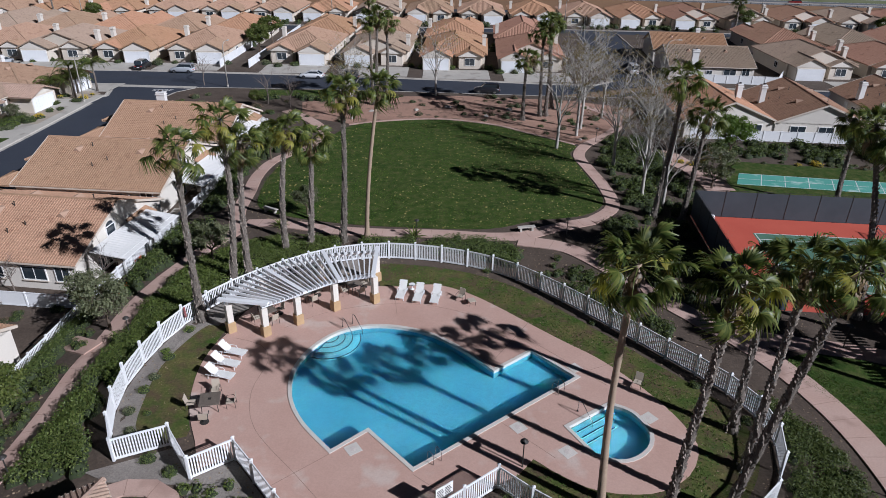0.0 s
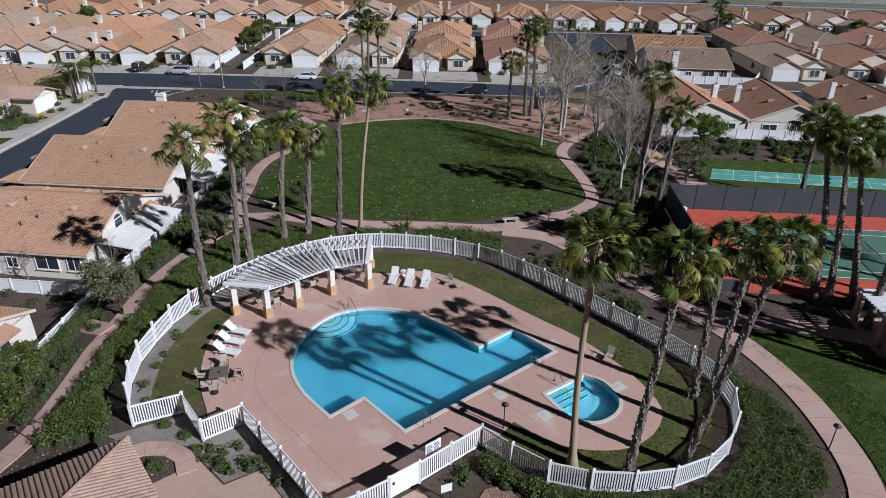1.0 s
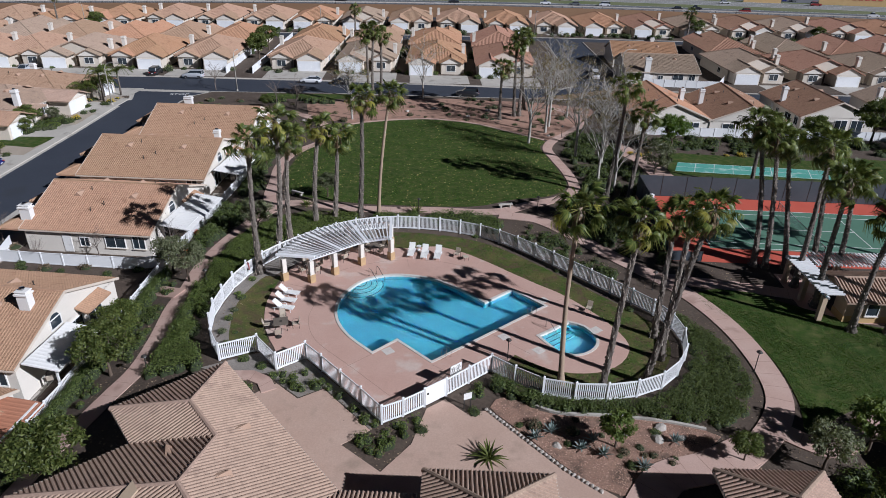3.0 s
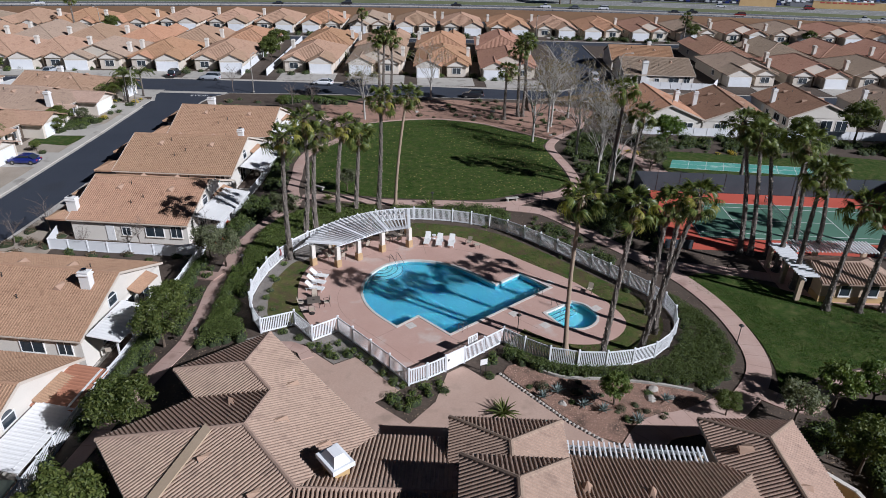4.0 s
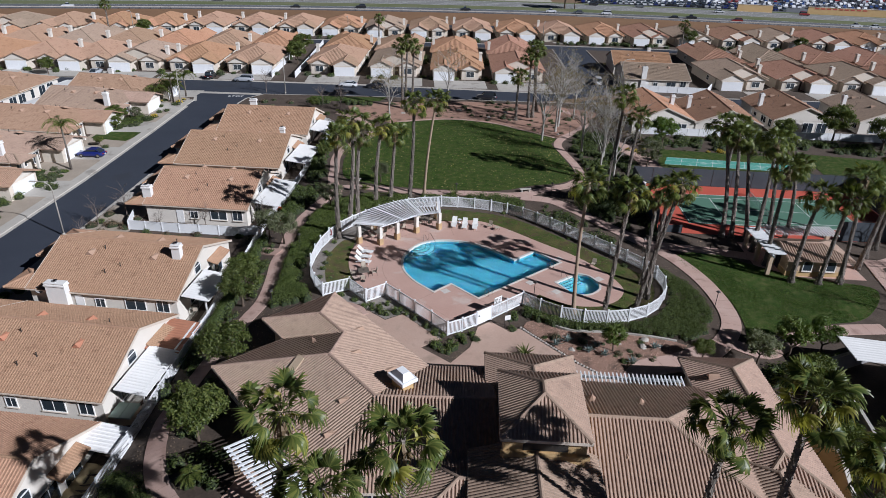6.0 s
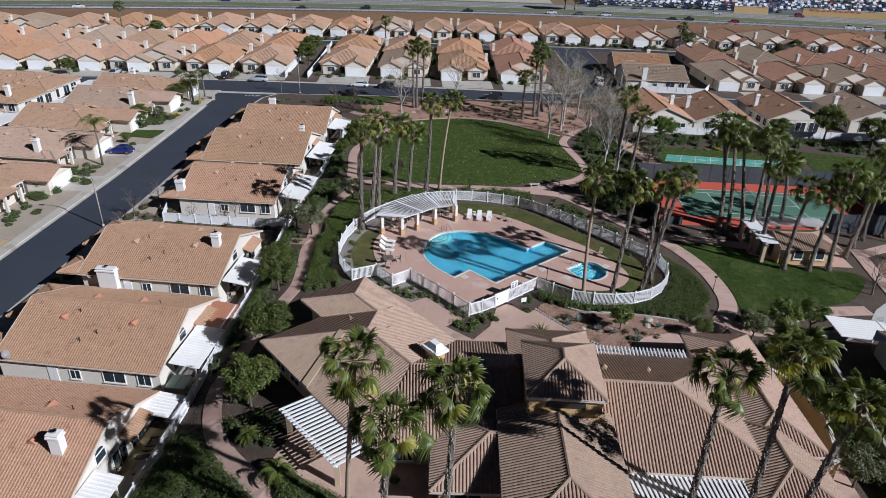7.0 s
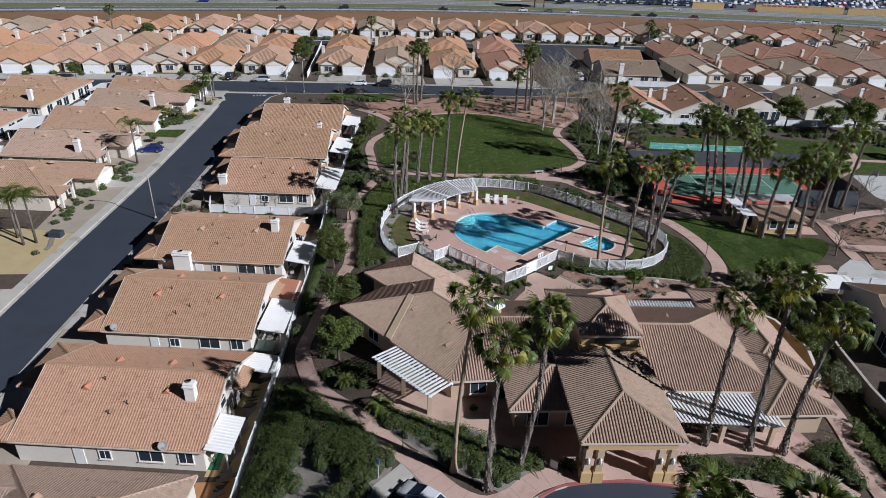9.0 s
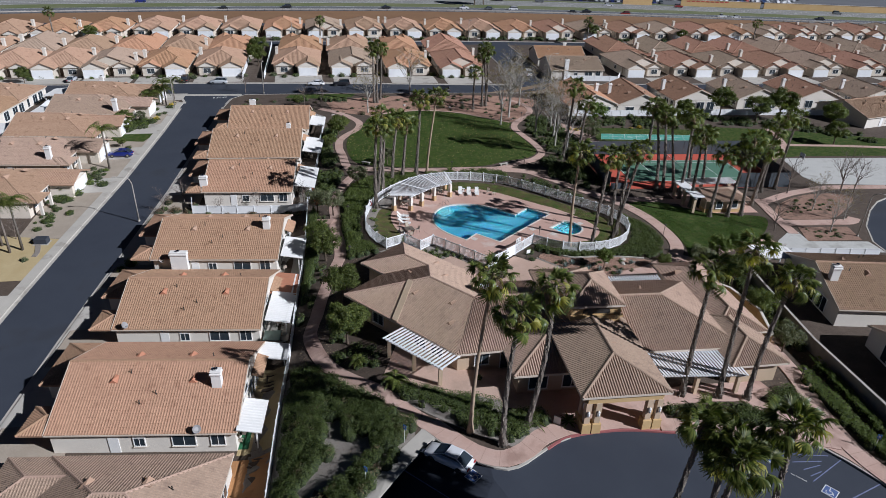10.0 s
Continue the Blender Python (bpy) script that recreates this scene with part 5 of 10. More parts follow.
    if vents:
        for vx, vy in ((-0.45 * L, -2.5), (0.42 * L, -2.5), (-0.3 * L, 2.2), (0.3 * L, 2.2)):
            roof_vent(h, vx, vy, ze + min(W - abs(vy), vx + L if ends[0] == "hip" else 99, L - vx if ends[1] == "hip" else 99) * pitch - 0.03, 0 if vy < 0 else 180, vent_mat or M_VENT, 1.6)
        for vx, vy in ((-0.28 * L, -1.4), (-0.1 * L, -4.6), (0.05 * L, -3.6), (0.55 * L, 1.4)):
            pipe_vent(h, vx, vy, ze + min(W - abs(vy), vx + L if ends[0] == "hip" else 99, L - vx if ends[1] == "hip" else 99) * pitch)
    return h


M_PANEL = surf("terracotta_panel", (0.36, 0.155, 0.09), (0.42, 0.19, 0.115), 0.6, 14, 0.7, 0.1, fine_mix=0.25)


def patio_cover(at, w, d, kind, h=2.45):
    """A white-posted patio cover against a back wall; it runs w along y and d along x."""
    names = {"lattice": "white lattice patio cover on posts", "solid": "white solid patio cover on posts", "tile": "flat terracotta panel patio cover on white posts"}
    p = thing("patio_cover", names[kind] + " behind a house", "patio cover", "patio covers", at)
    for y in (0.15, w / 2, w - 0.15):
        part("post", Mesh().softbox(d - 0.25, y - 0.07, 0, d - 0.11, y + 0.07, h, 0.01), M_WPAINT, p)
    part("beam", Mesh().box(d - 0.28, -0.25, h, d - 0.08, w + 0.25, h + 0.2), M_WPAINT, p)
    if kind == "lattice":
        for k in range(int(w / 0.6) + 1):
            part("rafter", Mesh().box(-0.05, k * 0.6 - 0.03, h + 0.2, d + 0.35, k * 0.6 + 0.03, h + 0.34), M_WPAINT, p)
        lm = Mesh()
        for k in range(int(d / 0.16)):
            lm.box(k * 0.16, -0.2, h + 0.342, k * 0.16 + 0.1, w + 0.2, h + 0.37)
        part("lattice", lm, M_WPAINT, p)
    else:
        pl = [[Vector((d + 0.4, -0.3, h + 0.1)), Vector((d + 0.4, w + 0.3, h + 0.1)), Vector((-0.1, w + 0.3, h + 0.55)), Vector((-0.1, -0.3, h + 0.55))]]
        roof_obj(p, "cover", pl, M_PANEL if kind == "tile" else M_WPAINT, 0.4, 0.1, 0.02)
    return p


# ---- the houses ----
AX = -7.0  # the near row's usual turn
NEAR = [
    # x, y of the middle, turn, height of the plot, half width, length, chimneys (x, y, top, width), vents, ridge
    (-44.0, -0.5, -8.5, -4.6, 7.55, 18.3, ((6.4, -2.7, 6.5, 0.95),), M_CLAY, 5.8),
    (-41.9, 15.7, -8.5, -3.9, 7.2, 17.4, (), M_CLAY, 5.6),
    (-40.0, 30.6, -8.0, -2.5, 7.4, 17.3, ((6.4, -1.8, 6.4, 0.95), (-4.6, -7.7, 3.9, 2.2)), None, 5.5),
    (-37.0, 54.0, -6.7, -2.25, 7.7, 15.1, ((-7.4, -6.0, 4.8, 1.2),), None, 5.6),
    (-36.7, 69.7, -5.1, -1.6, 8.1, 17.2, ((5.2, 6.4, 4.8, 0.8),), None, 5.7),
    (-34.6, 85.1, -4.4, -1.1, 7.5, 16.8, ((-4.2, 2.4, 6.2, 1.2),), None, 5.6),
]
for k, (x, y, rz, pad, half, length, ch, vm, zr) in enumerate(NEAR):
    long_house("n", pose(x, y, pad - fall(x, y), rz=rz), length, half, zr, ch, vent_mat=vm, back_gable=True, label="long brown-tan-roofed house backing on the park path")
long_house("c", pose(-45.5, -17.3, 0, rz=-8.5), 16.6, 7.0, 5.45, (), ends=("hip", "hip"), label="long taupe-roofed house backing on the park path")
for x, y, pad, w, d, kind in ((-36.0, -9.0, -4.6, 4.2, 1.9, "solid"), (-34.5, 2.9, -4.9, 2.4, 3.0, "solid"), (-33.8, 9.0, -3.9, 6.2, 2.5, "solid"), (-34.0, 15.4, -3.9, 4.8, 3.5, "tile"), (-32.0, 22.8, -2.5, 5.4, 2.5, "solid"), (-30.0, 47.8, -2.2, 9.0, 3.0, "solid"), (-28.3, 63.9, -1.6, 8.0, 3.0, "solid"), (-26.6, 79.5, -1.1, 6.0, 2.6, "solid")):
    patio_cover(pose(x, y, pad - fall(x, y), rz=AX), w, d, kind)

# west of the side street: houses facing it
for x, y, half, tl, ch in ((-78.9, 54.1, 7.9, "t", ()), (-78.3, 69.2, 7.8, "c", ((-5.6, 5.6, 5.4, 0.9),)), (-77.3, 83.2, 7.6, "t", ()), (-73.8, 96.0, 7.2, "c", ((-6.6, 5.4, 5.6, 0.9),)), (-73.2, 106.8, 7.0, "t", ((2.0, -2.4, 5.6, 0.9),)), (-84.6, 16.3, 7.6, "t", ((-4.0, 4.6, 5.6, 0.9),)), (-87.4, -1.1, 7.6, "n", ()), (-90.9, -18.8, 7.6, "t", ())):
    long_house(tl, pose(x + 0.5, y, 0, rz=180 + AX), 15.8, half - 0.5, 2.65 + half * 0.34, ch, side=-1, ends=("hip", "gable"), label="long %s-roofed house with white garage on the side street" % TILES[tl][1])
for x, y, w, d, kind in ((-86.8, 52.4, 6.0, 3.0, "solid"), (-86.1, 67.5, 5.0, 2.8, "lattice"), (-85.0, 84.6, 9.0, 5.4, "solid"), (-81.4, 95.2, 5.0, 3.0, "solid"), (-81.0, 110.4, 6.5, 4.2, "solid")):
    patio_cover(pose(x, y, 0, rz=180 + AX), w, d, kind)
for k, (x, y, tl, mir) in enumerate([(-98.8, 54.9, "t", 0), (-97.1, 69.4, "n", 1), (-95.1, 83.4, "t", 0), (-92.0, 96.4, "n", 1), (-91.0, 108.6, "t", 0), (-117.1, 64.3, "n", 0), (-114.5, 79.1, "t", 1), (-112.0, 93.4, "n", 0), (-110.0, 107.0, "t", 0), (-102.8, 38.4, "n", 0), (-106.5, 21.4, "t", 0)]):
    long_house(tl, pose(x - 5.5, y + (1.5 if k % 2 else -1.0), 0, rz=AX), 15.4, 6.7, 5.0, ((4.6, -4.4, 5.6, 0.85),) if mir or k > 4 else (), ends=("gable", "hip"), label="long %s-roofed house behind the side street" % TILES[tl][1])
# north of the far street, three rows to the freeway
FAR = []
for k, x in enumerate((-148.0, -134.0, -119.0, -104.5, -91.5, -79.0, -64.8, -50.0)):
    FAR.append((x, 143.0, 0, "ogottgot"[k]))
for x, y, tl in ((-28.5, 143.0, "t"), (-12.4, 142.2, "g"), (3.6, 139.8, "o"), (19.2, 138.2, "r")):
    FAR.append((x, y, -3, tl))
for k, x in enumerate((-150.0, -135.0, -120.0, -105.0, -91.0, -77.0, -62.5, -48.5)):
    FAR.append((x, 166.8, 180, "totgtoto"[k]))
for x, y, tl in ((-27.0, 166.0, "o"), (-12.0, 165.2, "t"), (4.0, 164.0, "o"), (20.2, 162.6, "r")):
    FAR.append((x, y, 177, tl))
for k in range(29):
    x = -168.0 + k * 15.0
    FAR.append((x, max(191.0, 203.0 - 0.075 * max(x, 0) - 0.2 * max(0, -75 - x)), -1.5, "otgtootttogttotorgrgrogrgrgro"[k]))
# east of the cross street
for k in range(9):
    x = 76.0 + 15.6 * k
    FAR.append((x, 134.6 - 0.05 * (x - 76), -2.6, "grgrgrgrg"[k]))
for k in range(9):
    x = 80.0 + 15.4 * k
    FAR.append((x, 158.5 - 0.05 * (x - 76), 177.4, "rgrrgrgrg"[k]))
for x, y, r, tl in ((42.0, 94.4, -91, "o"), (55.2, 93.4, -96, "r"), (72.0, 96.6, -93, "r"), (90.0, 96.4, -94, "g"), (107.5, 95.4, -95, "r"), (125.0, 93.6, -95, "g"), (143.0, 91.8, -96, "r"), (161.0, 90.0, -96, "g")):
    long_house(tl, pose(x, y, 0, rz=r), 17.6, 6.7, 5.35, ((-1.0, -5.6 if tl != "o" else 4.2, 5.6, 0.9),), wing=False, label="%s-roofed house backing on the park" % TILES[tl][1])
protos = {}
for k, (x, y, r, tl) in enumerate(FAR):
    mir = (k * 7 // 3) % 2
    key = (tl, mir)
    if key in protos:
        copy_thing(protos[key], pose(x, y, 0, rz=r))
    else:
        protos[key] = street_house(tl, mir, pose(x, y, 0, rz=r))
long_house("g", pose(53.4, 130.6, 0, rz=-5), 16.4, 7.6, 5.3, ((-3.5, -7.2, 5.6, 1.2),), wing=False, label="long grey-brown-roofed corner house")
long_house("o", pose(55.0, 147.0, 0, rz=-6), 16.0, 7.0, 5.2, ((3.0, 2.4, 5.8, 0.9),), wing=False, label="long orange-tan-roofed corner house")
# beyond the clubhouse hedge, to the east
long_house("t", pose(44.4, 0.5, 0, rz=168), 17.0, 7.4, 5.3, ((7.4, 2.8, 6.2, 1.0),), wing=False, label="tan-roofed house beyond the clubhouse hedge")
long_house("g", pose(42.4, -17.4, 0, rz=169), 17.0, 7.4, 5.2, ((4.0, -2.0, 5.8, 1.0),), wing=False, label="grey-brown-roofed house beyond the clubhouse hedge")
long_house("t", pose(40.4, -34.4, 0, rz=170), 17.0, 7.4, 5.2, (), wing=False, label="tan-roofed house beyond the clubhouse hedge")
for x, y, r, tl in ((112.0, 78.0, 12, "t"), (130.0, 74.0, 12, "r"), (148.0, 68.0, 14, "t")):
    long_house(tl, pose(x, y, 0, rz=r), 17.0, 7.4, 5.2, (), wing=False, label="tan-roofed house at the park's far side")

# driveways of the street-facing houses
for x, y in ((-78.9, 54.1), (-78.3, 69.2), (-77.3, 83.2), (-73.8, 96.0), (-73.2, 107.2), (-84.6, 16.3), (-87.4, -1.1), (-90.9, -18.8)):
    x1 = edge_x(y + 1.0) - 0.12
    setting("driveway", Mesh().slab([(x + 8.0, y + 1.0), (x1, y + 1.0), (x1 + 0.6, y + 7.0), (x + 8.6, y + 7.0)], 0.0, 0.05), M_CONC, "pale concrete driveway before a garage", "driveway")
for x, y, rz, pad, half, length, *_ in NEAR:
    setting("driveway", Mesh().slab([(kerb_x(y - 1.5) + 0.12, y - 1.5), (x - length / 2 - 1.4, y - 1.5), (x - length / 2 - 2.2, y + 7.4), (kerb_x(y + 7.8) + 0.12, y + 7.8)], 0.0, 0.05), M_CONC, "pale concrete driveway before a garage", "driveway")
for x, y, r, tl in FAR[:12]:
    y1 = (125.8 if x < -40 else 123.4 - (x + 17.5) * 0.1)
    setting("driveway", Mesh().slab([(x - 6.4, y - 10.4), (x - 6.4, y1 + 0.2), (x + 6.6, y1 + 0.1), (x + 6.6, y - 10.4)], 0.0, 0.05), M_CONC, "pale concrete driveway before a garage", "driveway")
for x, y, r, tl in FAR[53:62]:
    setting("driveway", Mesh().slab([(x - 1.0, y - 11.0), (x - 1.2, y - 18.6), (x + 7.0, y - 18.9), (x + 6.8, y - 11.2)], 0.0, 0.05), M_CONC, "pale concrete driveway before a garage", "driveway")
for x, y, r, tl in FAR[24:53]:
    setting("driveway", Mesh().slab([(x - 3, y - 11.2), (x - 3, y - 8.0), (x + 6.0, y - 8.0), (x + 6.0, y - 11.2)], 0.0, 0.05), M_CONC, "pale concrete driveway before a garage", "driveway")

# ---- clubhouse ----
CU, CN = Vector((0.6157, -0.788, 0)), Vector((0.788, 0.6157, 0))


def cw(u, n, z):
    """West wing's own grid: u along its ridge, n across."""
    return CU * u + CN * n + Vector((0, 0, z))


club = thing("clubhouse", "tan stucco clubhouse with taupe tile hip roofs and a tower", "clubhouse")
ZE = 2.8
WA, WK, WF, WH = cw(-20.6, -14.7, ZE), cw(-20.6, -8.0, ZE), cw(-24.8, -8.0, ZE), cw(-24.8, 0, ZE)
WC, WD, WI, WG = cw(-13.4, -7.35, 5.0), cw(-6.7, -7.35, 5.0), cw(-16.6, -4.0, 4.0), cw(-20.7, -4.0, 4.0)
SD, WJ, WMID = cw(-3.1, -14.7, ZE), cw(-9.3, 0, ZE), cw(-16.6, 0, ZE)
E1, E2, E3 = Vector((-0.7, 0.4, 5.0)), Vector((-0.7, 7.0, ZE)), Vector((-0.7, -6.6, ZE))
west = [[WA, SD, WD, WC], [WK, WA, WC, WI], [WMID, WH, WG, WI], [WJ, WMID, WI, WC, WD], [WF, WK, WI, WG], [WH, WF, WG], [SD, E3, E1, WD], [E2, WJ, WD, E1]]
roof_obj(club, "roof", west, M_TILE_C, 0.26, 0.2, 0.085, "taupe barrel tile roof of the west wing")
caps = ridge_caps(Mesh(), [(WA, WC), (WC, WD), (WF, WG), (WH, WG), (WG, WI), (WI, WC), (WD, E1)], 0.15)
part("ridge_tiles", caps, M_TILE_C, club)["kind"] = "stuff"
# a broad smooth strip down the south-west slope
b0, b1 = cw(-15.0, -9.1, 4.55), cw(-12.2, -14.75, 2.86)
strip_m = Mesh()
sd = CU * 0.42
strip_m.add([b0 - sd, b0 + sd, b1 + sd, b1 - sd, b0 - sd + Vector((0, 0, 0.14)), b0 + sd + Vector((0, 0, 0.14)), b1 + sd + Vector((0, 0, 0.14)), b1 - sd + Vector((0, 0, 0.14))], [(4, 5, 6, 7), (0, 1, 5, 4), (1, 2, 6, 5), (2, 3, 7, 6), (3, 0, 4, 7)])
part("valley_cover", strip_m, M_STUCCO_T, club, "smooth tan strip on the roof")
k = 0.75
foot = [(p.x, p.y) for p in (cw(-20.6 + k, -14.7 + k, 0), cw(-3.6, -14.7 + k, 0), Vector((-1.4, -6.0, 0)), Vector((-1.4, 6.3, 0)), cw(-9.4, -k, 0), cw(-24.8 + k, -k, 0), cw(-24.8 + k, -8.0 + k, 0), cw(-20.6 + k, -8.0 + k, 0))]
part("wall", Mesh().slab(foot, -0.05, ZE - 0.1), M_STUCCO_T, club)
gw = Mesh()
gable_wall(gw, [E3, E2, E1], 0.5)
part("gable", gw, M_STUCCO_T, club)
fa = Mesh()
for a, b in ((WA, SD), (WK, WA), (WF, WK), (WH, WF), (WJ, WH), (E3, SD), (E2, WJ)):
    dd = Vector((0, 0, -0.12))
    fa.beam(a + dd, b + dd, 0.12, 0.22)
part("fascia", fa, M_FASCIA, club, "cream fascia board")


def wing(name, x0, y0, x1, y1, ze, pitch, axis, ends, rz, base=-0.05, inset=0.7, wall_mat=None, c=None, label=""):
    """A rectangular part of the clubhouse with its own roof, turned about its middle."""
    cx, cy = c or ((x0 + x1) / 2, (y0 + y1) / 2)
    at = pose(cx, cy, 0, rz=rz)
    pl, rd, gb = hip(x0 - cx, y0 - cy, x1 - cx, y1 - cy, ze, pitch, axis, ends)
    r = roof_obj(club, "roof", pl, M_TILE_C, 0.26, 0.2, 0.085, label, at)
    part("ridge_tiles", ridge_caps(Mesh(), rd, 0.15), M_TILE_C, r)["kind"] = "stuff"
    f = Mesh()
    cs = [(x0 - cx, y0 - cy), (x1 - cx, y0 - cy), (x1 - cx, y1 - cy), (x0 - cx, y1 - cy)]
    for i in range(4):
        f.beam((*cs[i], ze - 0.12), (*cs[(i + 1) % 4], ze - 0.12), 0.12, 0.22)
    part("fascia", f, M_FASCIA, r)
    if wall_mat:
        part("wall", Mesh().box(x0 - cx + inset, y0 - cy + inset, base, x1 - cx - inset, y1 - cy - inset, ze - 0.1), wall_mat, club, at=at)
    return at


wing("w4", -8.4, -11.3, 2.0, -2.4, 2.8, 0.36, "x", ("hip", "gable"), -3, wall_mat=M_STUCCO_T)
T_AT = wing("tower", -1.0, -6.6, 5.0, 0.6, 7.4, 0.5, "y", ("hip", "hip"), -5, base=3.0, inset=0.25, wall_mat=M_STUCCO_Y, label="hip roof of the tower")
wing("north", -1.2, -2.0, 6.4, 7.7, 3.8, 0.42, "y", ("gable", "hip"), -4, wall_mat=M_STUCCO_T)
wing("main", 2.6, -9.8, 18.6, 4.7, 3.0, 0.36, "x", ("gable", "hip"), -5, wall_mat=M_STUCCO_T)
wing("south_east", 14.8, -13.4, 21.4, -3.0, 2.8, 0.40, "y", ("hip", "hip"), -3, wall_mat=M_STUCCO_T)
wing("north_east", 16.2, -8.0, 22.8, 8.3, 3.0, 0.42, "y", ("hip", "hip"), -3, wall_mat=M_STUCCO_T)
wing("porch", -3.6, -17.4, 5.3, -4.6, 4.5, 0.36, "y", ("hip", "gable"), -4)
# porch roof's beam ring and paired columns on stone bases
ring_m = Mesh()
pc = pose(0.85, -10.9, 0, rz=-4)
for a, b in (((-3.7, -6.1), (3.7, -6.1)), ((-3.7, -6.1), (-3.7, 0.2)), ((3.7, -6.1), (3.7, 0.2))):
    ring_m.beam((*a, 4.0), (*b, 4.0), 0.5, 0.9)
part("beam", ring_m, M_STUCCO_Y, club, "ochre porch beam", at=pc)
for x in (-3.55, -2.55, 2.55, 3.55):
    for y in (-6.1, -4.9):
        if y == -4.9 and abs(x) < 3:
            continue
        col = part("column", Mesh().softbox(x - 0.28, y - 0.28, 1.15, x + 0.28, y + 0.28, 3.6, 0.02), M_STUCCO_T, club, "tan square porch column", at=pc)
        part("base", Mesh().softbox(x - 0.44, y - 0.44, 0, x + 0.44, y + 0.44, 1.15, 0.05), M_STUCCO_Y, col)
        part("lantern", Mesh().lathe([(0.08, 2.1), (0.14, 2.3), (0.14, 2.6), (0.05, 2.75)], 8, (x, y - 0.38, 0)), M_WPAINT, col)
part("address_bar", Mesh().box(-2.0, -6.38, 4.12, -1.2, -6.35, 4.34), M_WPAINT, club, "pale number plate", at=pc)
part("soffit", Mesh().box(-3.4, -5.8, 3.5, 3.4, 0.2, 3.56), M_STUCCO_T, club, at=pc)
# the tower's arched clerestory: a flat dark face paints the opening's shade
part("opening", Mesh().add([(-1.5, -0.03, 0), (1.5, -0.03, 0)] + [(1.5 * math.cos(a), -0.03, 0.45 + 0.28 * math.sin(a)) for a in [radians(15 * i) for i in range(13)]], [tuple(range(15))]), M_DARK, club, "flat dark arch standing for the shaded clerestory opening", at=T_AT @ pose(0, -3.36, 6.3))
part("ledge", Mesh().softbox(-2.95, -3.65, 5.85, 2.95, -3.3, 6.15, 0.04), M_STUCCO_Y, club, at=T_AT)
# windows and doors
for x, y, z, w, h, f in ((-10.6, -6.05, 0.8, 1.5, 1.3, 0), (-7.4, -6.05, 0.05, 2.2, 2.2, 0), (-5.8, -10.62, 0.6, 1.9, 1.5, -3), (-2.2, -10.8, 0.6, 1.9, 1.5, -3), (8.0, -8.2, 0.1, 2.2, 2.2, -5), (11.5, -8.5, 0.1, 2.2, 2.2, -5)):
    window(club, x, y, z, w, h, f, 1)
for u in (-18.2, -15.6, -9.0, -6.5):
    p = cw(u, -14.7 + k - 0.02, 0)
    window(club, p.x, p.y, 0.6, 1.6, 1.5, -52, 1)
for n in (-12.5, -10.2):
    p = cw(-20.6 + k - 0.02, n, 0)
    window(club, p.x, p.y, 0.7, 1.2, 1.5, -142, 0)
# chimney with a bright metal cap
cc = part("chimney", Mesh().softbox(-0.75, -0.5, 2.8, 0.75, 0.5, 5.2, 0.02), M_STUCCO_Y, club, "ochre stucco chimney with white metal cap", at=pose(-7.9, 2.6, 0, rz=-52))
part("cap", Mesh().softbox(-1.0, -0.75, 5.2, 1.0, 0.75, 5.5, 0.04).add([(-0.8, -0.55, 5.5), (0.8, -0.55, 5.5), (0.8, 0.55, 5.5), (-0.8, 0.55, 5.5), (-0.45, -0.3, 6.0), (0.45, -0.3, 6.0), (0.45, 0.3, 6.0), (-0.45, 0.3, 6.0)], [(4, 5, 6, 7), (0, 1, 5, 4), (1, 2, 6, 5), (2, 3, 7, 6), (3, 0, 4, 7)]), M_WHITE, cc, "white metal chimney cap")


def on_west(u, n):
    z = 2.8 + min(0.30 * -n, 0.3 * (n + 14.7), 0.306 * (u + 20.6) if n < -5 else 9)
    return cw(u, n, z)


for u, n, f in ((-17.8, -6.6, -142), (-13.2, -10.6, -52), (-8.4, -9.6, -52), (-6.6, -12.0, -52), (-22.6, -6.2, -52), (-13.0, -4.6, 128), (-16.8, -1.8, 128), (-9.6, -3.4, 128)):
    p = on_west(u, n)
    roof_vent(club, p.x, p.y, p.z - 0.05, f, M_VENT, 1.2)
for x, y, z, f in ((6.9, 1.3, 4.35, 175), (10.6, 0.8, 4.4, 175), (7.8, -5.4, 4.3, -5), (12.4, -5.6, 4.3, -5), (17.6, 4.6, 3.75, -93), (1.8, -11.2, 5.6, 80), (20.4, 1.0, 4.0, 87)):
    roof_vent(club, x, y, z, f, M_VENT, 1.2)


def pergola(name, label, corners, z, slats, across=True, posts=(), slat=(0.09, 0.16), post_mat=None, base=True, over=0.35, cat="pergola"):
    """Slatted shade roof over a four-cornered plan: corners a, b along the wall, c, d in front."""
    a, b, c, d = (Vector((*p, 0)) for p in corners)
    p = thing(name, label, cat)
    for e, f in ((a, b), (d, c)):
        part("beam", Mesh().beam(e + Vector((0, 0, z)), f + Vector((0, 0, z)), 0.14, 0.24), M_WHITE, p)
    for i in range(slats):
        t = i / (slats - 1)
        e, f = a.lerp(b, t), d.lerp(c, t)
        v = (f - e).normalized() * over
        part("slat", Mesh().beam(e + Vector((0, 0, z + 0.2)), f + v + Vector((0, 0, z + 0.2)), *slat), M_WHITE, p)
    for q in posts:
        part("post", Mesh().softbox(q[0] - 0.2, q[1] - 0.2, 0, q[0] + 0.2, q[1] + 0.2, z - 0.1, 0.02), post_mat or M_STUCCO_T, p, "tan stucco post")
    return p


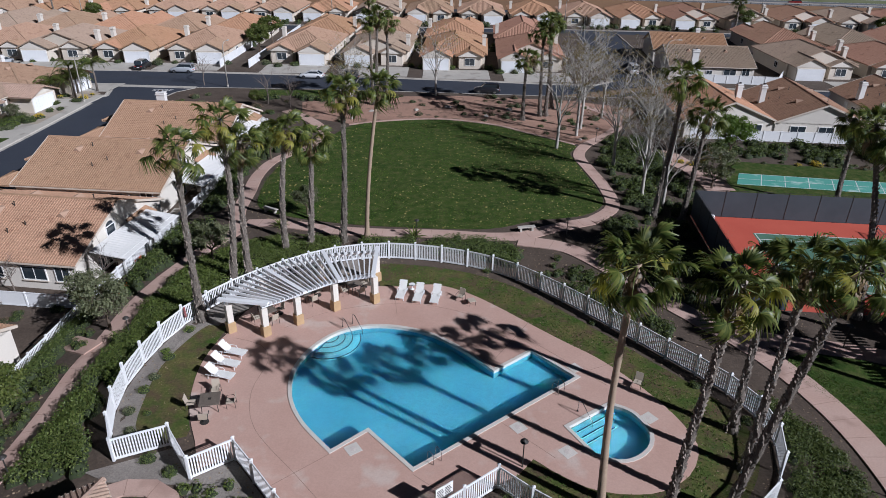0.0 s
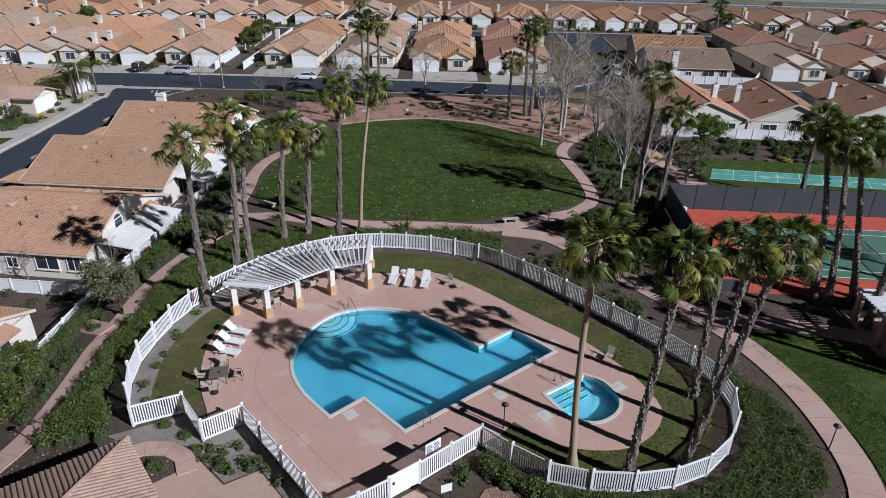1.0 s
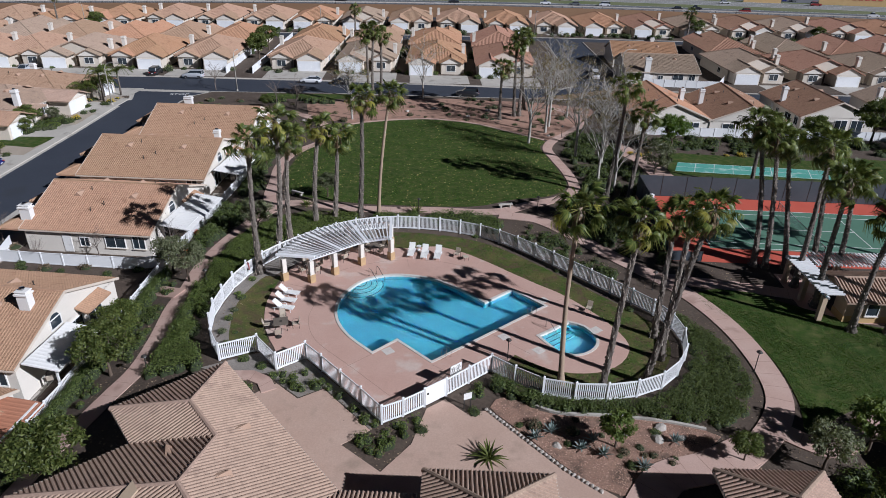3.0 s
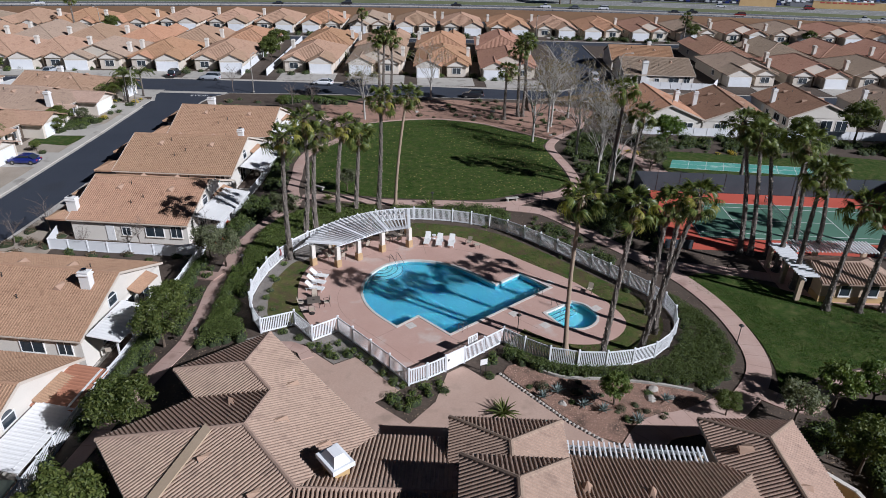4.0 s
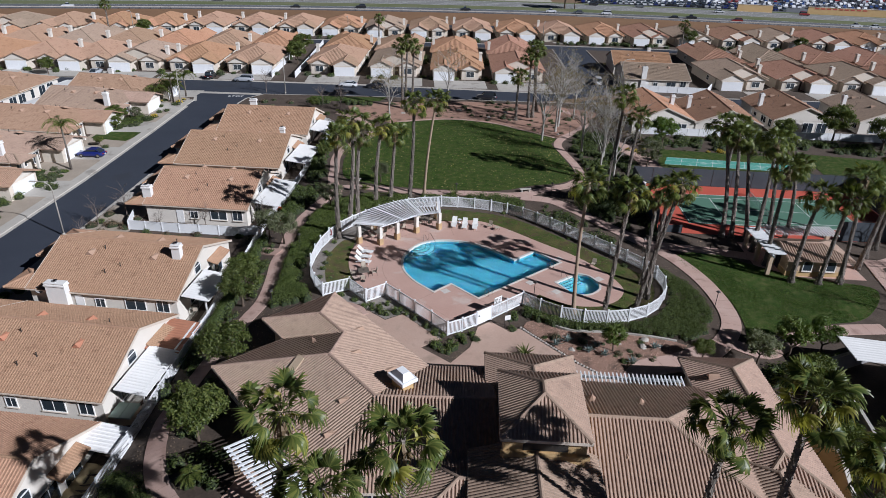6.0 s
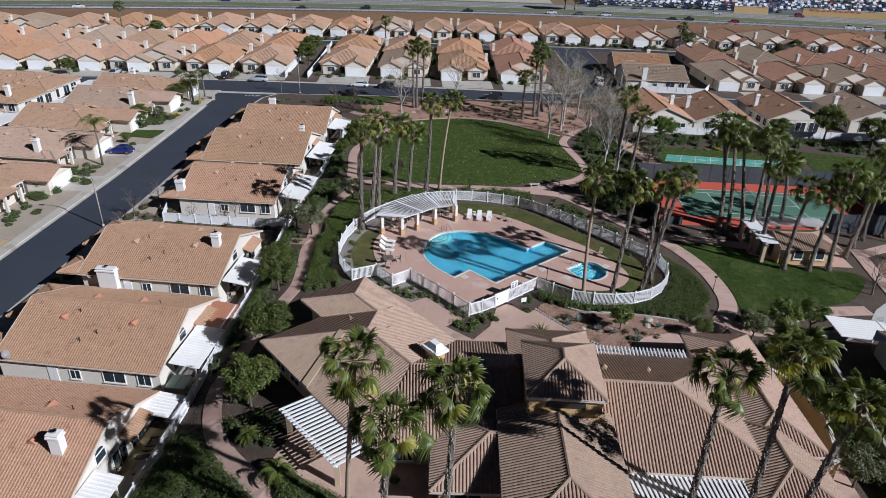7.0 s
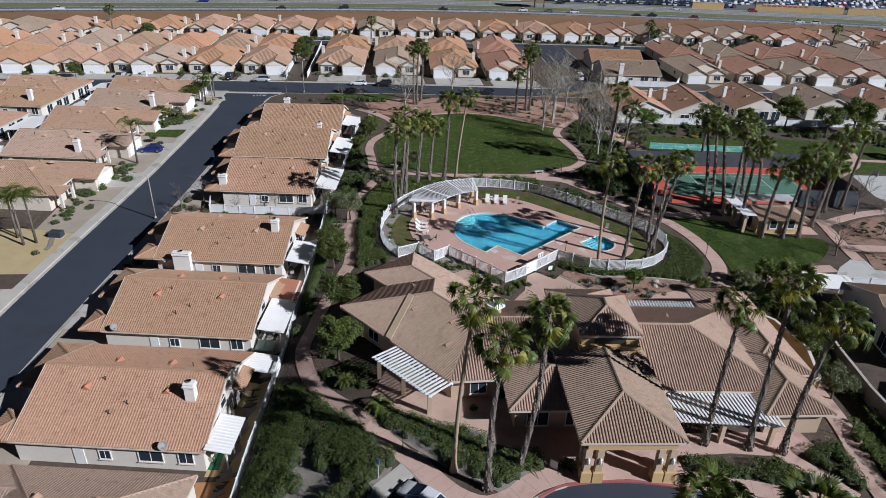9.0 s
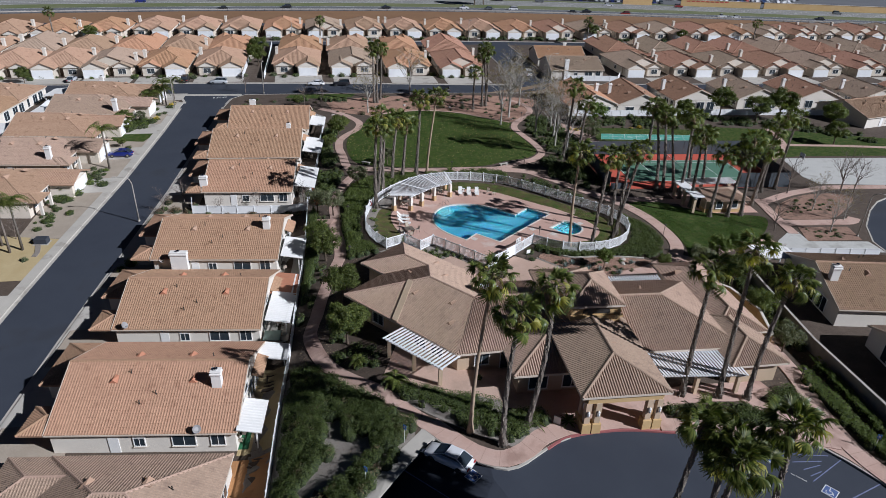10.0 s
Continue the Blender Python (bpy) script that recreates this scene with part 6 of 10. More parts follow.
pergola("pergola", "white slatted pergola against the clubhouse's west wing", ((-18.2, -0.5), (-13.2, -6.6), (-15.4, -8.3), (-20.5, -2.1)), 2.45, 19, posts=((-20.1, -2.2), (-15.5, -7.8), (-17.8, -5.0)), slat=(0.2, 0.07))
pergola("pergola", "white slatted pergola before the clubhouse's main hall", ((5.4, -9.0), (15.6, -10.4), (15.4, -14.4), (5.8, -13.0)), 2.55, 30, posts=((6.2, -12.8), (10.6, -13.4), (15.0, -14.0)), slat=(0.18, 0.07))
pergola("pergola", "white slatted pergola on the clubhouse's garden side", ((6.4, 4.4), (15.6, 3.6), (15.8, 5.3), (6.6, 6.1)), 2.75, 28, posts=((6.8, 6.0), (11.2, 5.7), (15.6, 5.3)), slat=(0.09, 0.2))
# the service yard's tan walls
yard = thing("yard_wall", "tan stucco wall round the clubhouse's service yard", "wall", "yard walls")
for a, b in (((22.6, 5.6), (24.8, 2.6)), ((24.8, 2.6), (25.4, -2.6)), ((25.4, -2.6), (23.6, -7.6)), ((23.6, -7.6), (21.8, -8.4))):
    part("wall", Mesh().beam((*a, 1.0), (*b, 1.0), 0.22, 2.1), M_STUCCO_Y, yard)
    part("coping", Mesh().beam((*a, 2.1), (*b, 2.1), 0.32, 0.1), M_STUCCO_W, yard)

# ---- plants: shared shapes ----


def leaf_cloud(m, centers, radii, count, size, squash=0.8, spread=0.35, up=0.25, seed=1, shell=0.75, slim=0.5):
    """Leaves round many centres: small pointed blades that look outwards."""
    r = np.random.default_rng(seed)
    c = np.repeat(np.asarray(centers, float), count, axis=0)
    rad = np.repeat(np.asarray(radii, float), count)
    n = len(c)
    d = r.normal(size=(n, 3))
    d /= np.linalg.norm(d, axis=1)[:, None]
    d[:, 2] = np.where(d[:, 2] < -0.35, -d[:, 2], d[:, 2])
    k = shell + (1 - shell) * r.random(n) + r.normal(size=n) * 0.06
    p = c + d * (rad * k)[:, None] * np.array([1, 1, squash])
    nrm = d + r.normal(size=(n, 3)) * spread + np.array([0, 0, up])
    nrm /= np.linalg.norm(nrm, axis=1)[:, None]
    a = np.cross(nrm, r.normal(size=(n, 3)))
    a /= np.linalg.norm(a, axis=1)[:, None]
    b = np.cross(nrm, a)
    s = (size * (0.6 + 0.8 * r.random(n)))[:, None]
    v = np.stack([p - a * s, p + b * s * slim + nrm * s * 0.15, p + a * s, p - b * s * slim + nrm * s * 0.15], axis=1).reshape(-1, 3)
    k0 = len(m.v)
    m.v.extend(map(tuple, v.tolist()))
    idx = np.arange(n * 4).reshape(-1, 4) + k0
    m.f.extend(map(tuple, idx.tolist()))
    return m


def blob(m, x, y, z, rx, rz, seed, n=9, rows=5):
    """A lumpy closed dome, put inside a bush as the dark fill for its inner shade."""
    r = np.random.default_rng(seed)
    v, f = [], []
    ph = r.random(6) * TAU
    for i in range(rows + 1):
        t = i / rows * math.pi / 2
        for k in range(n):
            a = TAU * k / n
            w = 1 + 0.16 * math.sin(2 * a + ph[0] + 3 * t) + 0.1 * math.sin(3 * a + ph[1])
            v.append((x + rx * w * math.cos(t) * math.cos(a), y + rx * w * math.cos(t) * math.sin(a), z + rz * math.sin(t) * (1 + 0.08 * math.sin(3 * a + ph[2]))))
    for i in range(rows):
        for k in range(n):
            j = (k + 1) % n
            f.append((i * n + k, i * n + j, i * n + n + j, i * n + n + k))
    m.add(v, f)


FROND_N = 20


def frond_mesh(seed, stalk=1.3, blade=1.05, droop=0.5):
    """One fan-shaped palm leaf with split, hanging tips, growing along +x."""
    r = random.Random(seed)
    m = Mesh()
    m.tube([(0, 0, 0), (stalk * 0.55, 0, 0.1), (stalk, 0, 0)], [0.04, 0.028, 0.02], 4)
    for i in range(FROND_N):
        a = radians(-105 + 210 * i / (FROND_N - 1)) + r.uniform(-0.05, 0.05)
        L = blade * (1.0 - 0.25 * abs(a) / 2.0) * r.uniform(0.85, 1.12)
        dx, dy = math.cos(a), math.sin(a)
        sx, sy = -dy, dx
        hang = droop * r.uniform(0.4, 1.7)
        fold = -0.17 * abs(math.sin(a))
        prof = [(0.0, 0.01, 0.0), (0.36, 0.062, 0.02), (0.62, 0.05, -0.07 * hang), (0.82, 0.028, -0.32 * hang), (0.96, 0.006, -0.7 * hang)]
        v, f = [], []
        for t, w, z in prof:
            q = t * L * (1 - 0.14 * hang * (t > 0.8))
            for s in (-1, 1):
                v.append((stalk + dx * q + sx * w * s * blade, dy * q + sy * w * s * blade, z * L + fold * q + (0.03 if s > 0 else -0.03) * (t > 0)))
        for k in range(len(prof) - 1):
            f.append((2 * k, 2 * k + 1, 2 * k + 3, 2 * k + 2))
        m.add(v, f)
    return m


FRONDS = [frond_mesh(s, 1.3 + 0.14 * s, 0.98 + 0.08 * (s % 2), 0.2 + 0.3 * s).make("frond", True) for s in range(4)]
FRONDS_Y = [frond_mesh(s + 9, 1.35, 1.0, 0.7).make("frond", True) for s in range(2)]
for me in FRONDS:
    me.materials.append(L_PALM)
for me in FRONDS_Y:
    me.materials.append(L_PALM_Y)


def frond_places(count, seed, scale):
    r = random.Random(seed)
    out = []
    for i in range(count):
        t = (i + 0.5) / count
        el = 78 - 124 * t ** 0.9 + r.uniform(-14, 14)
        az = i * 137.5 + r.uniform(-24, 24)
        roll = r.uniform(-42, 42)
        s = scale * (0.8 + 0.3 * min(1, t * 2.2)) * r.uniform(0.8, 1.15)
        kind = 4 if (t > 0.45 and r.random() < 0.28) else min(3, int(t * 4.0))
        m = pose(0, 0, 0, 0, 0, az) @ pose(0, 0, 0, 0, -el, 0) @ pose(0, 0, 0, roll, 0, 0) @ Matrix.Diagonal((s, s, s, 1))
        out.append((kind, m))
    return out


def joined_crown(count, seed, scale):
    m = Mesh()
    for kind, mt in frond_places(count, seed, scale):
        me = (FRONDS + [FRONDS_Y[0]])[kind]
        m.add([mt @ v.co for v in me.vertices], [tuple(p.vertices) for p in me.polygons])
    return m.make("crown", True)


CROWNS = [joined_crown(27, 50 + k, 1.0) for k in range(3)]
for me in CROWNS:
    me.materials.append(L_PALM)


def skirt(seed):
    """Dead leaf bases and brown hanging leaves under the crown."""
    r = random.Random(seed)
    m = Mesh()
    for i in range(40):
        a, z = r.uniform(0, TAU), r.uniform(-1.5, 0.05)
        L = r.uniform(0.5, 1.0)
        d = Vector((math.cos(a), math.sin(a), 0))
        s = Vector((-d.y, d.x, 0))
        p0 = d * 0.16 + Vector((0, 0, z))
        p1 = d * r.uniform(0.3, 0.5) + Vector((0, 0, z - L * 0.35))
        p2 = d * r.uniform(0.22, 0.42) + Vector((0, 0, z - L))
        w = r.uniform(0.06, 0.14)
        m.add([p0 - s * w * 0.5, p0 + s * w * 0.5, p1 + s * w, p1 - s * w, p2 + s * 0.02, p2 - s * 0.02], [(0, 1, 2, 3), (3, 2, 4, 5)])
    return m


SKIRTS = [skirt(k).make("skirt") for k in range(2)]
for me in SKIRTS:
    me.materials.append(L_PALM_D)
palm_no = [0]
M_BOOT = leaf_mat("weathered_leaf_stub", (0.11, 0.09, 0.075), (0.31, 0.265, 0.22), through_light=0.0, rough=0.9)


def fan_palm(base, top, near=True, bark=None, r0=0.30, r1=0.165, scale=0.86, count=27, label=""):
    """A tall fan palm from its foot to the heart of its crown."""
    palm_no[0] += 1
    k = palm_no[0]
    r = random.Random(k)
    bx, by = base
    t = thing("fan_palm", label or "tall slender fan palm with a shaggy green crown", "palm tree", "fan palms", pose(bx, by, 0))
    dx, dy, h = top[0] - bx, top[1] - by, top[2]
    pts, rad = [], []
    n = 26
    bend = (r.uniform(-0.35, 0.35), r.uniform(-0.35, 0.35))
    for i in range(n + 1):
        f = i / n
        c = math.sin(f * math.pi)
        pts.append((dx * f ** 1.25 + bend[0] * c, dy * f ** 1.25 + bend[1] * c, h * f - 0.1 * (1 - f)))
        rad.append((r1 + (r0 - r1) * (1 - f) ** 1.6 + (0.22 * math.exp(-f * 26))) * (1 + (0.05 if i % 2 else -0.03)) * r.uniform(0.96, 1.04))
    part("trunk", Mesh().tube(pts, rad, 10), bark or M_BARK, t, "scarred grey-brown trunk" if bark is None else "smooth pale tan trunk", smooth=True)
    if bark is None:
        bm_ = Mesh()
        for i in range(int(h / (0.17 if near else 0.3))):
            f = (i + 0.5) / int(h / (0.17 if near else 0.3))
            q = min(n - 1, int(f * n))
            c = Vector(pts[q]).lerp(Vector(pts[q + 1]), f * n - q)
            for j in range(5):
                a = TAU * j / 5 + i * 2.4 + r.uniform(-0.3, 0.3)
                d, s = Vector((math.cos(a), math.sin(a), 0)), Vector((-math.sin(a), math.cos(a), 0))
                rr, w, z = rad[q] * 0.97, r.uniform(0.05, 0.09), r.uniform(-0.05, 0.05)
                c1 = c + Vector((0, 0, z))
                bm_.add([c1 + d * rr - s * w, c1 + d * rr + s * w, c1 + d * (rr + r.uniform(0.05, 0.11)) + Vector((0, 0, 0.13)), c1 + d * (rr - 0.03) + Vector((0, 0, 0.24))], [(0, 1, 2), (1, 3, 2), (3, 0, 2)])
        part("rough_bark", bm_, M_BOOT, t, "rough stubs of old leaves")["kind"] = "stuff"
    head = pose(dx, dy, h - 0.15, rz=r.uniform(0, 360))
    part("skirt", SKIRTS[k % 2], None, t, "dry brown leaf skirt", at=head)
    if near:
        for kind, m in frond_places(count, k, scale):
            me = FRONDS_Y[k % 2] if kind == 4 else FRONDS[kind]
            part("frond", me, None, t, at=head @ m)
    else:
        part("crown", CROWNS[k % 3], None, t, at=head @ Matrix.Diagonal((scale, scale, scale, 1)))["kind"] = "stuff"
    return t


# ---- the palms ----
for b, tp in (((-16.9, 38.0), (-16.6, 38.1, 14.0)), ((-16.1, 43.4), (-15.3, 43.8, 14.2)), ((-15.0, 44.5), (-14.4, 44.9, 12.2)), ((-12.8, 48.9), (-11.8, 49.1, 11.9)), ((-10.8, 50.1), (-10.0, 50.3, 10.6)), ((-8.0, 51.8), (-7.4, 52.0, 14.5))):
    fan_palm(b, tp, label="tall fan palm with yellowing fronds outside the pool fence")
fan_palm((-5.8, 52.5), (-4.2, 52.6, 14.9), bark=M_BARK_S, r0=0.22, r1=0.15, label="thin smooth-trunked fan palm outside the pool fence")
fan_palm((10.0, 20.3), (9.8, 20.3, 15.0), bark=M_BARK_S, r0=0.22, r1=0.15, scale=0.9, label="thin smooth-trunked fan palm inside the pool fence")
for b, tp in (((13.0, 19.4), (13.7, 19.0, 14.8)), ((16.6, 20.2), (18.6, 19.4, 15.4)), ((19.4, 26.6), (19.5, 26.9, 11.4)), ((18.9, 23.4), (19.2, 23.4, 13.4))):
    fan_palm(b, tp, scale=0.83, r0=0.24, r1=0.155, label="tall leaning fan palm with a shaggy crown in the pool garden")
fan_palm((-14.0, -15.0), (-13.0, -15.3, 17.6), bark=M_BARK_S, r0=0.21, r1=0.14, scale=0.9, label="thin smooth-trunked fan palm before the clubhouse")
for b, tp in (((-11.4, -17.2), (-11.0, -17.3, 15.0)), ((-8.4, -15.2), (-7.5, -15.5, 16.0)), ((9.1, -13.5), (9.1, -13.5, 15.3)), ((12.8, -14.4), (12.5, -14.2, 17.5)), ((15.6, -15.2), (16.2, -15.7, 14.9)), ((-4.0, -32.0), (-2.3, -31.2, 14.2)), ((-0.4, -31.7), (-1.3, -32.5, 13.8)), ((-0.4, -33.1), (-1.8, -34.5, 14.0)), ((1.0, -34.9), (2.3, -33.6, 15.5))):
    fan_palm(b, tp, r0=0.25, r1=0.15, scale=0.9 if b[1] < -25 else 0.92, count=40 if b[1] < -25 else 27, label="tall fan palm before the clubhouse")
for b, tp in (((23.5, 58.3), (24.2, 58.1, 14.8)), ((25.9, 56.8), (26.5, 56.6, 11.8)), ((44.3, 61.6), (44.4, 61.6, 9.6)), ((34.3, 39.6), (32.6, 42.0, 15.0)), ((35.4, 39.2), (33.8, 40.4, 14.2)), ((37.4, 39.0), (35.8, 41.6, 13.2)), ((36.4, 35.2), (36.1, 35.3, 14.9)), ((40.0, 38.6), (38.8, 39.8, 13.5)), ((36.4, 31.4), (36.1, 31.5, 12.9)), ((37.5, 27.3), (37.8, 27.0, 11.6)), ((40.6, 26.9), (41.0, 26.6, 11.0)), ((43.2, 27.0), (42.6, 27.6, 13.4)), ((50.5, 33.7), (51.1, 33.3, 13.7)), ((53.3, 36.0), (54.0, 35.4, 14.9)), ((41.0, 36.3), (40.1, 36.8, 11.4)), ((47.6, 30.6), (48.4, 30.4, 10.6)), ((57.0, 37.0), (58.0, 37.4, 13.6))):
    fan_palm(b, tp, near=False, scale=0.88, label="tall fan palm beside the tennis court")
for b, tp in (((13.5, 94.1), (13.6, 94.1, 9.5)), ((16.4, 96.5), (16.1, 96.6, 12.9)), ((17.3, 96.6), (17.3, 96.6, 13.9)), ((19.0, 101.0), (17.7, 101.2, 13.8)), ((-10.1, 101.9), (-10.3, 101.9, 13.6)), ((-9.4, 101.9), (-9.0, 101.9, 14.2)), ((-8.3, 105.2), (-8.0, 105.2, 12.9)), ((78.0, 176.0), (78.0, 176.0, 9.0)), ((-108.0, 188.0), (-108.0, 188.0, 9.5)), ((150.0, 178.0), (150.0, 178.0, 8.0)), ((-20.0, 189.0), (-20.0, 189.0, 7.0))):
    fan_palm(b, tp, near=False, scale=0.82, label="tall fan palm near the far street")


def feather_palm(x, y, h, s, label):
    """A squat palm with arching feather leaves."""
    t = thing("queen_palm", label, "palm tree", "queen palms", pose(x, y, 0))
    part("trunk", Mesh().tube([(0, 0, -0.1), (0.05, 0.03, h * 0.5), (0, 0, h)], [0.2, 0.15, 0.12], 8), M_BARK, t, smooth=True)
    r = random.Random(int(x * 7 + y))
    m = Mesh()
    for i in range(16):
        az, el = i * 2.4 + r.uniform(-0.2, 0.2), r.uniform(0.15, 1.1)
        d = Vector((math.cos(az), math.sin(az), 0))
        sd = Vector((-d.y, d.x, 0))
        line = [d * (2.4 * s * f) * math.cos(el * (1 - f)) + Vector((0, 0, h + 1.6 * s * math.sin(el) * math.sin(f * 2.2) - 1.2 * s * f ** 2.4)) for f in [k / 7 for k in range(8)]]
        m.tube(line, [0.035 - 0.004 * k for k in range(8)], 4, False)
        for k in range(1, 8):
            for j in range(4):
                p = line[k - 1].lerp(line[k], j / 4)
                w = 0.55 * s * math.sin(min(1, (k + 0.5) / 8) * 2.9 + 0.2) + 0.08
                for sg in (-1, 1):
                    q = p + sd * sg * w + d * 0.22 * s - Vector((0, 0, r.uniform(0.1, 0.38) * s))
                    m.add([p - d * 0.045, p + d * 0.045, q], [(0, 1, 2)])
    part("crown", m, L_PALM, t)["kind"] = "stuff"
    return t


for x, y, h, s in ((-71.2, 35.1, 7.4, 1.25), (-69.7, 35.7, 7.8, 1.2), (-73.0, 37.4, 7.0, 1.25), (-64.2, 65.8, 7.6, 1.15), (-60.6, 104.5, 3.6, 1.3), (-62.5, 102.0, 3.0, 1.2), (-58.6, 108.6, 4.6, 1.2), (-61.0, 106.8, 2.8, 1.2), (-59.6, 103.2, 5.6, 1.0), (-20.2, -7.2, 0.9, 0.62), (-23.6, -2.3, 0.7, 0.45)):
    feather_palm(x, y, h, s, "palm with arching feather leaves in a front yard" if x < -40 else "squat young palm beside the clubhouse path")

# ---- trees ----
def grow(m, p, d, length, r, depth, rnd, tips, sides=6):
    """A branching limb; the ends are noted for leaves."""
    d = d.normalized()
    q = p + d * length * 0.55 + Vector((rnd.uniform(-1, 1), rnd.uniform(-1, 1), rnd.uniform(-0.4, 0.6))) * length * 0.07
    e = p + d * length + Vector((rnd.uniform(-1, 1), rnd.uniform(-1, 1), rnd.uniform(0, 0.6))) * length * 0.12
    m.tube([p, q, e], [r, r * 0.82, r * 0.6], max(3, sides), depth == 0)
    if depth == 0:
        tips.append(e)
        return
    for i in range(rnd.choice((2, 3, 3)) if depth > 1 else 3):
        a = rnd.uniform(0, TAU)
        k = rnd.uniform(0.35, 0.8)
        side = Vector((math.cos(a), math.sin(a), rnd.uniform(-0.1, 0.45)))
        s = e if i == 0 else p + (e - p) * rnd.uniform(0.55, 1.0)
        grow(m, s, d * (1 - k * 0.6) + side * k, length * rnd.uniform(0.55, 0.8), r * 0.58, depth - 1, rnd, tips, sides - 1)


def tree_meshes(seed, height, crown_r, leaf, leaf_size, count, bark, trunk_h=0.35, squash=0.85, clump=0.6):
    rnd = random.Random(seed)
    m, tips = Mesh(), []
    m.tube([(0, 0, -0.1), (0.05, 0.02, height * trunk_h * 0.5), (0, 0.05, height * trunk_h)], [height * 0.032, height * 0.024, height * 0.02], 8, False)
    for i in range(5):
        a = TAU * i / 5 + rnd.uniform(-0.4, 0.4)
        grow(m, Vector((0, 0.05, height * trunk_h * rnd.uniform(0.85, 1.0))), Vector((math.cos(a) * 0.75, math.sin(a) * 0.75, rnd.uniform(0.5, 1.2))), height * 0.27, height * 0.013, 2, rnd, tips)
    trunk = m.make("trunk", True)
    trunk.materials.append(bark)
    r = np.random.default_rng(seed)
    cz = height * (trunk_h + (1 - trunk_h) * 0.52)
    cs, rs = [], []
    for i in range(46):
        d = r.normal(size=3)
        d /= np.linalg.norm(d)
        k = 0.45 + 0.5 * r.random() ** 0.5
        c = np.array([d[0] * crown_r * k, d[1] * crown_r * k, cz + d[2] * height * (1 - trunk_h) * 0.5 * k * squash])
        cs.append(c)
        rs.append(crown_r * clump * (0.35 + 0.35 * r.random()))
    lm = leaf_cloud(Mesh(), cs, rs, count, leaf_size, 0.85, 0.6, 0.3, seed, 0.35)
    crown = lm.make("crown")
    crown.materials.append(leaf)
    return trunk, crown


TREES = {
    "green": [tree_meshes(11 + k, 5.2, 2.3, L_TREE, 0.13, 150, M_BARK_B, 0.32) for k in range(3)],
    "olive": [tree_meshes(21 + k, 4.4, 1.9, L_OLIVE, 0.11, 72, M_BARK_B, 0.34) for k in range(2)],
    "willow": [tree_meshes(31, 5.6, 2.2, L_TREE_L, 0.15, 90, M_BARK_B, 0.3)],
    "yellow": [tree_meshes(32, 3.0, 1.2, L_SHRUB, 0.11, 55, M_BARK_B, 0.3)],
    "brown": [tree_meshes(33, 4.2, 2.1, L_OLIVE, 0.13, 60, M_BARK_B, 0.25)],
}
TREE_LABEL = {"green": "dense round dark green broadleaf tree", "olive": "loose grey-green young tree", "willow": "light green drooping pepper tree", "yellow": "small yellow-green tree in the gravel bed", "brown": "thin brownish-green spreading tree"}
tree_no = [0]


def tree(kind, x, y, s=1.0, sz=None):
    tree_no[0] += 1
    tr, cr = TREES[kind][tree_no[0] % len(TREES[kind])]
    t = thing("tree", TREE_LABEL[kind], "tree", "trees", pose(x, y, 0, rz=tree_no[0] * 77))
    d = Matrix.Diagonal((s, s, sz or s, 1))
    part("trunk", tr, None, t, at=d)
    part("crown", cr, None, t, at=d)["kind"] = "stuff"
    return t


for kind, x, y, s in (("green", -25.9, 23.3, 0.95), ("green", -24.2, 11.4, 1.0), ("green", -24.4, 2.2, 1.0), ("green", -24.6, 5.6, 0.5), ("green", -26.8, 28.3, 0.75), ("olive", -24.0, 37.7, 1.0), ("olive", -26.4, 40.3, 0.95), ("olive", -19.2, 47.8, 0.95), ("olive", -12.6, 57.8, 0.75), ("yellow", 12.4, 13.4, 1.0), ("green", 20.8, 12.0, 0.45), ("olive", 25.8, 11.2, 0.85), ("yellow", 29.6, 12.6, 1.4), ("willow", 33.0, 13.0, 0.7), ("willow", 38.8, 77.5, 1.05), ("brown", 32.6, 66.6, 1.15), ("green", -20.7, 75.8, 0.95), ("green", -22.8, 69.9, 0.6), ("green", -40.0, 146.0, 1.1), ("green", -40.0, 158.0, 1.2), ("green", -41.5, 152.0, 1.0), ("green", 74.0, 82.0, 1.4), ("green", 80.0, 76.0, 1.3), ("green", 88.0, 78.0, 1.5), ("green", 96.0, 70.0, 1.2), ("green", 56.0, 80.0, 0.8), ("green", 64.0, 82.0, 0.9), ("green", 88.0, 59.0, 1.0), ("green", 26.4, -2.0, 0.8), ("olive", 24.8, -8.5, 0.9), ("green", 27.6, 6.0, 0.9), ("green", 84.0, 186.0, 1.1), ("green", -98.0, 127.6, 0.8), ("green", 62.0, 285.0, 2.4), ("green", 67.0, 286.0, 2.0), ("green", -62.0, 292.0, 1.6), ("green", -64.6, 85.4, 0.5), ("green", -65.3, 90.0, 0.6), ("olive", -63.0, 91.6, 0.6), ("green", -29.0, 100.4, 0.5), ("green", -96.0, 186.0, 1.0), ("green", -65.6, 88.1, 0.75), ("brown", -67.4, 92.2, 0.6), ("green", -64.0, 76.7, 0.35), ("green", -69.2, 54.5, 0.45), ("green", 120.0, 181.0, 0.9)):
    tree(kind, x, y, s)


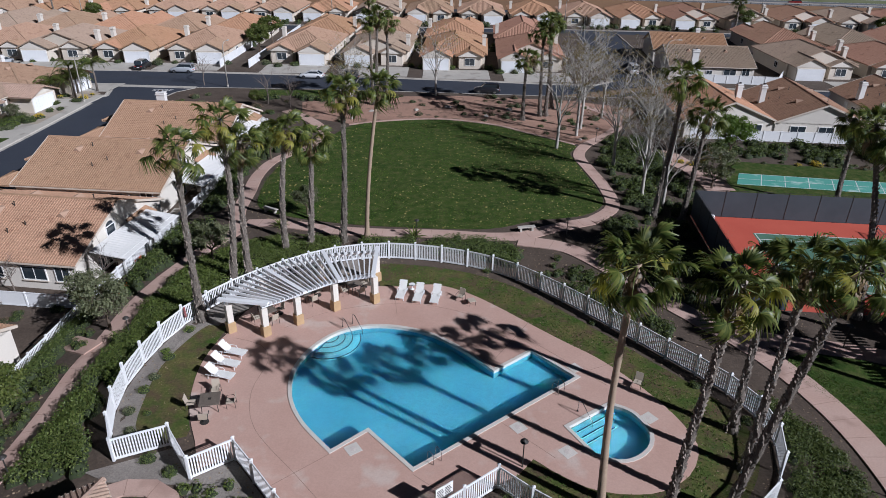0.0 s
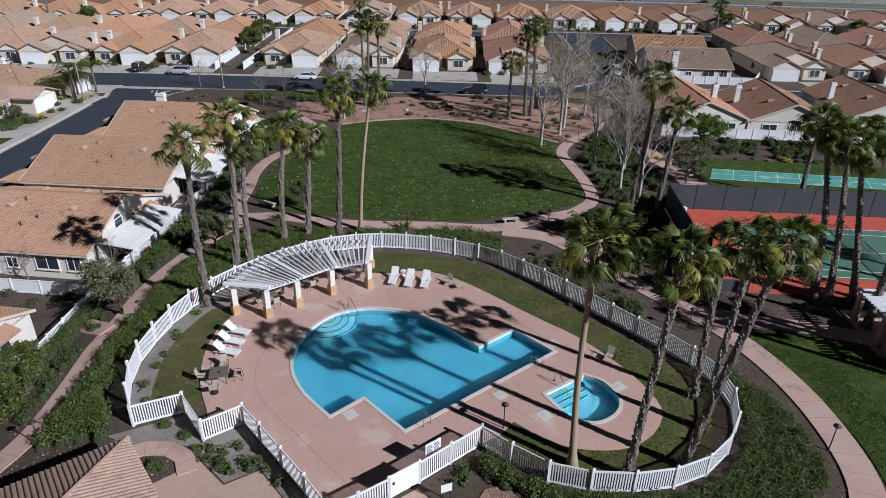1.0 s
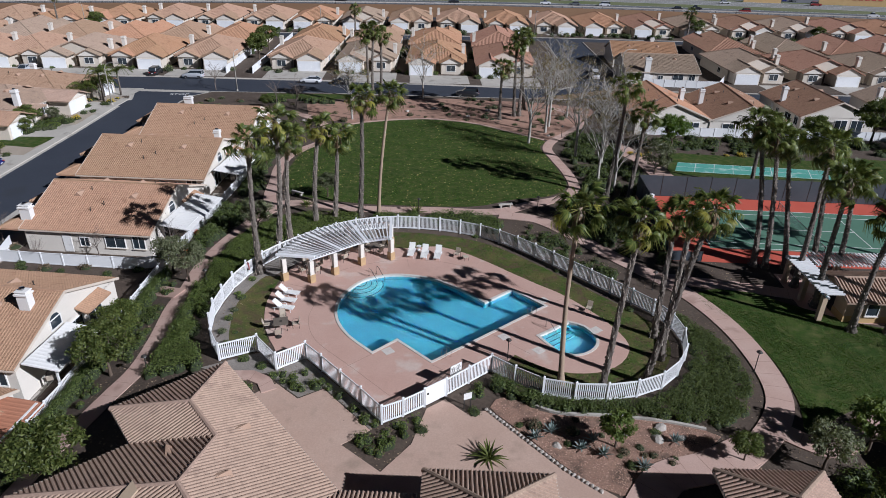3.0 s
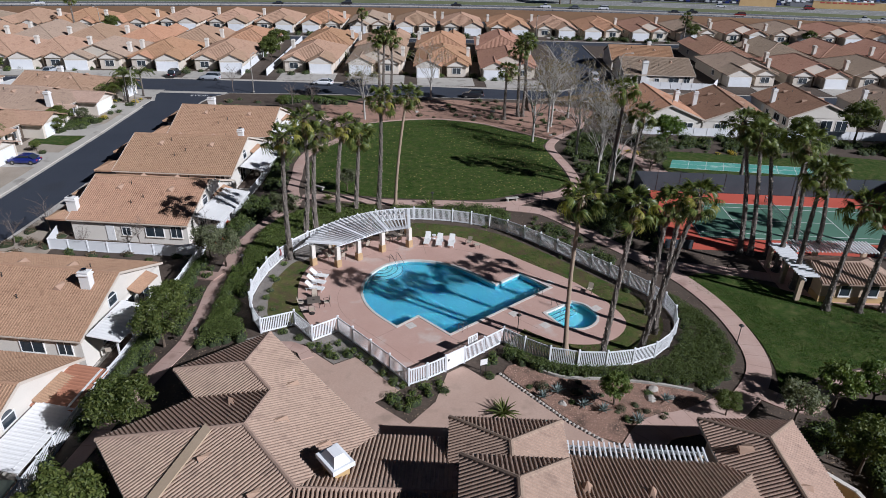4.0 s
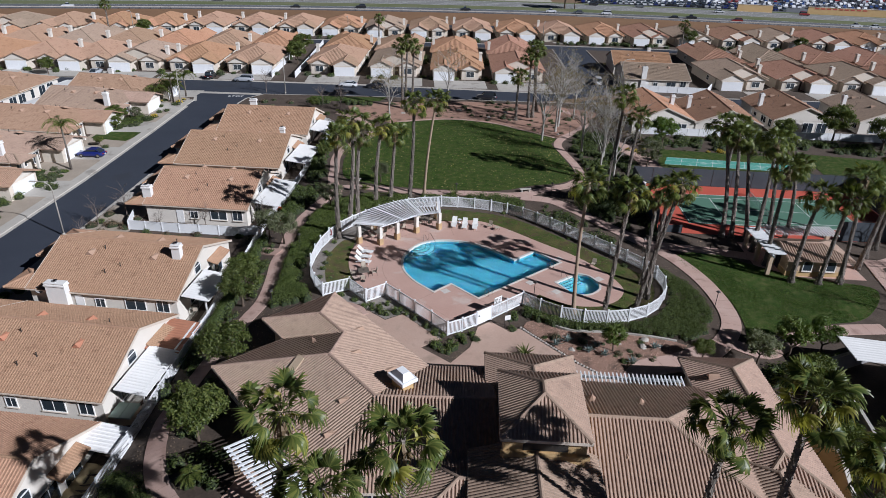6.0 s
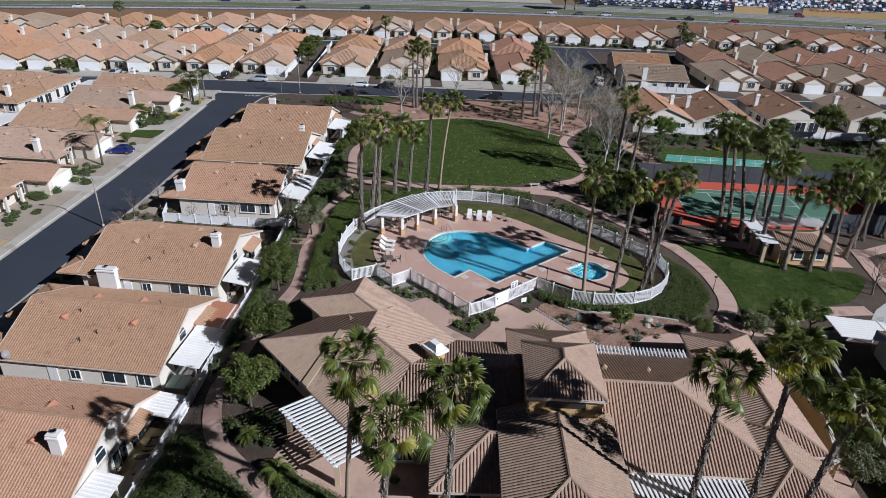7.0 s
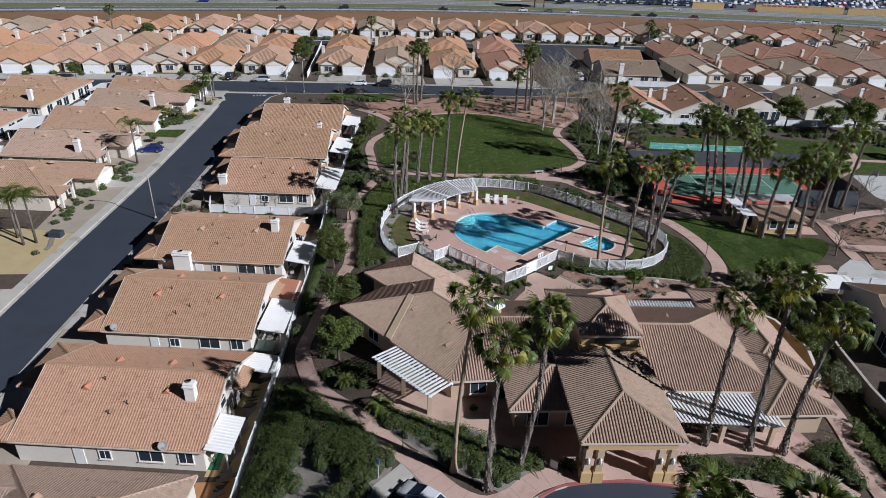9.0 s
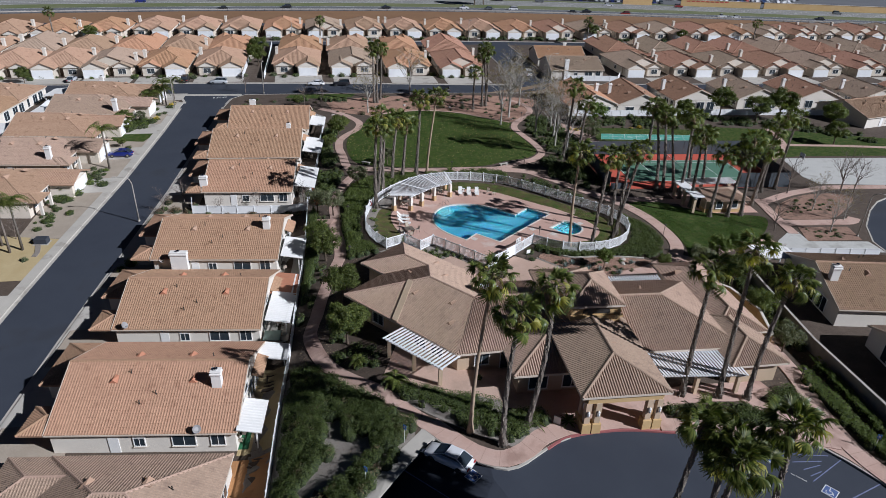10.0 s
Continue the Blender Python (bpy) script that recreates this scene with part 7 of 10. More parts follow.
def bare_meshes(seed, height, bark, depth=4, spread=0.55):
    rnd = random.Random(seed)
    m, tips = Mesh(), []
    m.tube([(0, 0, -0.1), (0.08, 0.03, height * 0.2), (0.02, 0.1, height * 0.42)], [height * 0.018, height * 0.014, height * 0.011], 8, False)
    for i in range(6):
        a = TAU * i / 6 + rnd.uniform(-0.5, 0.5)
        z = height * rnd.uniform(0.22, 0.44)
        grow(m, Vector((0.02, 0.06, z)), Vector((math.cos(a) * spread, math.sin(a) * spread, rnd.uniform(0.8, 1.4))), height * 0.24, height * 0.0072, depth - 1, rnd, tips, 5)
    grow(m, Vector((0.02, 0.1, height * 0.42)), Vector((0, 0, 1)), height * 0.3, height * 0.009, depth - 1, rnd, tips, 6)
    me = m.make("trunk", True)
    me.materials.append(bark)
    if height > 8:
        lv = leaf_cloud(Mesh(), tips[::2], [0.4] * len(tips[::2]), 8, 0.085, 0.9, 0.8, 0.1, seed, 0.2).make("dry_leaves")
        lv.materials.append(L_LAST)
        return me, lv
    return me


L_LAST = leaf_mat("last_yellow_brown_leaf", (0.15, 0.11, 0.05), (0.30, 0.24, 0.10), through_light=0.3)
BARE_W = [bare_meshes(60 + k, 13.0, M_BARK_W, 5, 0.42) for k in range(3)]
BARE_T = [bare_meshes(70 + k, 4.2, M_TWIG, 4, 0.8) for k in range(3)]
for k, (x, y, s) in enumerate(((16.7, 80.6, 1.0), (20.4, 86.4, 1.05), (22.6, 73.0, 1.0), (23.6, 63.4, 0.95), (25.9, 70.6, 1.0), (21.6, 90.0, 1.1), (24.9, 60.2, 0.9), (28.0, 78.0, 0.95), (-12.6, 93.4, 0.9), (0.0, 108.6, 0.9), (26.0, 96.0, 0.9), (57.4, 27.4, 0.5), (54.0, 19.0, 0.52), (60.0, 23.0, 0.45))):
    t = thing("bare_tree", "leafless pale-barked tree beside the lawn", "tree", "bare trees", pose(x, y, 0, rz=k * 63))
    part("trunk", BARE_W[k % 3][0], None, t, at=Matrix.Diagonal((s, s, s, 1)))
    part("last_leaf", BARE_W[k % 3][1], None, t, "few dry brown leaves", at=Matrix.Diagonal((s, s, s, 1)))["kind"] = "stuff"
for k, (x, y, s) in enumerate(((-51.6, 46.2, 1.0), (-48.6, 48.8, 1.2), (-36.4, 45.5, 0.9), (-42.4, 44.7, 0.8), (-52.4, 42.9, 0.7), (-42.0, 114.4, 1.3), (-23.4, 100.2, 1.5), (-27.4, 101.8, 1.3), (57.8, 34.6, 1.7), (68.1, 33.4, 2.2), (45.3, 21.0, 1.5), (70.6, 33.0, 1.8), (-65.4, 89.0, 1.0), (-71.7, 39.4, 0.9), (39.5, 122.8, 1.2), (46.0, 124.0, 1.3), (-28.7, 46.6, 1.0), (33.0, 92.0, 2.0), (31.0, 86.0, 2.1), (36.0, 82.0, 1.9), (29.6, 84.0, 1.8))):
    t = thing("bare_tree", "small leafless tree with fine grey twigs", "tree", "bare trees", pose(x, y, 0, rz=k * 47))
    part("trunk", BARE_T[k % 3], None, t, at=Matrix.Diagonal((s, s, s, 1)))

# ---- bushes ----
def bush_mesh(seed, leaf, n=14, per=26, size=0.085, flat=0.85):
    r = np.random.default_rng(seed)
    cs, rs = [], []
    for i in range(n):
        a, d = r.random() * TAU, 0.62 * r.random() ** 0.6
        cs.append((d * math.cos(a), d * math.sin(a), 0.42 * flat * (0.6 + 0.8 * r.random()) * (1.15 - d)))
        rs.append(0.36 + 0.22 * r.random())
    m = leaf_cloud(Mesh(), cs, rs, per, size, 0.9, 0.55, 0.35, seed, 0.6)
    me = m.make("leaves")
    me.materials.append(leaf)
    return me


# added dark solid, for the shade between a bush's leaves
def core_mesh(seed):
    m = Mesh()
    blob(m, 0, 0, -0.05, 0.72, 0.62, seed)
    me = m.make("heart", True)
    me.materials.append(M_SHADE_FILL)
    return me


CORES = [core_mesh(k) for k in range(2)]
BUSH = {kind: [bush_mesh(100 * j + k, mt) for k in range(3)] for j, (kind, mt) in enumerate((("dark", L_HEDGE), ("bright", L_SHRUB), ("olive", L_OLIVE), ("dry", L_DRY), ("red", L_RED), ("yellow", L_YEL)))}
BUSH_LABEL = {"dark": "rounded dark green bush on mulch", "bright": "bright green leafy bush on mulch", "olive": "grey-green low bush on mulch", "dry": "dry brown low bush on gravel", "red": "bush covered in red-orange blooms", "yellow": "bush covered in yellow blooms"}
bush_no = [0]


def bush(kind, x, y, r=0.8, h=0.8):
    bush_no[0] += 1
    k = bush_no[0]
    t = thing("bush", BUSH_LABEL[kind], "bush", "bushes", pose(x, y, 0, rz=k * 51))
    d = Matrix.Diagonal((r, r, h, 1))
    part("leaves", BUSH[kind][k % 3], None, t, at=d)["kind"] = "stuff"
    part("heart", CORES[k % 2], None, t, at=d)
    return t


def planting(name, label, poly, height, leaf, seed, density=1.25, per=46, size=0.10, rad=0.62, gap=0.0, kind="stuff", flat=0, bare=()):
    """A dense mass of shrubs over a plan: leaves over lumpy hearts coloured dark for inner shade, with gaps."""
    r = np.random.default_rng(seed)
    xs, ys = [p[0] for p in poly], [p[1] for p in poly]
    area = abs(sum(poly[i - 1][0] * poly[i][1] - poly[i][0] * poly[i - 1][1] for i in range(len(poly)))) / 2
    cs, rs, hs, core = [], [], [], Mesh()
    want = int(area * density)
    tries = 0
    while len(cs) < want and tries < want * 12:
        tries += 1
        x, y = min(xs) + (max(xs) - min(xs)) * r.random(), min(ys) + (max(ys) - min(ys)) * r.random()
        if not inside((x, y), poly) or (y < 60 and x < lerp_knots(y, BACK_FENCE) + 0.7):
            continue
        if (gap and noise.noise(Vector((x * 0.28, y * 0.28, seed))) < gap - 0.5) or any(inside((x, y), q) for q in bare):
            continue
        h = height * (0.85 + 0.3 * r.random())
        cs.append((x, y, h * 0.5 + fall(x, y)))
        hs.append(h)
        rs.append(rad * (0.75 + 0.5 * r.random()))
    lm = Mesh()
    for c, q, h in zip(cs, rs, hs):
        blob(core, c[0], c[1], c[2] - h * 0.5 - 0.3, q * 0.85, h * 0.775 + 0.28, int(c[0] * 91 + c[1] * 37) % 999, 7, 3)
    leaf_cloud(lm, cs, rs, per, size, height / rad * 0.62, 0.55, 0.35, seed, 0.72)
    if flat:
        ps = []
        while len(ps) < area * flat:
            x, y = min(xs) + (max(xs) - min(xs)) * r.random(), min(ys) + (max(ys) - min(ys)) * r.random()
            if inside((x, y), poly) and not (y < 60 and x < lerp_knots(y, BACK_FENCE) + 0.6) and not (gap and noise.noise(Vector((x * 0.28, y * 0.28, seed))) < gap - 0.45):
                ps.append((x, y, fall(x, y) + height * (0.86 + 0.22 * noise.noise(Vector((x * 1.3, y * 1.3, seed))) + 0.1 * r.random())))
        leaf_cloud(lm, ps, [0.06] * len(ps), 1, size, 0.5, 0.5, 1.1, seed + 50, 0.3)
    t = tagged(thing(name, label, "hedge"), kind=kind)
    part("leaves", lm, leaf, t)["kind"] = "stuff"
    part("heart", core, M_SHADE_FILL, t, smooth=True)["kind"] = "stuff"
    return t


HE = [(5.3, 20.4), (6.4, 18.6), (9.6, 17.0), (13.0, 16.7), (15.5, 16.5), (19.0, 15.7), (20.8, 15.3), (22.8, 16.4), (24.3, 18.8), (25.0, 20.8), (25.0, 23.5), (24.4, 26.3), (23.2, 29.0), (22.3, 30.0), (22.4, 26.3), (21.9, 23.6), (20.7, 21.3), (18.9, 19.4), (16.5, 18.0), (13.8, 17.9), (11.0, 17.9), (8.2, 18.5)]
planting("hedge", "wide mass of clipped green shrubs outside the pool fence", HE, 0.58, L_HEDGE_M, 1, 3.4, 90, 0.07, 0.5, flat=170)
planting("hedge", "narrow clipped hedge along the fence beside the gate", [(4.9, 20.5), (4.6, 19.5), (6.8, 17.9), (9.6, 16.9), (10.4, 17.6), (8.3, 18.2), (6.4, 19.5)], 0.75, L_HEDGE, 31, 3.2, 90, 0.07, 0.46, flat=150)
HW = [(-22.5, 22.4), (-18.6, 22.4), (-19.4, 25.5), (-20.2, 29.0), (-20.5, 31.5), (-20.3, 34.1), (-19.6, 37.0), (-18.2, 40.0), (-16.6, 42.6), (-14.4, 45.2), (-11.4, 47.4), (-8.0, 49.0), (-8.6, 51.2), (-13.0, 52.0), (-17.0, 50.5), (-19.9, 48.4), (-21.5, 44.2), (-22.5, 39.3), (-22.7, 34.3), (-22.5, 29.0)]
planting("hedge", "thick dark green shrubs between path and pool fence", HW, 0.85, L_HEDGE_M, 2, 1.8, 110, 0.075, 0.62, gap=0.14, flat=120)
planting("hedge", "bright green shrubs between path and pool fence", HW, 0.95, L_SHRUB, 3, 1.0, 120, 0.075, 0.6, gap=0.38)
planting("hedge", "low green hedge beside the lawn path", [(-6.6, 49.9), (-3.4, 49.9), (1.7, 49.4), (5.0, 48.6), (8.0, 47.0), (8.6, 48.6), (7.6, 51.6), (2.0, 52.4), (-1.6, 51.6), (-6.2, 51.8)], 0.75, L_HEDGE, 4, 1.9, 90, 0.075, 0.6, gap=0.2, flat=80)
planting("hedge", "scattered dark shrubs on mulch outside the fence", [(8.8, 46.2), (12.4, 42.8), (15.4, 39.4), (18.2, 36.0), (19.8, 36.2), (17.2, 41.4), (14.0, 47.4), (11.0, 49.6)], 0.5, L_HEDGE, 5, 1.3, 60, 0.08, 0.5, gap=0.3)
planting("hedge", "scattered shrubs in the shade of the palms", [(17.0, 47.5), (20.5, 43.0), (24.0, 38.8), (25.4, 38.8), (25.4, 42.0), (26.6, 56.0), (20.0, 58.6), (17.8, 55.6)], 0.8, L_HEDGE, 6, 1.5, 60, 0.09, 0.62, gap=0.26)
planting("hedge", "dark shrubs beside the lawn's winding path", [(21.4, 60.0), (28.5, 58.0), (30.6, 64.0), (30.0, 79.0), (28.5, 90.0), (24.6, 84.6), (21.4, 79.5), (21.4, 72.0), (21.8, 66.0)], 0.8, L_HEDGE, 7, 1.0, 46, 0.11, 0.7, gap=0.34)
planting("hedge", "dark clipped hedge along the back fences", [(-32.1, 13.2), (-29.6, 12.2), (-27.9, 20.8), (-27.1, 25.0), (-26.9, 33.5), (-26.6, 38.1), (-27.0, 41.2), (-28.3, 35.8), (-29.3, 29.0), (-31.1, 19.4)], 1.15, L_HEDGE, 8, 2.6, 110, 0.065, 0.6, flat=110)
planting("hedge", "low scattered shrubs between the clipped hedge and the path", [(-29.2, 12.0), (-28.0, 11.9), (-26.1, 20.8), (-24.9, 25.0), (-24.9, 33.5), (-24.8, 38.1), (-26.4, 38.1), (-26.8, 33.5), (-27.0, 25.0)], 0.55, L_HEDGE_M, 43, 1.1, 70, 0.07, 0.45, gap=0.34)
planting("hedge", "dark hedge along the back fences beside the path", [(-27.1, 43.0), (-24.9, 41.1), (-24.5, 45.1), (-22.8, 50.2), (-21.1, 54.9), (-22.1, 63.6), (-22.6, 73.8), (-20.1, 80.0), (-22.6, 86.1), (-24.4, 73.6), (-25.0, 61.6), (-26.1, 49.8)], 1.0, L_HEDGE, 9, 1.4, 90, 0.085, 0.65, gap=0.2)
BARE = ([(-24.1, -12.7), (-23.0, -15.4), (-25.5, -17.3), (-26.8, -18.2), (-28.4, -19.5), (-30.4, -20.2), (-30.8, -17.8), (-29.3, -16.3), (-27.3, -14.7), (-25.6, -13.6)],)
PARK_HEDGE = [(-34.2, -1.0), (-31.6, -0.6), (-29.0, -0.4), (-27.6, -2.6), (-25.0, -5.6), (-22.4, -9.0), (-20.6, -11.6), (-19.0, -13.4), (-19.4, -14.9), (-21.5, -17.1), (-24.6, -20.5), (-37.0, -31.0), (-39.0, -27.8), (-35.5, -12.2)]
planting("hedge", "big rounded mass of dark shrubs beside the parking stalls", PARK_HEDGE, 1.0, L_HEDGE, 10, 2.3, 130, 0.07, 0.66, gap=0.14, bare=BARE)
planting("hedge", "brownish sprawling shrubs beside the parking stalls", PARK_HEDGE, 0.9, L_DRY, 41, 0.25, 50, 0.07, 0.5, gap=0.46, bare=BARE)
setting("mulch_patch", Mesh().slab(PARK_HEDGE, 0.0, 0.02), M_GRAVG, "bare greyish mulch between the shrubs", "mulch")
planting("hedge", "dark clipped hedge along the back fences", [(-33.7, 1.7), (-31.1, -0.0), (-30.4, 5.3), (-29.6, 9.7), (-32.0, 12.8), (-32.9, 7.0)], 1.2, L_HEDGE, 11, 1.9, 100, 0.08, 0.6)
planting("hedge", "dark green shrubs before the clubhouse's west wing", [(-20.3, -8.0), (-18.9, -7.4), (-15.4, -9.4), (-11.9, -10.6), (-10.1, -11.6), (-10.2, -13.7), (-6.4, -13.4), (-6.4, -15.6), (-10.5, -17.0), (-13.6, -14.7), (-16.6, -12.2), (-19.0, -10.0)], 0.9, L_HEDGE, 12, 2.3, 90, 0.075, 0.6, gap=0.14, flat=110)
setting("mulch_patch", Mesh().slab([(-20.6, -8.2), (-19.2, -7.2), (-15.4, -9.0), (-11.9, -10.2), (-9.9, -11.2), (-10.0, -13.4), (-6.2, -13.2), (-5.6, -15.6), (-10.6, -17.6), (-13.8, -15.2), (-16.8, -12.6), (-19.3, -10.2)], 0.0, 0.064), M_GRAVG, "greyish mulch under the clubhouse shrubs", "mulch")
planting("hedge", "shrubs under the trees beside the clubhouse", [(-26.5, 8.3), (-25.8, -1.3), (-22.0, -4.6), (-20.6, -2.0), (-23.1, 5.3), (-25.3, 13.2)], 0.6, L_HEDGE, 13, 0.9, 44, 0.10, 0.55, gap=0.36)
planting("hedge", "long clipped hedge rows east of the clubhouse", [(23.9, -11.8), (25.0, -12.0), (24.8, -17.3), (24.4, -21.3), (24.5, -24.6), (25.4, -29.0), (24.2, -29.4), (23.1, -24.6), (22.8, -20.0), (23.2, -15.4)], 0.85, L_SHRUB, 14, 2.4, 80, 0.08, 0.5, flat=120)
planting("hedge", "long clipped hedge row below the block wall", [(26.5, -10.6), (27.5, -11.0), (26.4, -22.0), (24.8, -31.0), (23.8, -30.6), (25.5, -21.0)], 0.95, L_SHRUB, 24, 2.2, 80, 0.08, 0.5, flat=120)
planting("hedge", "dark shrubs between clubhouse and block wall", [(25.8, -8.0), (27.6, -8.6), (28.6, -2.0), (30.2, 6.0), (30.6, 9.6), (28.6, 10.0), (27.4, 1.0)], 1.3, L_HEDGE, 25, 1.8, 70, 0.10, 0.65, gap=0.1)
planting("hedge", "green shrubs before the clubhouse pergola", [(6.4, -15.2), (14.4, -16.2), (16.6, -18.6), (18.4, -20.8), (16.4, -19.9), (12.6, -18.3), (7.0, -17.0)], 0.8, L_HEDGE, 15, 2.2, 80, 0.08, 0.58, gap=0.1, flat=100)
planting("hedge", "green shrubs beside the clubhouse's corner path", [(17.4, -15.2), (19.6, -14.6), (21.2, -14.2), (21.0, -18.0), (20.2, -20.4), (18.6, -18.0)], 0.8, L_HEDGE, 42, 2.0, 80, 0.08, 0.58, gap=0.1, flat=90)
planting("hedge", "shrubs at the edge of the park's far houses", [(34.0, 84.0), (34.4, 78.0), (52.0, 75.8), (66.0, 76.8), (84.0, 72.0), (100.0, 58.0), (104.0, 62.0), (86.0, 77.5), (66.0, 82.0), (46.0, 83.6)], 0.9, L_HEDGE, 16, 0.7, 42, 0.13, 0.8, gap=0.38)
planting("hedge", "low shrubs beside the gate path", [(1.4, 18.6), (2.6, 18.2), (5.2, 19.2), (4.6, 21.2)], 0.5, L_SHRUB, 17, 1.0, 40, 0.08, 0.42, gap=0.3)
planting("hedge", "low shrubs along the fence above the plaza", [(-10.2, 22.8), (-8.4, 20.7), (-4.4, 16.0), (-3.7, 15.4), (-0.9, 16.8), (-2.0, 14.2), (-3.6, 12.0), (-6.0, 14.1), (-4.3, 15.2), (-8.3, 20.2), (-10.1, 19.2), (-11.8, 20.9), (-12.6, 21.9)], 0.55, L_SHRUB, 18, 1.8, 60, 0.07, 0.42, gap=0.2)
planting("hedge", "dark shrubs beside the service path", [(22.6, 9.5), (30.0, 11.2), (40.0, 14.4), (40.4, 12.8), (31.6, 10.6), (30.0, 8.0), (24.0, 7.6)], 0.9, L_HEDGE, 19, 1.2, 48, 0.11, 0.65, gap=0.2)
planting("hedge", "green hedge beside the far street", [(-32.0, 104.0), (-30.0, 106.4), (-16.0, 105.6), (-17.0, 103.6)], 0.9, L_HEDGE, 20, 1.0, 40, 0.13, 0.7, gap=0.2)

planting("hedge", "garden shrubs before the row of houses by the freeway", [(-165.0, 188.0), (40.0, 185.8), (120.0, 179.4), (120.0, 182.6), (40.0, 189.2), (-165.0, 191.4)], 1.0, L_HEDGE, 44, 0.22, 26, 0.24, 0.9, gap=0.42)
planting("hedge", "garden shrubs between the backs of the far houses", [(-155.0, 153.6), (28.0, 149.0), (28.0, 151.6), (-155.0, 156.2)], 1.7, L_HEDGE, 45, 0.3, 30, 0.26, 1.0, gap=0.4)

# scattered bushes
r = random.Random(5)
for poly, n, kinds, lo, hi in (
    (RED_N, 58, ("dry", "dry", "olive", "dark"), 0.4, 1.0),
    (RED_S, 16, ("olive", "dry", "dark"), 0.3, 0.6),
    ([(-44.3, 93.0), (-30.2, 93.4), (-24.1, 96.9), (-24.0, 108.0), (-42.0, 110.0)], 26, ("dry", "olive", "dark", "dry"), 0.5, 1.2),
    ([(-69.0, 58.1), (-65.2, 58.1), (-63.8, 65.3), (-67.9, 65.7)], 20, ("dark", "bright", "olive"), 0.5, 0.9),
    ([(-67.3, 86.8), (-61.4, 87.5), (-60.5, 92.5), (-64.9, 93.4)], 24, ("dark", "olive", "bright"), 0.6, 1.1),
    ([(-69.8, 42.9), (-66.0, 43.3), (-65.1, 52.0), (-68.4, 52.6)], 10, ("dark", "bright", "olive", "dark"), 0.5, 1.1),
    ([(-62.6, 92.5), (-59.0, 92.5), (-57.5, 110.0), (-64.0, 111.0)], 16, ("dark", "bright", "yellow", "dark"), 0.5, 1.2),
    ([(-69.0, 85.9), (-62.5, 86.3), (-61.8, 91.1), (-67.0, 92.0)], 16, ("dark", "dark", "bright"), 0.8, 1.5),
    ([(-70.9, 60.0), (-67.0, 60.0), (-66.5, 64.9), (-70.2, 65.3)], 9, ("dark", "dark", "bright"), 0.7, 1.3),
    ([(-71.4, 49.2), (-68.0, 49.3), (-67.4, 55.3), (-70.6, 55.7)], 9, ("dark", "olive", "bright"), 0.6, 1.2),
    ([(-54.6, 41.4), (-48.2, 41.4), (-43.8, 45.3), (-51.0, 52.0)], 12, ("dry", "dry", "dark", "dry"), 0.7, 1.4),
    ([(-71.0, 43.3), (-67.3, 43.3), (-65.8, 50.1), (-70.1, 50.1)], 8, ("dark", "bright", "olive"), 0.4, 0.8),
    ([(34.6, 75.6), (58.0, 73.2), (58.0, 75.0), (36.0, 77.0)], 16, ("dark", "yellow", "dry", "olive"), 0.4, 0.8),
    ([(52.5, 25.4), (52.0, 28.0), (57.0, 31.6), (66.0, 32.5), (60.0, 26.0)], 34, ("dry", "olive", "dark"), 0.25, 0.5),
    ([(49.6, 17.4), (50.6, 20.8), (58.0, 20.0), (57.0, 16.6)], 20, ("dry", "olive", "dark"), 0.25, 0.5),
    ([(-35.4, 40.9), (-30.1, 40.9), (-29.2, 42.9), (-50.2, 45.3), (-49.2, 42.4)], 14, ("dark", "dark", "dry"), 0.5, 0.9),
):
    xs, ys = [p[0] for p in poly], [p[1] for p in poly]
    done = 0
    while done < n:
        p = (r.uniform(min(xs), max(xs)), r.uniform(min(ys), max(ys)))
        if inside(p, poly):
            q = r.uniform(lo, hi)
            bush(r.choice(kinds), p[0], p[1], q, q * r.uniform(0.7, 1.0))
            done += 1
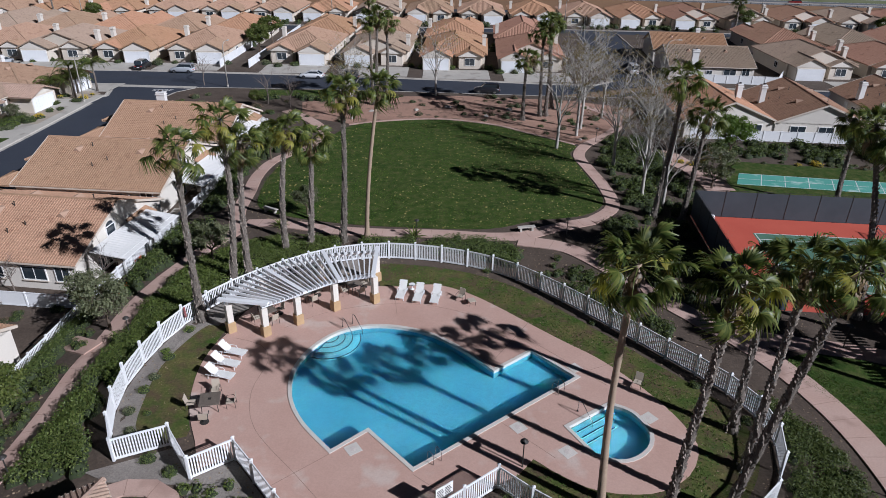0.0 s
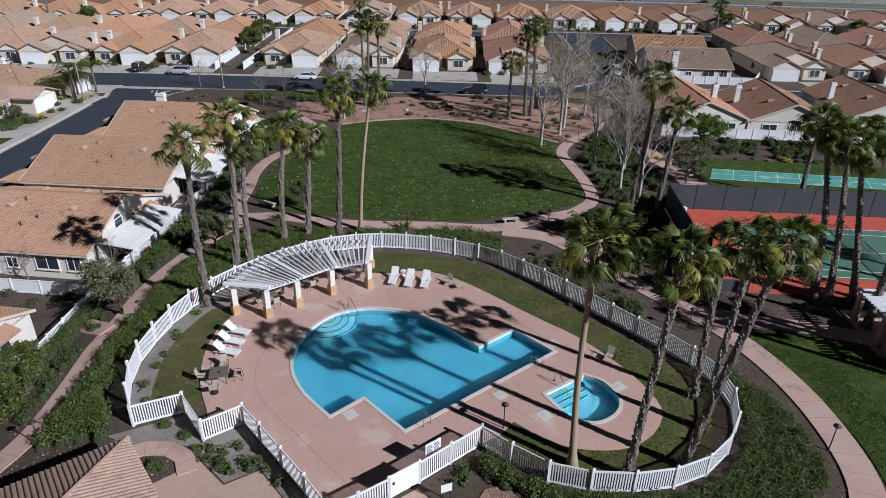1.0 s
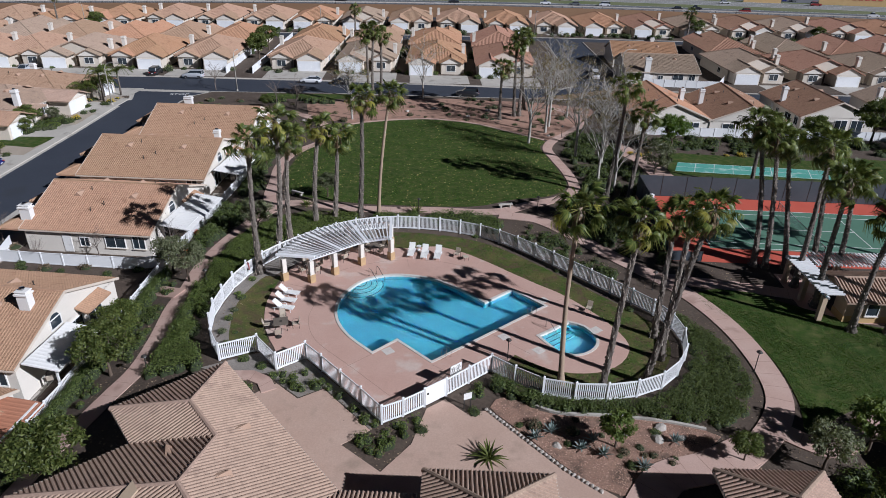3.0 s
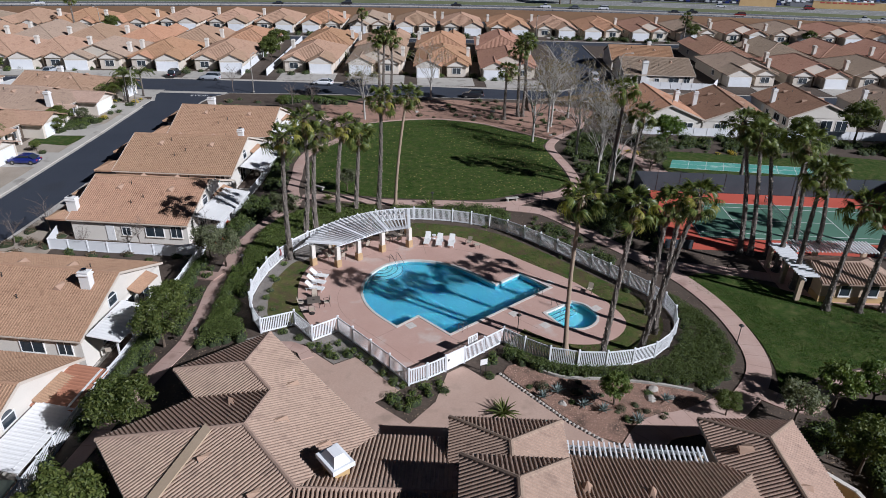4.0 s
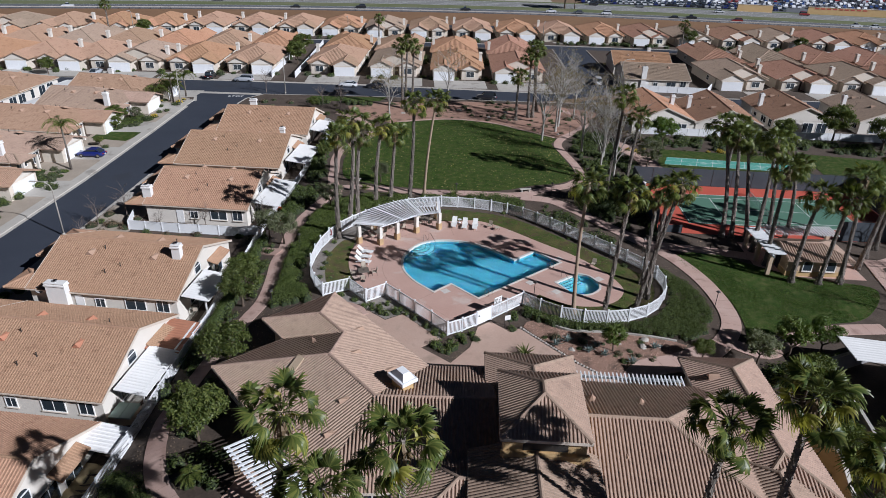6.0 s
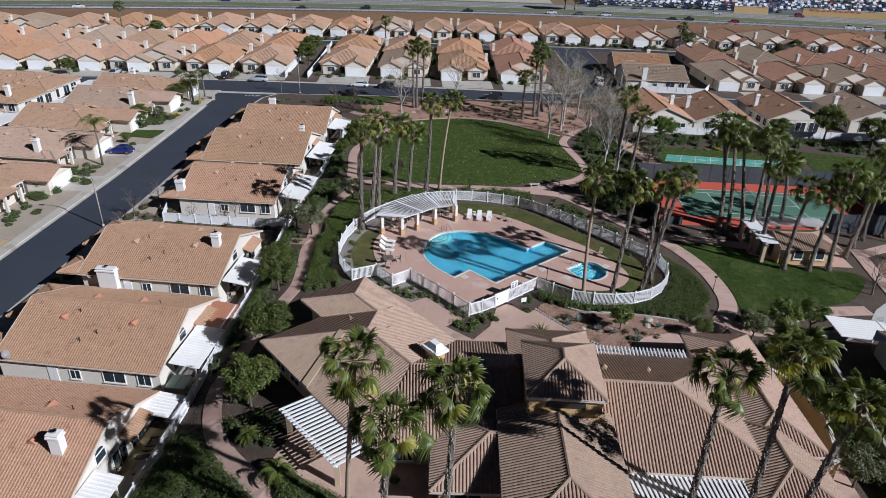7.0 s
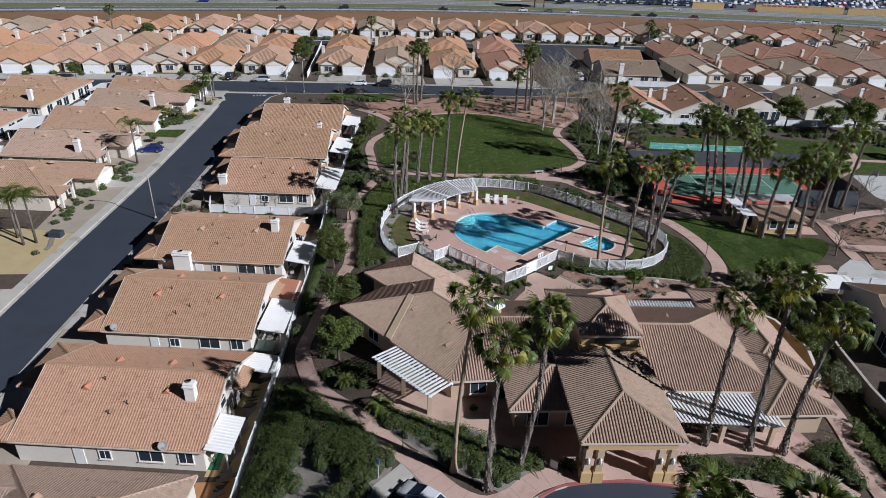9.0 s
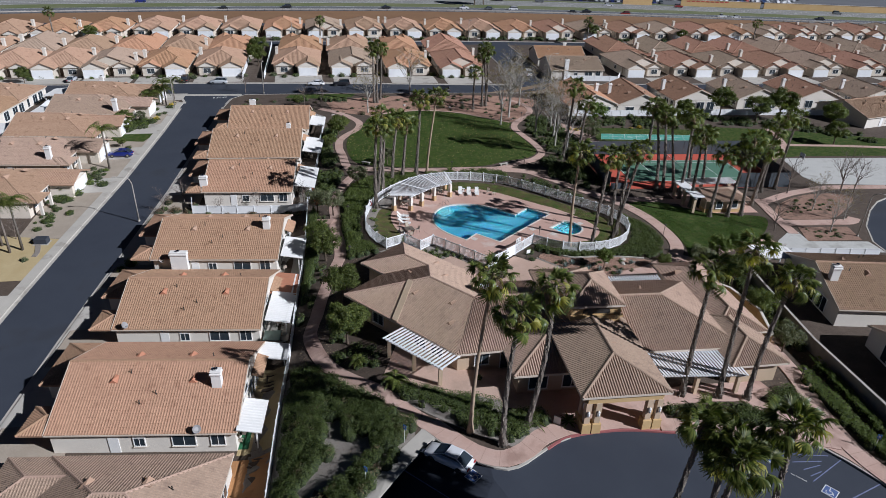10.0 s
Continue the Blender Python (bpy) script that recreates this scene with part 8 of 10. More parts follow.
# before the far houses
for x, y, rot, tl in FAR[:12]:
    for k in range(4):
        q = r.uniform(0.7, 1.4)
        bush(r.choice(("dark", "bright", "dark", "olive")), x + (-5.5 + k * 1.6 if (k % 2) else r.choice((-6.8, 6.9))), y - r.uniform(9.2, 12.5), q, q)
for x, y, rr, kind in ((-17.9, 29.6, 0.5, "bright"), (-17.8, 31.0, 0.5, "olive"), (-17.6, 33.2, 0.55, "bright"), (-18.0, 27.6, 0.5, "olive"), (-17.2, 25.8, 0.5, "olive"), (-15.2, 23.6, 0.6, "dark"), (-12.4, 21.4, 0.5, "bright"), (5.4, 46.2, 0.45, "bright"), (13.2, 38.2, 0.4, "dark"), (18.6, 30.8, 0.5, "dark"), (20.6, 27.4, 0.5, "dark"), (-27.0, 50.2, 0.7, "red"), (-25.9, 43.7, 1.25, "red"), (33.0, 74.6, 0.8, "yellow"), (31.8, 75.4, 0.7, "yellow"), (9.8, 14.9, 0.7, "dry"), (7.2, 15.6, 0.8, "dry"), (3.0, 17.0, 0.6, "dark"), (-9.6, -13.8, 0.7, "bright"), (-0.9, 15.2, 0.6, "dark"), (-14.6, 20.2, 0.6, "dark"), (-14.0, 20.0, 0.45, "bright"), (-13.6, 22.6, 0.55, "dark"), (-16.8, 27.4, 0.35, "bright"), (-18.2, 34.0, 0.45, "bright"), (-17.4, 36.6, 0.5, "bright"), (-69.5, 41.9, 0.8, "dark"), (-68.5, 32.5, 0.7, "olive"), (-62.9, 72.9, 0.9, "dark"), (-62.8, 75.9, 0.8, "dark"), (-67.4, 61.0, 1.5, "dark"), (-63.6, 58.1, 1.2, "dark"), (-66.0, 58.9, 1.1, "bright"), (-67.1, 54.6, 1.4, "dark"), (-53.5, 29.5, 1.2, "bright"), (-54.6, 28.0, 0.9, "bright"), (-65.9, 63.0, 1.0, "dark"), (-60.9, 91.4, 1.4, "dark"), (-62.6, 90.6, 1.5, "dark"), (-63.2, 93.2, 1.3, "olive"), (-11.2, -7.4, 0.55, "bright")):
    bush(kind, x, y, rr, rr * 0.95)


def spiky(name, label, cat, x, y, blades, length, wide, mat, lift, hang=0.2):
    """A rosette of pointed blades: agave, cycad or aloe."""
    rr = random.Random(int(x * 13 + y * 7))
    t = thing(name, label, cat, name + "s", pose(x, y, 0))
    for i in range(blades):
        az = i * 137.5 + rr.uniform(-12, 12)
        el = 80 - 62 * (i / blades) * lift + rr.uniform(-6, 6)
        m = Mesh()
        L = length * rr.uniform(0.8, 1.1)
        v = []
        for f, w in ((0, 0.6), (0.4, 1.0), (0.75, 0.6), (1.0, 0.03)):
            z = -hang * L * f * f
            v += [(L * f, -wide * w, z + 0.02), (L * f, wide * w, z + 0.02), (L * f, 0, z - wide * 0.4)]
        fcs = []
        for k in range(3):
            a = 3 * k
            fcs += [(a, a + 3, a + 5, a + 2), (a + 2, a + 5, a + 4, a + 1), (a, a + 1, a + 4, a + 3)]
        m.add(v, fcs)
        part("blade", m, mat, t, at=pose(0, 0, 0.08, rz=az) @ pose(0, 0, 0, 0, -el, 0))
    return t


for x, y in ((11.0, 14.0), (10.0, 13.2), (11.4, 12.6), (16.7, 13.8), (7.0, 14.3), (8.2, 14.9), (13.8, 11.4)):
    spiky("agave", "blue-grey agave rosette in the gravel bed", "agave", x, y, 18, 0.75, 0.07, L_GREY, 0.9, 0.1)
for x, y, L in ((3.6, 12.4, 1.3), (-4.2, -15.4, 1.0), (-1.3, 52.7, 1.2), (-14.8, 55.0, 0.9), (-9.2, -14.4, 1.2), (-7.6, -14.8, 1.5)):
    spiky("cycad", "dark green cycad with stiff arching leaves", "cycad", x, y, 26, L, 0.09, L_PALM, 1.05, 0.45)

# leaf litter on the mulch
r = np.random.default_rng(4)
lm = Mesh()
xy = np.stack([r.uniform(-30, 31, 26000), r.uniform(-16, 62, 26000)], axis=1)
ok = [(x, y, 0.02 + fall(x, y)) for x, y in xy.tolist() if not inside((x, y), LAWN) and not inside((x, y), DECK) and noise.noise(Vector((x * 0.2, y * 0.2, 3.0))) > -0.15]
leaf_cloud(lm, ok, [0.01] * len(ok), 1, 0.075, 0.3, 0.3, 3.0, 12, 0.9, 0.7)
tagged(part("leaf_litter", lm, leaf_mat("dry_leaf_litter", (0.09, 0.06, 0.04), (0.36, 0.27, 0.18), through_light=0.05, rough=0.9)), "dry brown leaf litter on the mulch", "leaves", kind="stuff")

# loose stones of the granite bed
r = np.random.default_rng(6)
gm = Mesh()
xs, ys = [p[0] for p in RED_S], [p[1] for p in RED_S]
done = 0
while done < 5200:
    x, y = r.uniform(min(xs), max(xs)), r.uniform(min(ys), max(ys))
    if inside((x, y), RED_S):
        s = 0.02 + 0.05 * r.random() ** 2
        a = r.random() * TAU
        c, d = math.cos(a) * s, math.sin(a) * s
        gm.add([(x + c, y + d, 0.04), (x - d, y + c, 0.04), (x - c, y - d, 0.04), (x + d, y - c, 0.04), (x + 0.2 * s, y, 0.045 + s * 0.9)], [(0, 1, 4), (1, 2, 4), (2, 3, 4), (3, 0, 4)])
        done += 1
tagged(part("granite_chips", gm, leaf_mat("granite_chips", (0.24, 0.13, 0.09), (0.56, 0.38, 0.29), through_light=0.0, rough=0.9)), "loose reddish granite chips in the bed", "gravel", kind="stuff")

# grass tufts over the lawns
L_GRASS = leaf_mat("grass_blade", (0.025, 0.07, 0.007), (0.112, 0.165, 0.03), through_light=0.25, rough=0.7)
for k, (poly, n, z) in enumerate(((LAWN, 42000, 0.05), (LAWN_E, 22000, 0.05), (ring + inner_e[::-1], 5000, 0.03))):
    r = np.random.default_rng(30 + k)
    xs, ys = [p[0] for p in poly], [p[1] for p in poly]
    ps = []
    while len(ps) < n:
        x, y = r.uniform(min(xs), max(xs)), r.uniform(min(ys), max(ys))
        if noise.noise(Vector((x * 0.35, y * 0.35, k))) > r.uniform(-0.5, 0.35) and inside((x, y), poly):
            ps.append((x, y, z + 0.01))
    gm = leaf_cloud(Mesh(), ps, [0.02] * n, 1, 0.075, 0.8, 0.9, 0.7, 40 + k, 0.9, 0.35)
    tagged(part("grass", gm, L_GRASS), "uneven tufts of mown grass", "grass", kind="stuff")

# fallen leaves on the lawn
r = np.random.default_rng(3)
lm = Mesh()
pts = []
while len(pts) < 1500:
    x, y = r.uniform(-19, 20), r.uniform(55, 93)
    if inside((x, y), LAWN) and r.random() < 0.25 + 0.75 * max(0, (x + 4) / 22) * max(0.25, 1 - abs(y - 72) / 30):
        pts.append((x, y, 0.055))
leaf_cloud(lm, pts, [0.01] * len(pts), 1, 0.11, 0.3, 0.2, 3.0, 9, 0.9, 0.8)
lv = part("fallen_leaves", lm, L_FALL)
tagged(lv, "scattered yellow fallen leaves on the lawn", "leaves", kind="stuff")

# ---- pool fence ----
fence = thing("pool_fence", "white vinyl picket fence round the pool garden", "fence")


def fence_panel(a, b, h=1.6, solid=False, parent=None):
    """One bay of pickets between two rails."""
    d = Vector((b[0] - a[0], b[1] - a[1]))
    L = d.length
    m = Mesh()
    n = max(2, round(L / 0.155))
    for k in range(n):
        x = L * (k + 0.5) / n
        m.box(x - 0.038, -0.012, 0.1, x + 0.038, 0.012, h - 0.06)
    m.box(0.05, -0.03, h - 0.12, L - 0.05, 0.03, h)
    m.box(0.05, -0.03, 0.08, L - 0.05, 0.03, 0.22)
    pn = part("panel", m, M_WHITE, parent or fence, at=pose(a[0], a[1], min(fall(*a), fall(*b)), rz=math.degrees(math.atan2(d.y, d.x))))
    pn["kind"] = "stuff"
    return pn


POST = Mesh().softbox(-0.075, -0.075, -0.05, 0.075, 0.075, 1.72, 0.01).add([(-0.1, -0.1, 1.72), (0.1, -0.1, 1.72), (0.1, 0.1, 1.72), (-0.1, 0.1, 1.72), (0, 0, 1.82)], [(3, 2, 1, 0), (0, 1, 4), (1, 2, 4), (2, 3, 4), (3, 0, 4)]).make("post")
POST.materials.append(M_WHITE)
curve = resample(FENCE_LINE, 2.42)
if math.hypot(curve[-1][0] - 4.7, curve[-1][1] - 21.9) > 0.4:
    curve.append((4.7, 21.9))
for i, p in enumerate(curve):
    part("post", POST, None, fence, at=pose(p[0], p[1], 0))
    if i:
        fence_panel(curve[i - 1], p)
SOUTH = [(4.7, 21.9), (2.8, 20.4), (1.0, 18.95), None, (-0.65, 17.75), (-2.2, 16.7), (-3.7, 15.95), (-5.3, 18.0), (-7.0, 20.0), (-8.7, 22.0), (-10.2, 23.7), (-12.3, 22.2), (-14.3, 24.75), (-17.1, 23.5)]
last = None
for p in SOUTH:
    if p is None:
        last = None
        continue
    part("post", POST, None, fence, at=pose(p[0], p[1], 0))
    if last:
        fence_panel(last, p)
    last = p
gate = thing("pool_gate", "solid white vinyl gate in the pool fence", "gate", at=pose(1.0, 18.95, 0, rz=math.degrees(math.atan2(17.75 - 18.95, -1.65))))
part("gate_frame", Mesh().box(0.1, -0.03, 0.08, 1.94, 0.03, 0.2).box(0.1, -0.03, 1.6, 1.94, 0.03, 1.72).box(0.1, -0.03, 0.2, 0.2, 0.03, 1.6).box(1.84, -0.03, 0.2, 1.94, 0.03, 1.6), M_WHITE, gate)
for k in range(10):
    part("board", Mesh().box(0.2 + 0.164 * k, -0.016, 0.2, 0.36 + 0.164 * k, 0.016, 1.6), M_WHITE, gate)
part("latch", Mesh().box(1.7, -0.08, 1.0, 1.82, 0.08, 1.16), M_DARK, gate, "black latch")
for x, y in ((1.55, 19.9), (1.95, 20.2)):
    sg = thing("rules_sign", "white pool rules sign board inside the fence", "sign", "pool signs", pose(x, y, 0.06, rz=38))
    part("board", Mesh().box(-0.3, -0.02, 1.2, 0.3, 0.02, 2.05), M_WPAINT, sg)
    for k in range(6):
        part("text_bar", Mesh().box(-0.22, -0.028, 1.3 + 0.11 * k, 0.22 - 0.05 * (k % 3), -0.021, 1.35 + 0.11 * k), M_DARK, sg)
    part("post", Mesh().box(-0.04, 0.02, 0.0, 0.04, 0.08, 1.9), M_DARK, sg)
sg = thing("garden_sign", "small white sign on two posts beside the gate", "sign", at=pose(2.5, 17.5, 0, rz=20))
part("board", Mesh().box(-0.32, -0.02, 0.9, 0.32, 0.02, 1.45), M_WPAINT, sg)
for x in (-0.25, 0.25):
    part("post", Mesh().box(x - 0.03, 0.02, 0, x + 0.03, 0.07, 1.2), M_DARK, sg)

# ---- curved poolside pergola ----
M_OCHRE = surf("ochre_plinth_stucco", (0.42, 0.28, 0.145), (0.48, 0.33, 0.185), 1.5, 20, 0.9, 0.3, fine_mix=0.25)
arb = thing("pool_pergola", "curved white slatted pergola on square stucco columns", "pergola")
front = spline([(-11.6, 36.0), (-9.5, 37.6), (-7.0, 39.6), (-3.9, 40.8)], 0.4)
back = spline([(-14.3, 36.4), (-13.2, 39.6), (-10.4, 42.6), (-7.4, 44.0), (-4.0, 44.6)], 0.4)
front_c, back_c = [(-11.5, 36.1), (-9.4, 37.7), (-6.9, 39.7), (-3.9, 40.9)], [(-14.2, 36.5), (-12.6, 40.2), (-8.6, 43.4), (-4.1, 44.4)]
for x, y in front_c + back_c:
    c = part("column", Mesh().softbox(-0.22, -0.22, 0.85, 0.22, 0.22, 2.35, 0.02), M_STUCCO_W, arb, "off-white square column", at=pose(x, y, 0.06, rz=40))
    part("plinth", Mesh().softbox(-0.3, -0.3, 0, 0.3, 0.3, 0.85, 0.04), M_OCHRE, c, "ochre stucco plinth")
ZB = 2.5
for line, off in ((front, 0), (back, 0)):
    for s in (-0.12, 0.12):
        bm_ = Mesh()
        ribbon(bm_, line, 0.09, ZB, ZB + 0.26, side=s)
        part("beam", bm_, M_WHITE, arb)
SL = 27
fl, bl = resample(front, 0.02), resample(back, 0.02)
for i in range(SL):
    f = i / (SL - 1)
    a, b = Vector(fl[int(f * (len(fl) - 1))]), Vector(bl[int(f * (len(bl) - 1))])
    d = (b - a).normalized() * 0.55
    wide = 0.32 if i in (0, 9, 18, SL - 1) else 0.10
    part("slat", Mesh().beam((*(a - d), ZB + 0.37), (*(b + d), ZB + 0.37), wide, 0.2), M_WHITE, arb)


# ---- pool furniture ----
M_SLING = surf("white_sling_fabric", (0.70, 0.69, 0.66), (0.78, 0.77, 0.74), 2, 60, 0.7, 0.15, fine_mix=0.2)
M_SLING_T = surf("tan_sling_fabric", (0.42, 0.36, 0.28), (0.48, 0.41, 0.33), 2, 60, 0.7, 0.15, fine_mix=0.2)
M_TABLE = surf("dark_stone_tabletop", (0.13, 0.105, 0.085), (0.19, 0.16, 0.13), 3, 20, 0.5, 0.2)


def lounger(at, back=42):
    t = thing("sun_lounger", "white strap sun lounger with raised back on the deck", "sun lounger", "sun loungers", at)
    for y in (-0.32, 0.32):
        part("frame_rail", Mesh().tube([(-0.95, y, 0.32), (0.35, y, 0.34), (0.95, y, 0.30)], 0.025, 6), M_WHITE, t)
    for x in (-0.8, 0.75):
        for y in (-0.32, 0.32):
            part("leg", Mesh().tube([(x, y, 0.0), (x + 0.06, y, 0.33)], 0.025, 6), M_WHITE, t)
    st = part("seat", Mesh().box(-0.32, -0.3, 0.34, 0.98, 0.3, 0.36), M_SLING, t, "white straps")
    for k in range(10):
        part("strap", Mesh().box(-0.28 + 0.125 * k, -0.34, 0.362, -0.19 + 0.125 * k, 0.34, 0.375), M_SLING, st)
    b = part("backrest", Mesh().box(-0.88, -0.3, 0.0, 0, 0.3, 0.03), M_SLING, t, "raised back", at=pose(-0.32, 0, 0.35) @ pose(0, 0, 0, 0, back, 0))
    for k in range(6):
        part("strap", Mesh().box(-0.84 + 0.14 * k, -0.34, 0.03, -0.75 + 0.14 * k, 0.34, 0.045), M_SLING, b)
    for y in (-0.36, 0.36):
        part("armrest", Mesh().tube([(-0.5, y, 0.34), (-0.4, y, 0.56), (0.05, y, 0.56), (0.12, y, 0.34)], 0.02, 6), M_WHITE, t)
    return t


def patio_chair(at, swivel=False):
    t = thing("patio_chair", "tan sling patio chair with dark metal arms", "chair", "patio chairs", at)
    part("seat", Mesh().softbox(-0.25, -0.25, 0.41, 0.25, 0.27, 0.45, 0.015), M_SLING_T, t)
    part("backrest", Mesh().softbox(-0.25, -0.02, 0, 0.25, 0.02, 0.56, 0.01), M_SLING_T, t, at=pose(0, 0.26, 0.43, -14))
    for x in (-0.29, 0.29):
        part("arm", Mesh().tube([(x, -0.22, 0.0 if not swivel else 0.4), (x, -0.26, 0.64), (x, 0.2, 0.66), (x, 0.3, 0.44)], 0.018, 6), M_DARK, t)
        if not swivel:
            part("leg", Mesh().tube([(x, 0.3, 0.44), (x, 0.32, 0.0)], 0.018, 6), M_DARK, t)
    if swivel:
        part("pedestal", Mesh().lathe([(0.28, 0), (0.28, 0.03), (0.22, 0.03), (0.04, 0.08), (0.04, 0.4)], 14), M_DARK, t)
    return t


def patio_table(at, s=1.0, round_top=False):
    t = thing("patio_table", "dark stone-topped square patio table on the deck", "table", "patio tables", at)
    part("tabletop", Mesh().softbox(-0.55 * s, -0.55 * s, 0.70, 0.55 * s, 0.55 * s, 0.74, 0.02), M_TABLE, t)
    part("umbrella_hole", Mesh().box(-0.1, -0.1, 0.741, 0.1, 0.1, 0.75), M_DARK, t)
    for x in (-0.44 * s, 0.44 * s):
        for y in (-0.44 * s, 0.44 * s):
            part("leg", Mesh().tube([(x, y, 0), (x * 0.9, y * 0.9, 0.7)], 0.025, 6), M_DARK, t)
    return t


for x, y, rz in ((-13.2, 33.6, -14), (-13.3, 32.3, -14), (-13.3, 31.0, -14)):
    lounger(pose(x, y, 0.06, rz=rz + 0))
for x, y in ((-1.8, 41.9), (-0.4, 41.5), (1.0, 41.3)):
    lounger(pose(x, y, 0.06, rz=-100), 55)
patio_table(pose(-13.0, 28.0, 0.06, rz=12), 1.15)
for x, y, rz, sw in ((-13.0, 26.7, 190, True), (-11.8, 28.2, 280, False), (-14.2, 28.0, 100, False), (-13.1, 29.3, 8, False)):
    patio_chair(pose(x, y, 0.06, rz=rz), sw)
for cx, cy in ((-11.9, 38.4), (-5.8, 42.6), (-9.4, 41.2)):
    patio_table(pose(cx, cy, 0.06, rz=40), 1.0)
    for k in range(4):
        a = radians(40 + 90 * k)
        patio_chair(pose(cx + 0.95 * math.sin(a), cy - 0.95 * math.cos(a), 0.06, rz=math.degrees(a) + 180), k == 1)
patio_chair(pose(3.0, 41.3, 0.06, rz=-30))
st = thing("side_table", "small low tan side table on the deck", "table", at=pose(3.9, 40.7, 0.06, rz=20))
part("tabletop", Mesh().softbox(-0.3, -0.3, 0.4, 0.3, 0.3, 0.44, 0.015), M_SLING_T, st)
for x in (-0.24, 0.24):
    for y in (-0.24, 0.24):
        part("leg", Mesh().tube([(x, y, 0), (x, y, 0.4)], 0.018, 6), M_DARK, st)
st = thing("side_table", "small round white side table between loungers", "table", at=pose(-1.0, 43.0, 0.06))
part("tabletop", Mesh().lathe([(0.26, 0.44), (0.28, 0.46), (0.26, 0.48)], 18), M_WHITE, st)
part("stem", Mesh().lathe([(0.2, 0), (0.04, 0.05), (0.04, 0.44)], 12), M_WHITE, st)
patio_chair(pose(14.6, 30.6, 0.06, rz=-30))
lb = thing("life_ring", "red and white life ring hung on the fence", "life ring", at=pose(-17.95, 37.55, 1.1, 90, 0, -60))
tor = Mesh()
for i in range(20):
    a0, a1 = TAU * i / 20, TAU * (i + 1) / 20
    tor.tube([(0.36 * math.cos(a0), 0.36 * math.sin(a0), 0), (0.36 * math.cos(a1), 0.36 * math.sin(a1), 0)], 0.08, 8, False)
part("ring", tor, M_REDKERB, lb)

# hand rails and ladders
def rail(at, label):
    t = thing("pool_handrail", label, "handrail", "pool handrails", at)
    part("rail", Mesh().tube([(0, 0, 0), (0, 0, 0.75), (0.12, 0, 0.88), (0.35, 0, 0.86), (0.9, 0, 0.35), (1.25, 0, 0.1), (1.3, 0, -0.5)], 0.028, 8), M_STEEL, t, smooth=True)
    part("flange", Mesh().lathe([(0.07, 0), (0.07, 0.015), (0.03, 0.03)], 12), M_STEEL, t)
    return t


rail(pose(-6.0, 37.2, 0.1, rz=-48), "bent steel handrail at the pool steps")
rail(pose(-5.3, 37.7, 0.1, rz=-48), "bent steel handrail at the pool steps")
rail(pose(10.2, 28.1, 0.1, rz=-55), "bent steel handrail at the spa steps")
for bx, by in ((1.15, 23.85), (9.2, 30.1)):
    t = thing("pool_ladder", "curved steel ladder hooked over the pool edge", "ladder", "pool ladders", pose(bx, by, 0.1, rz=128))
    for y in (-0.28, 0.28):
        part("rail", Mesh().tube([(-0.35, y, 0), (-0.35, y, 0.55), (-0.2, y, 0.75), (0.05, y, 0.75), (0.22, y, 0.55), (0.26, y, -0.9)], 0.025, 8), M_STEEL, t, smooth=True)
    for z in (-0.2, -0.5, -0.8):
        part("tread", Mesh().box(0.2, -0.28, z, 0.32, 0.28, z + 0.03), M_STEEL, t)


def path_lamp(x, y, h=1.9):
    t = thing("path_lamp", "dark bronze hooded path lamp on a slim post", "lamp", "path lamps", pose(x, y, 0))
    part("post", Mesh().lathe([(0.1, 0), (0.1, 0.04), (0.04, 0.08), (0.035, h)], 8), M_DARK, t)
    part("shade", Mesh().lathe([(0.05, h), (0.09, h + 0.02), (0.24, h + 0.05), (0.2, h + 0.12), (0.05, h + 0.22)], 12), M_DARK, t)
    return t


for x, y in ((6.2, 23.4), (21.9, 34.6), (26.0, 21.6), (-22.5, 22.4), (-1.0, 52.6), (13.6, 53.4), (23.0, -13.8), (-18.2, -12.2), (22.6, 83.6), (-21.7, 36.1), (31.0, 35.4)):
    path_lamp(x, y)


def bench(at):
    t = thing("park_bench", "pale concrete park bench beside the path", "bench", "park benches", at)
    part("seat", Mesh().softbox(-0.9, -0.24, 0.4, 0.9, 0.24, 0.5, 0.03), M_CONC, t)
    for x in (-0.6, 0.6):
        part("leg", Mesh().softbox(x - 0.1, -0.2, 0, x + 0.1, 0.2, 0.4, 0.02), M_CONC, t)
    return t


bench(pose(9.8, 54.6, 0.06, rz=12))
bench(pose(-16.6, 58.6, 0.05, rz=-30))


def boulder(x, y, s, seed):
    r_ = np.random.default_rng(seed)
    m = Mesh()
    blob(m, 0, 0, -0.1, s, s * 0.75, seed, 10, 5)
    t = thing("boulder", "rounded pale boulder in the gravel bed", "boulder", "boulders", pose(x, y, 0, rz=seed * 40))
    part("stone", m, M_BOULDER, t, smooth=False)


M_BOULDER = surf("pale_boulder", (0.36, 0.32, 0.28), (0.50, 0.46, 0.41), 1.5, 8, 0.9, 0.6, fine_mix=0.45)
for k, (x, y, s) in enumerate(((8.4, 13.6, 0.4), (16.2, 15.3, 0.5), (15.6, 14.1, 0.5), (13.4, 14.6, 0.3), (17.4, 14.2, 0.35), (-21.0, 92.8, 0.5), (-10.0, 98.0, 0.5), (8.0, 96.0, 0.5), (2.0, 101.0, 0.6), (12.0, 100.0, 0.6), (20.6, 84.6, 0.4), (-3.0, 99.0, 0.5), (-28.2, 23.4, 0.3), (-27.3, 26.4, 0.3), (31.6, 15.6, 0.3))):
    boulder(x, y, s, k + 1)

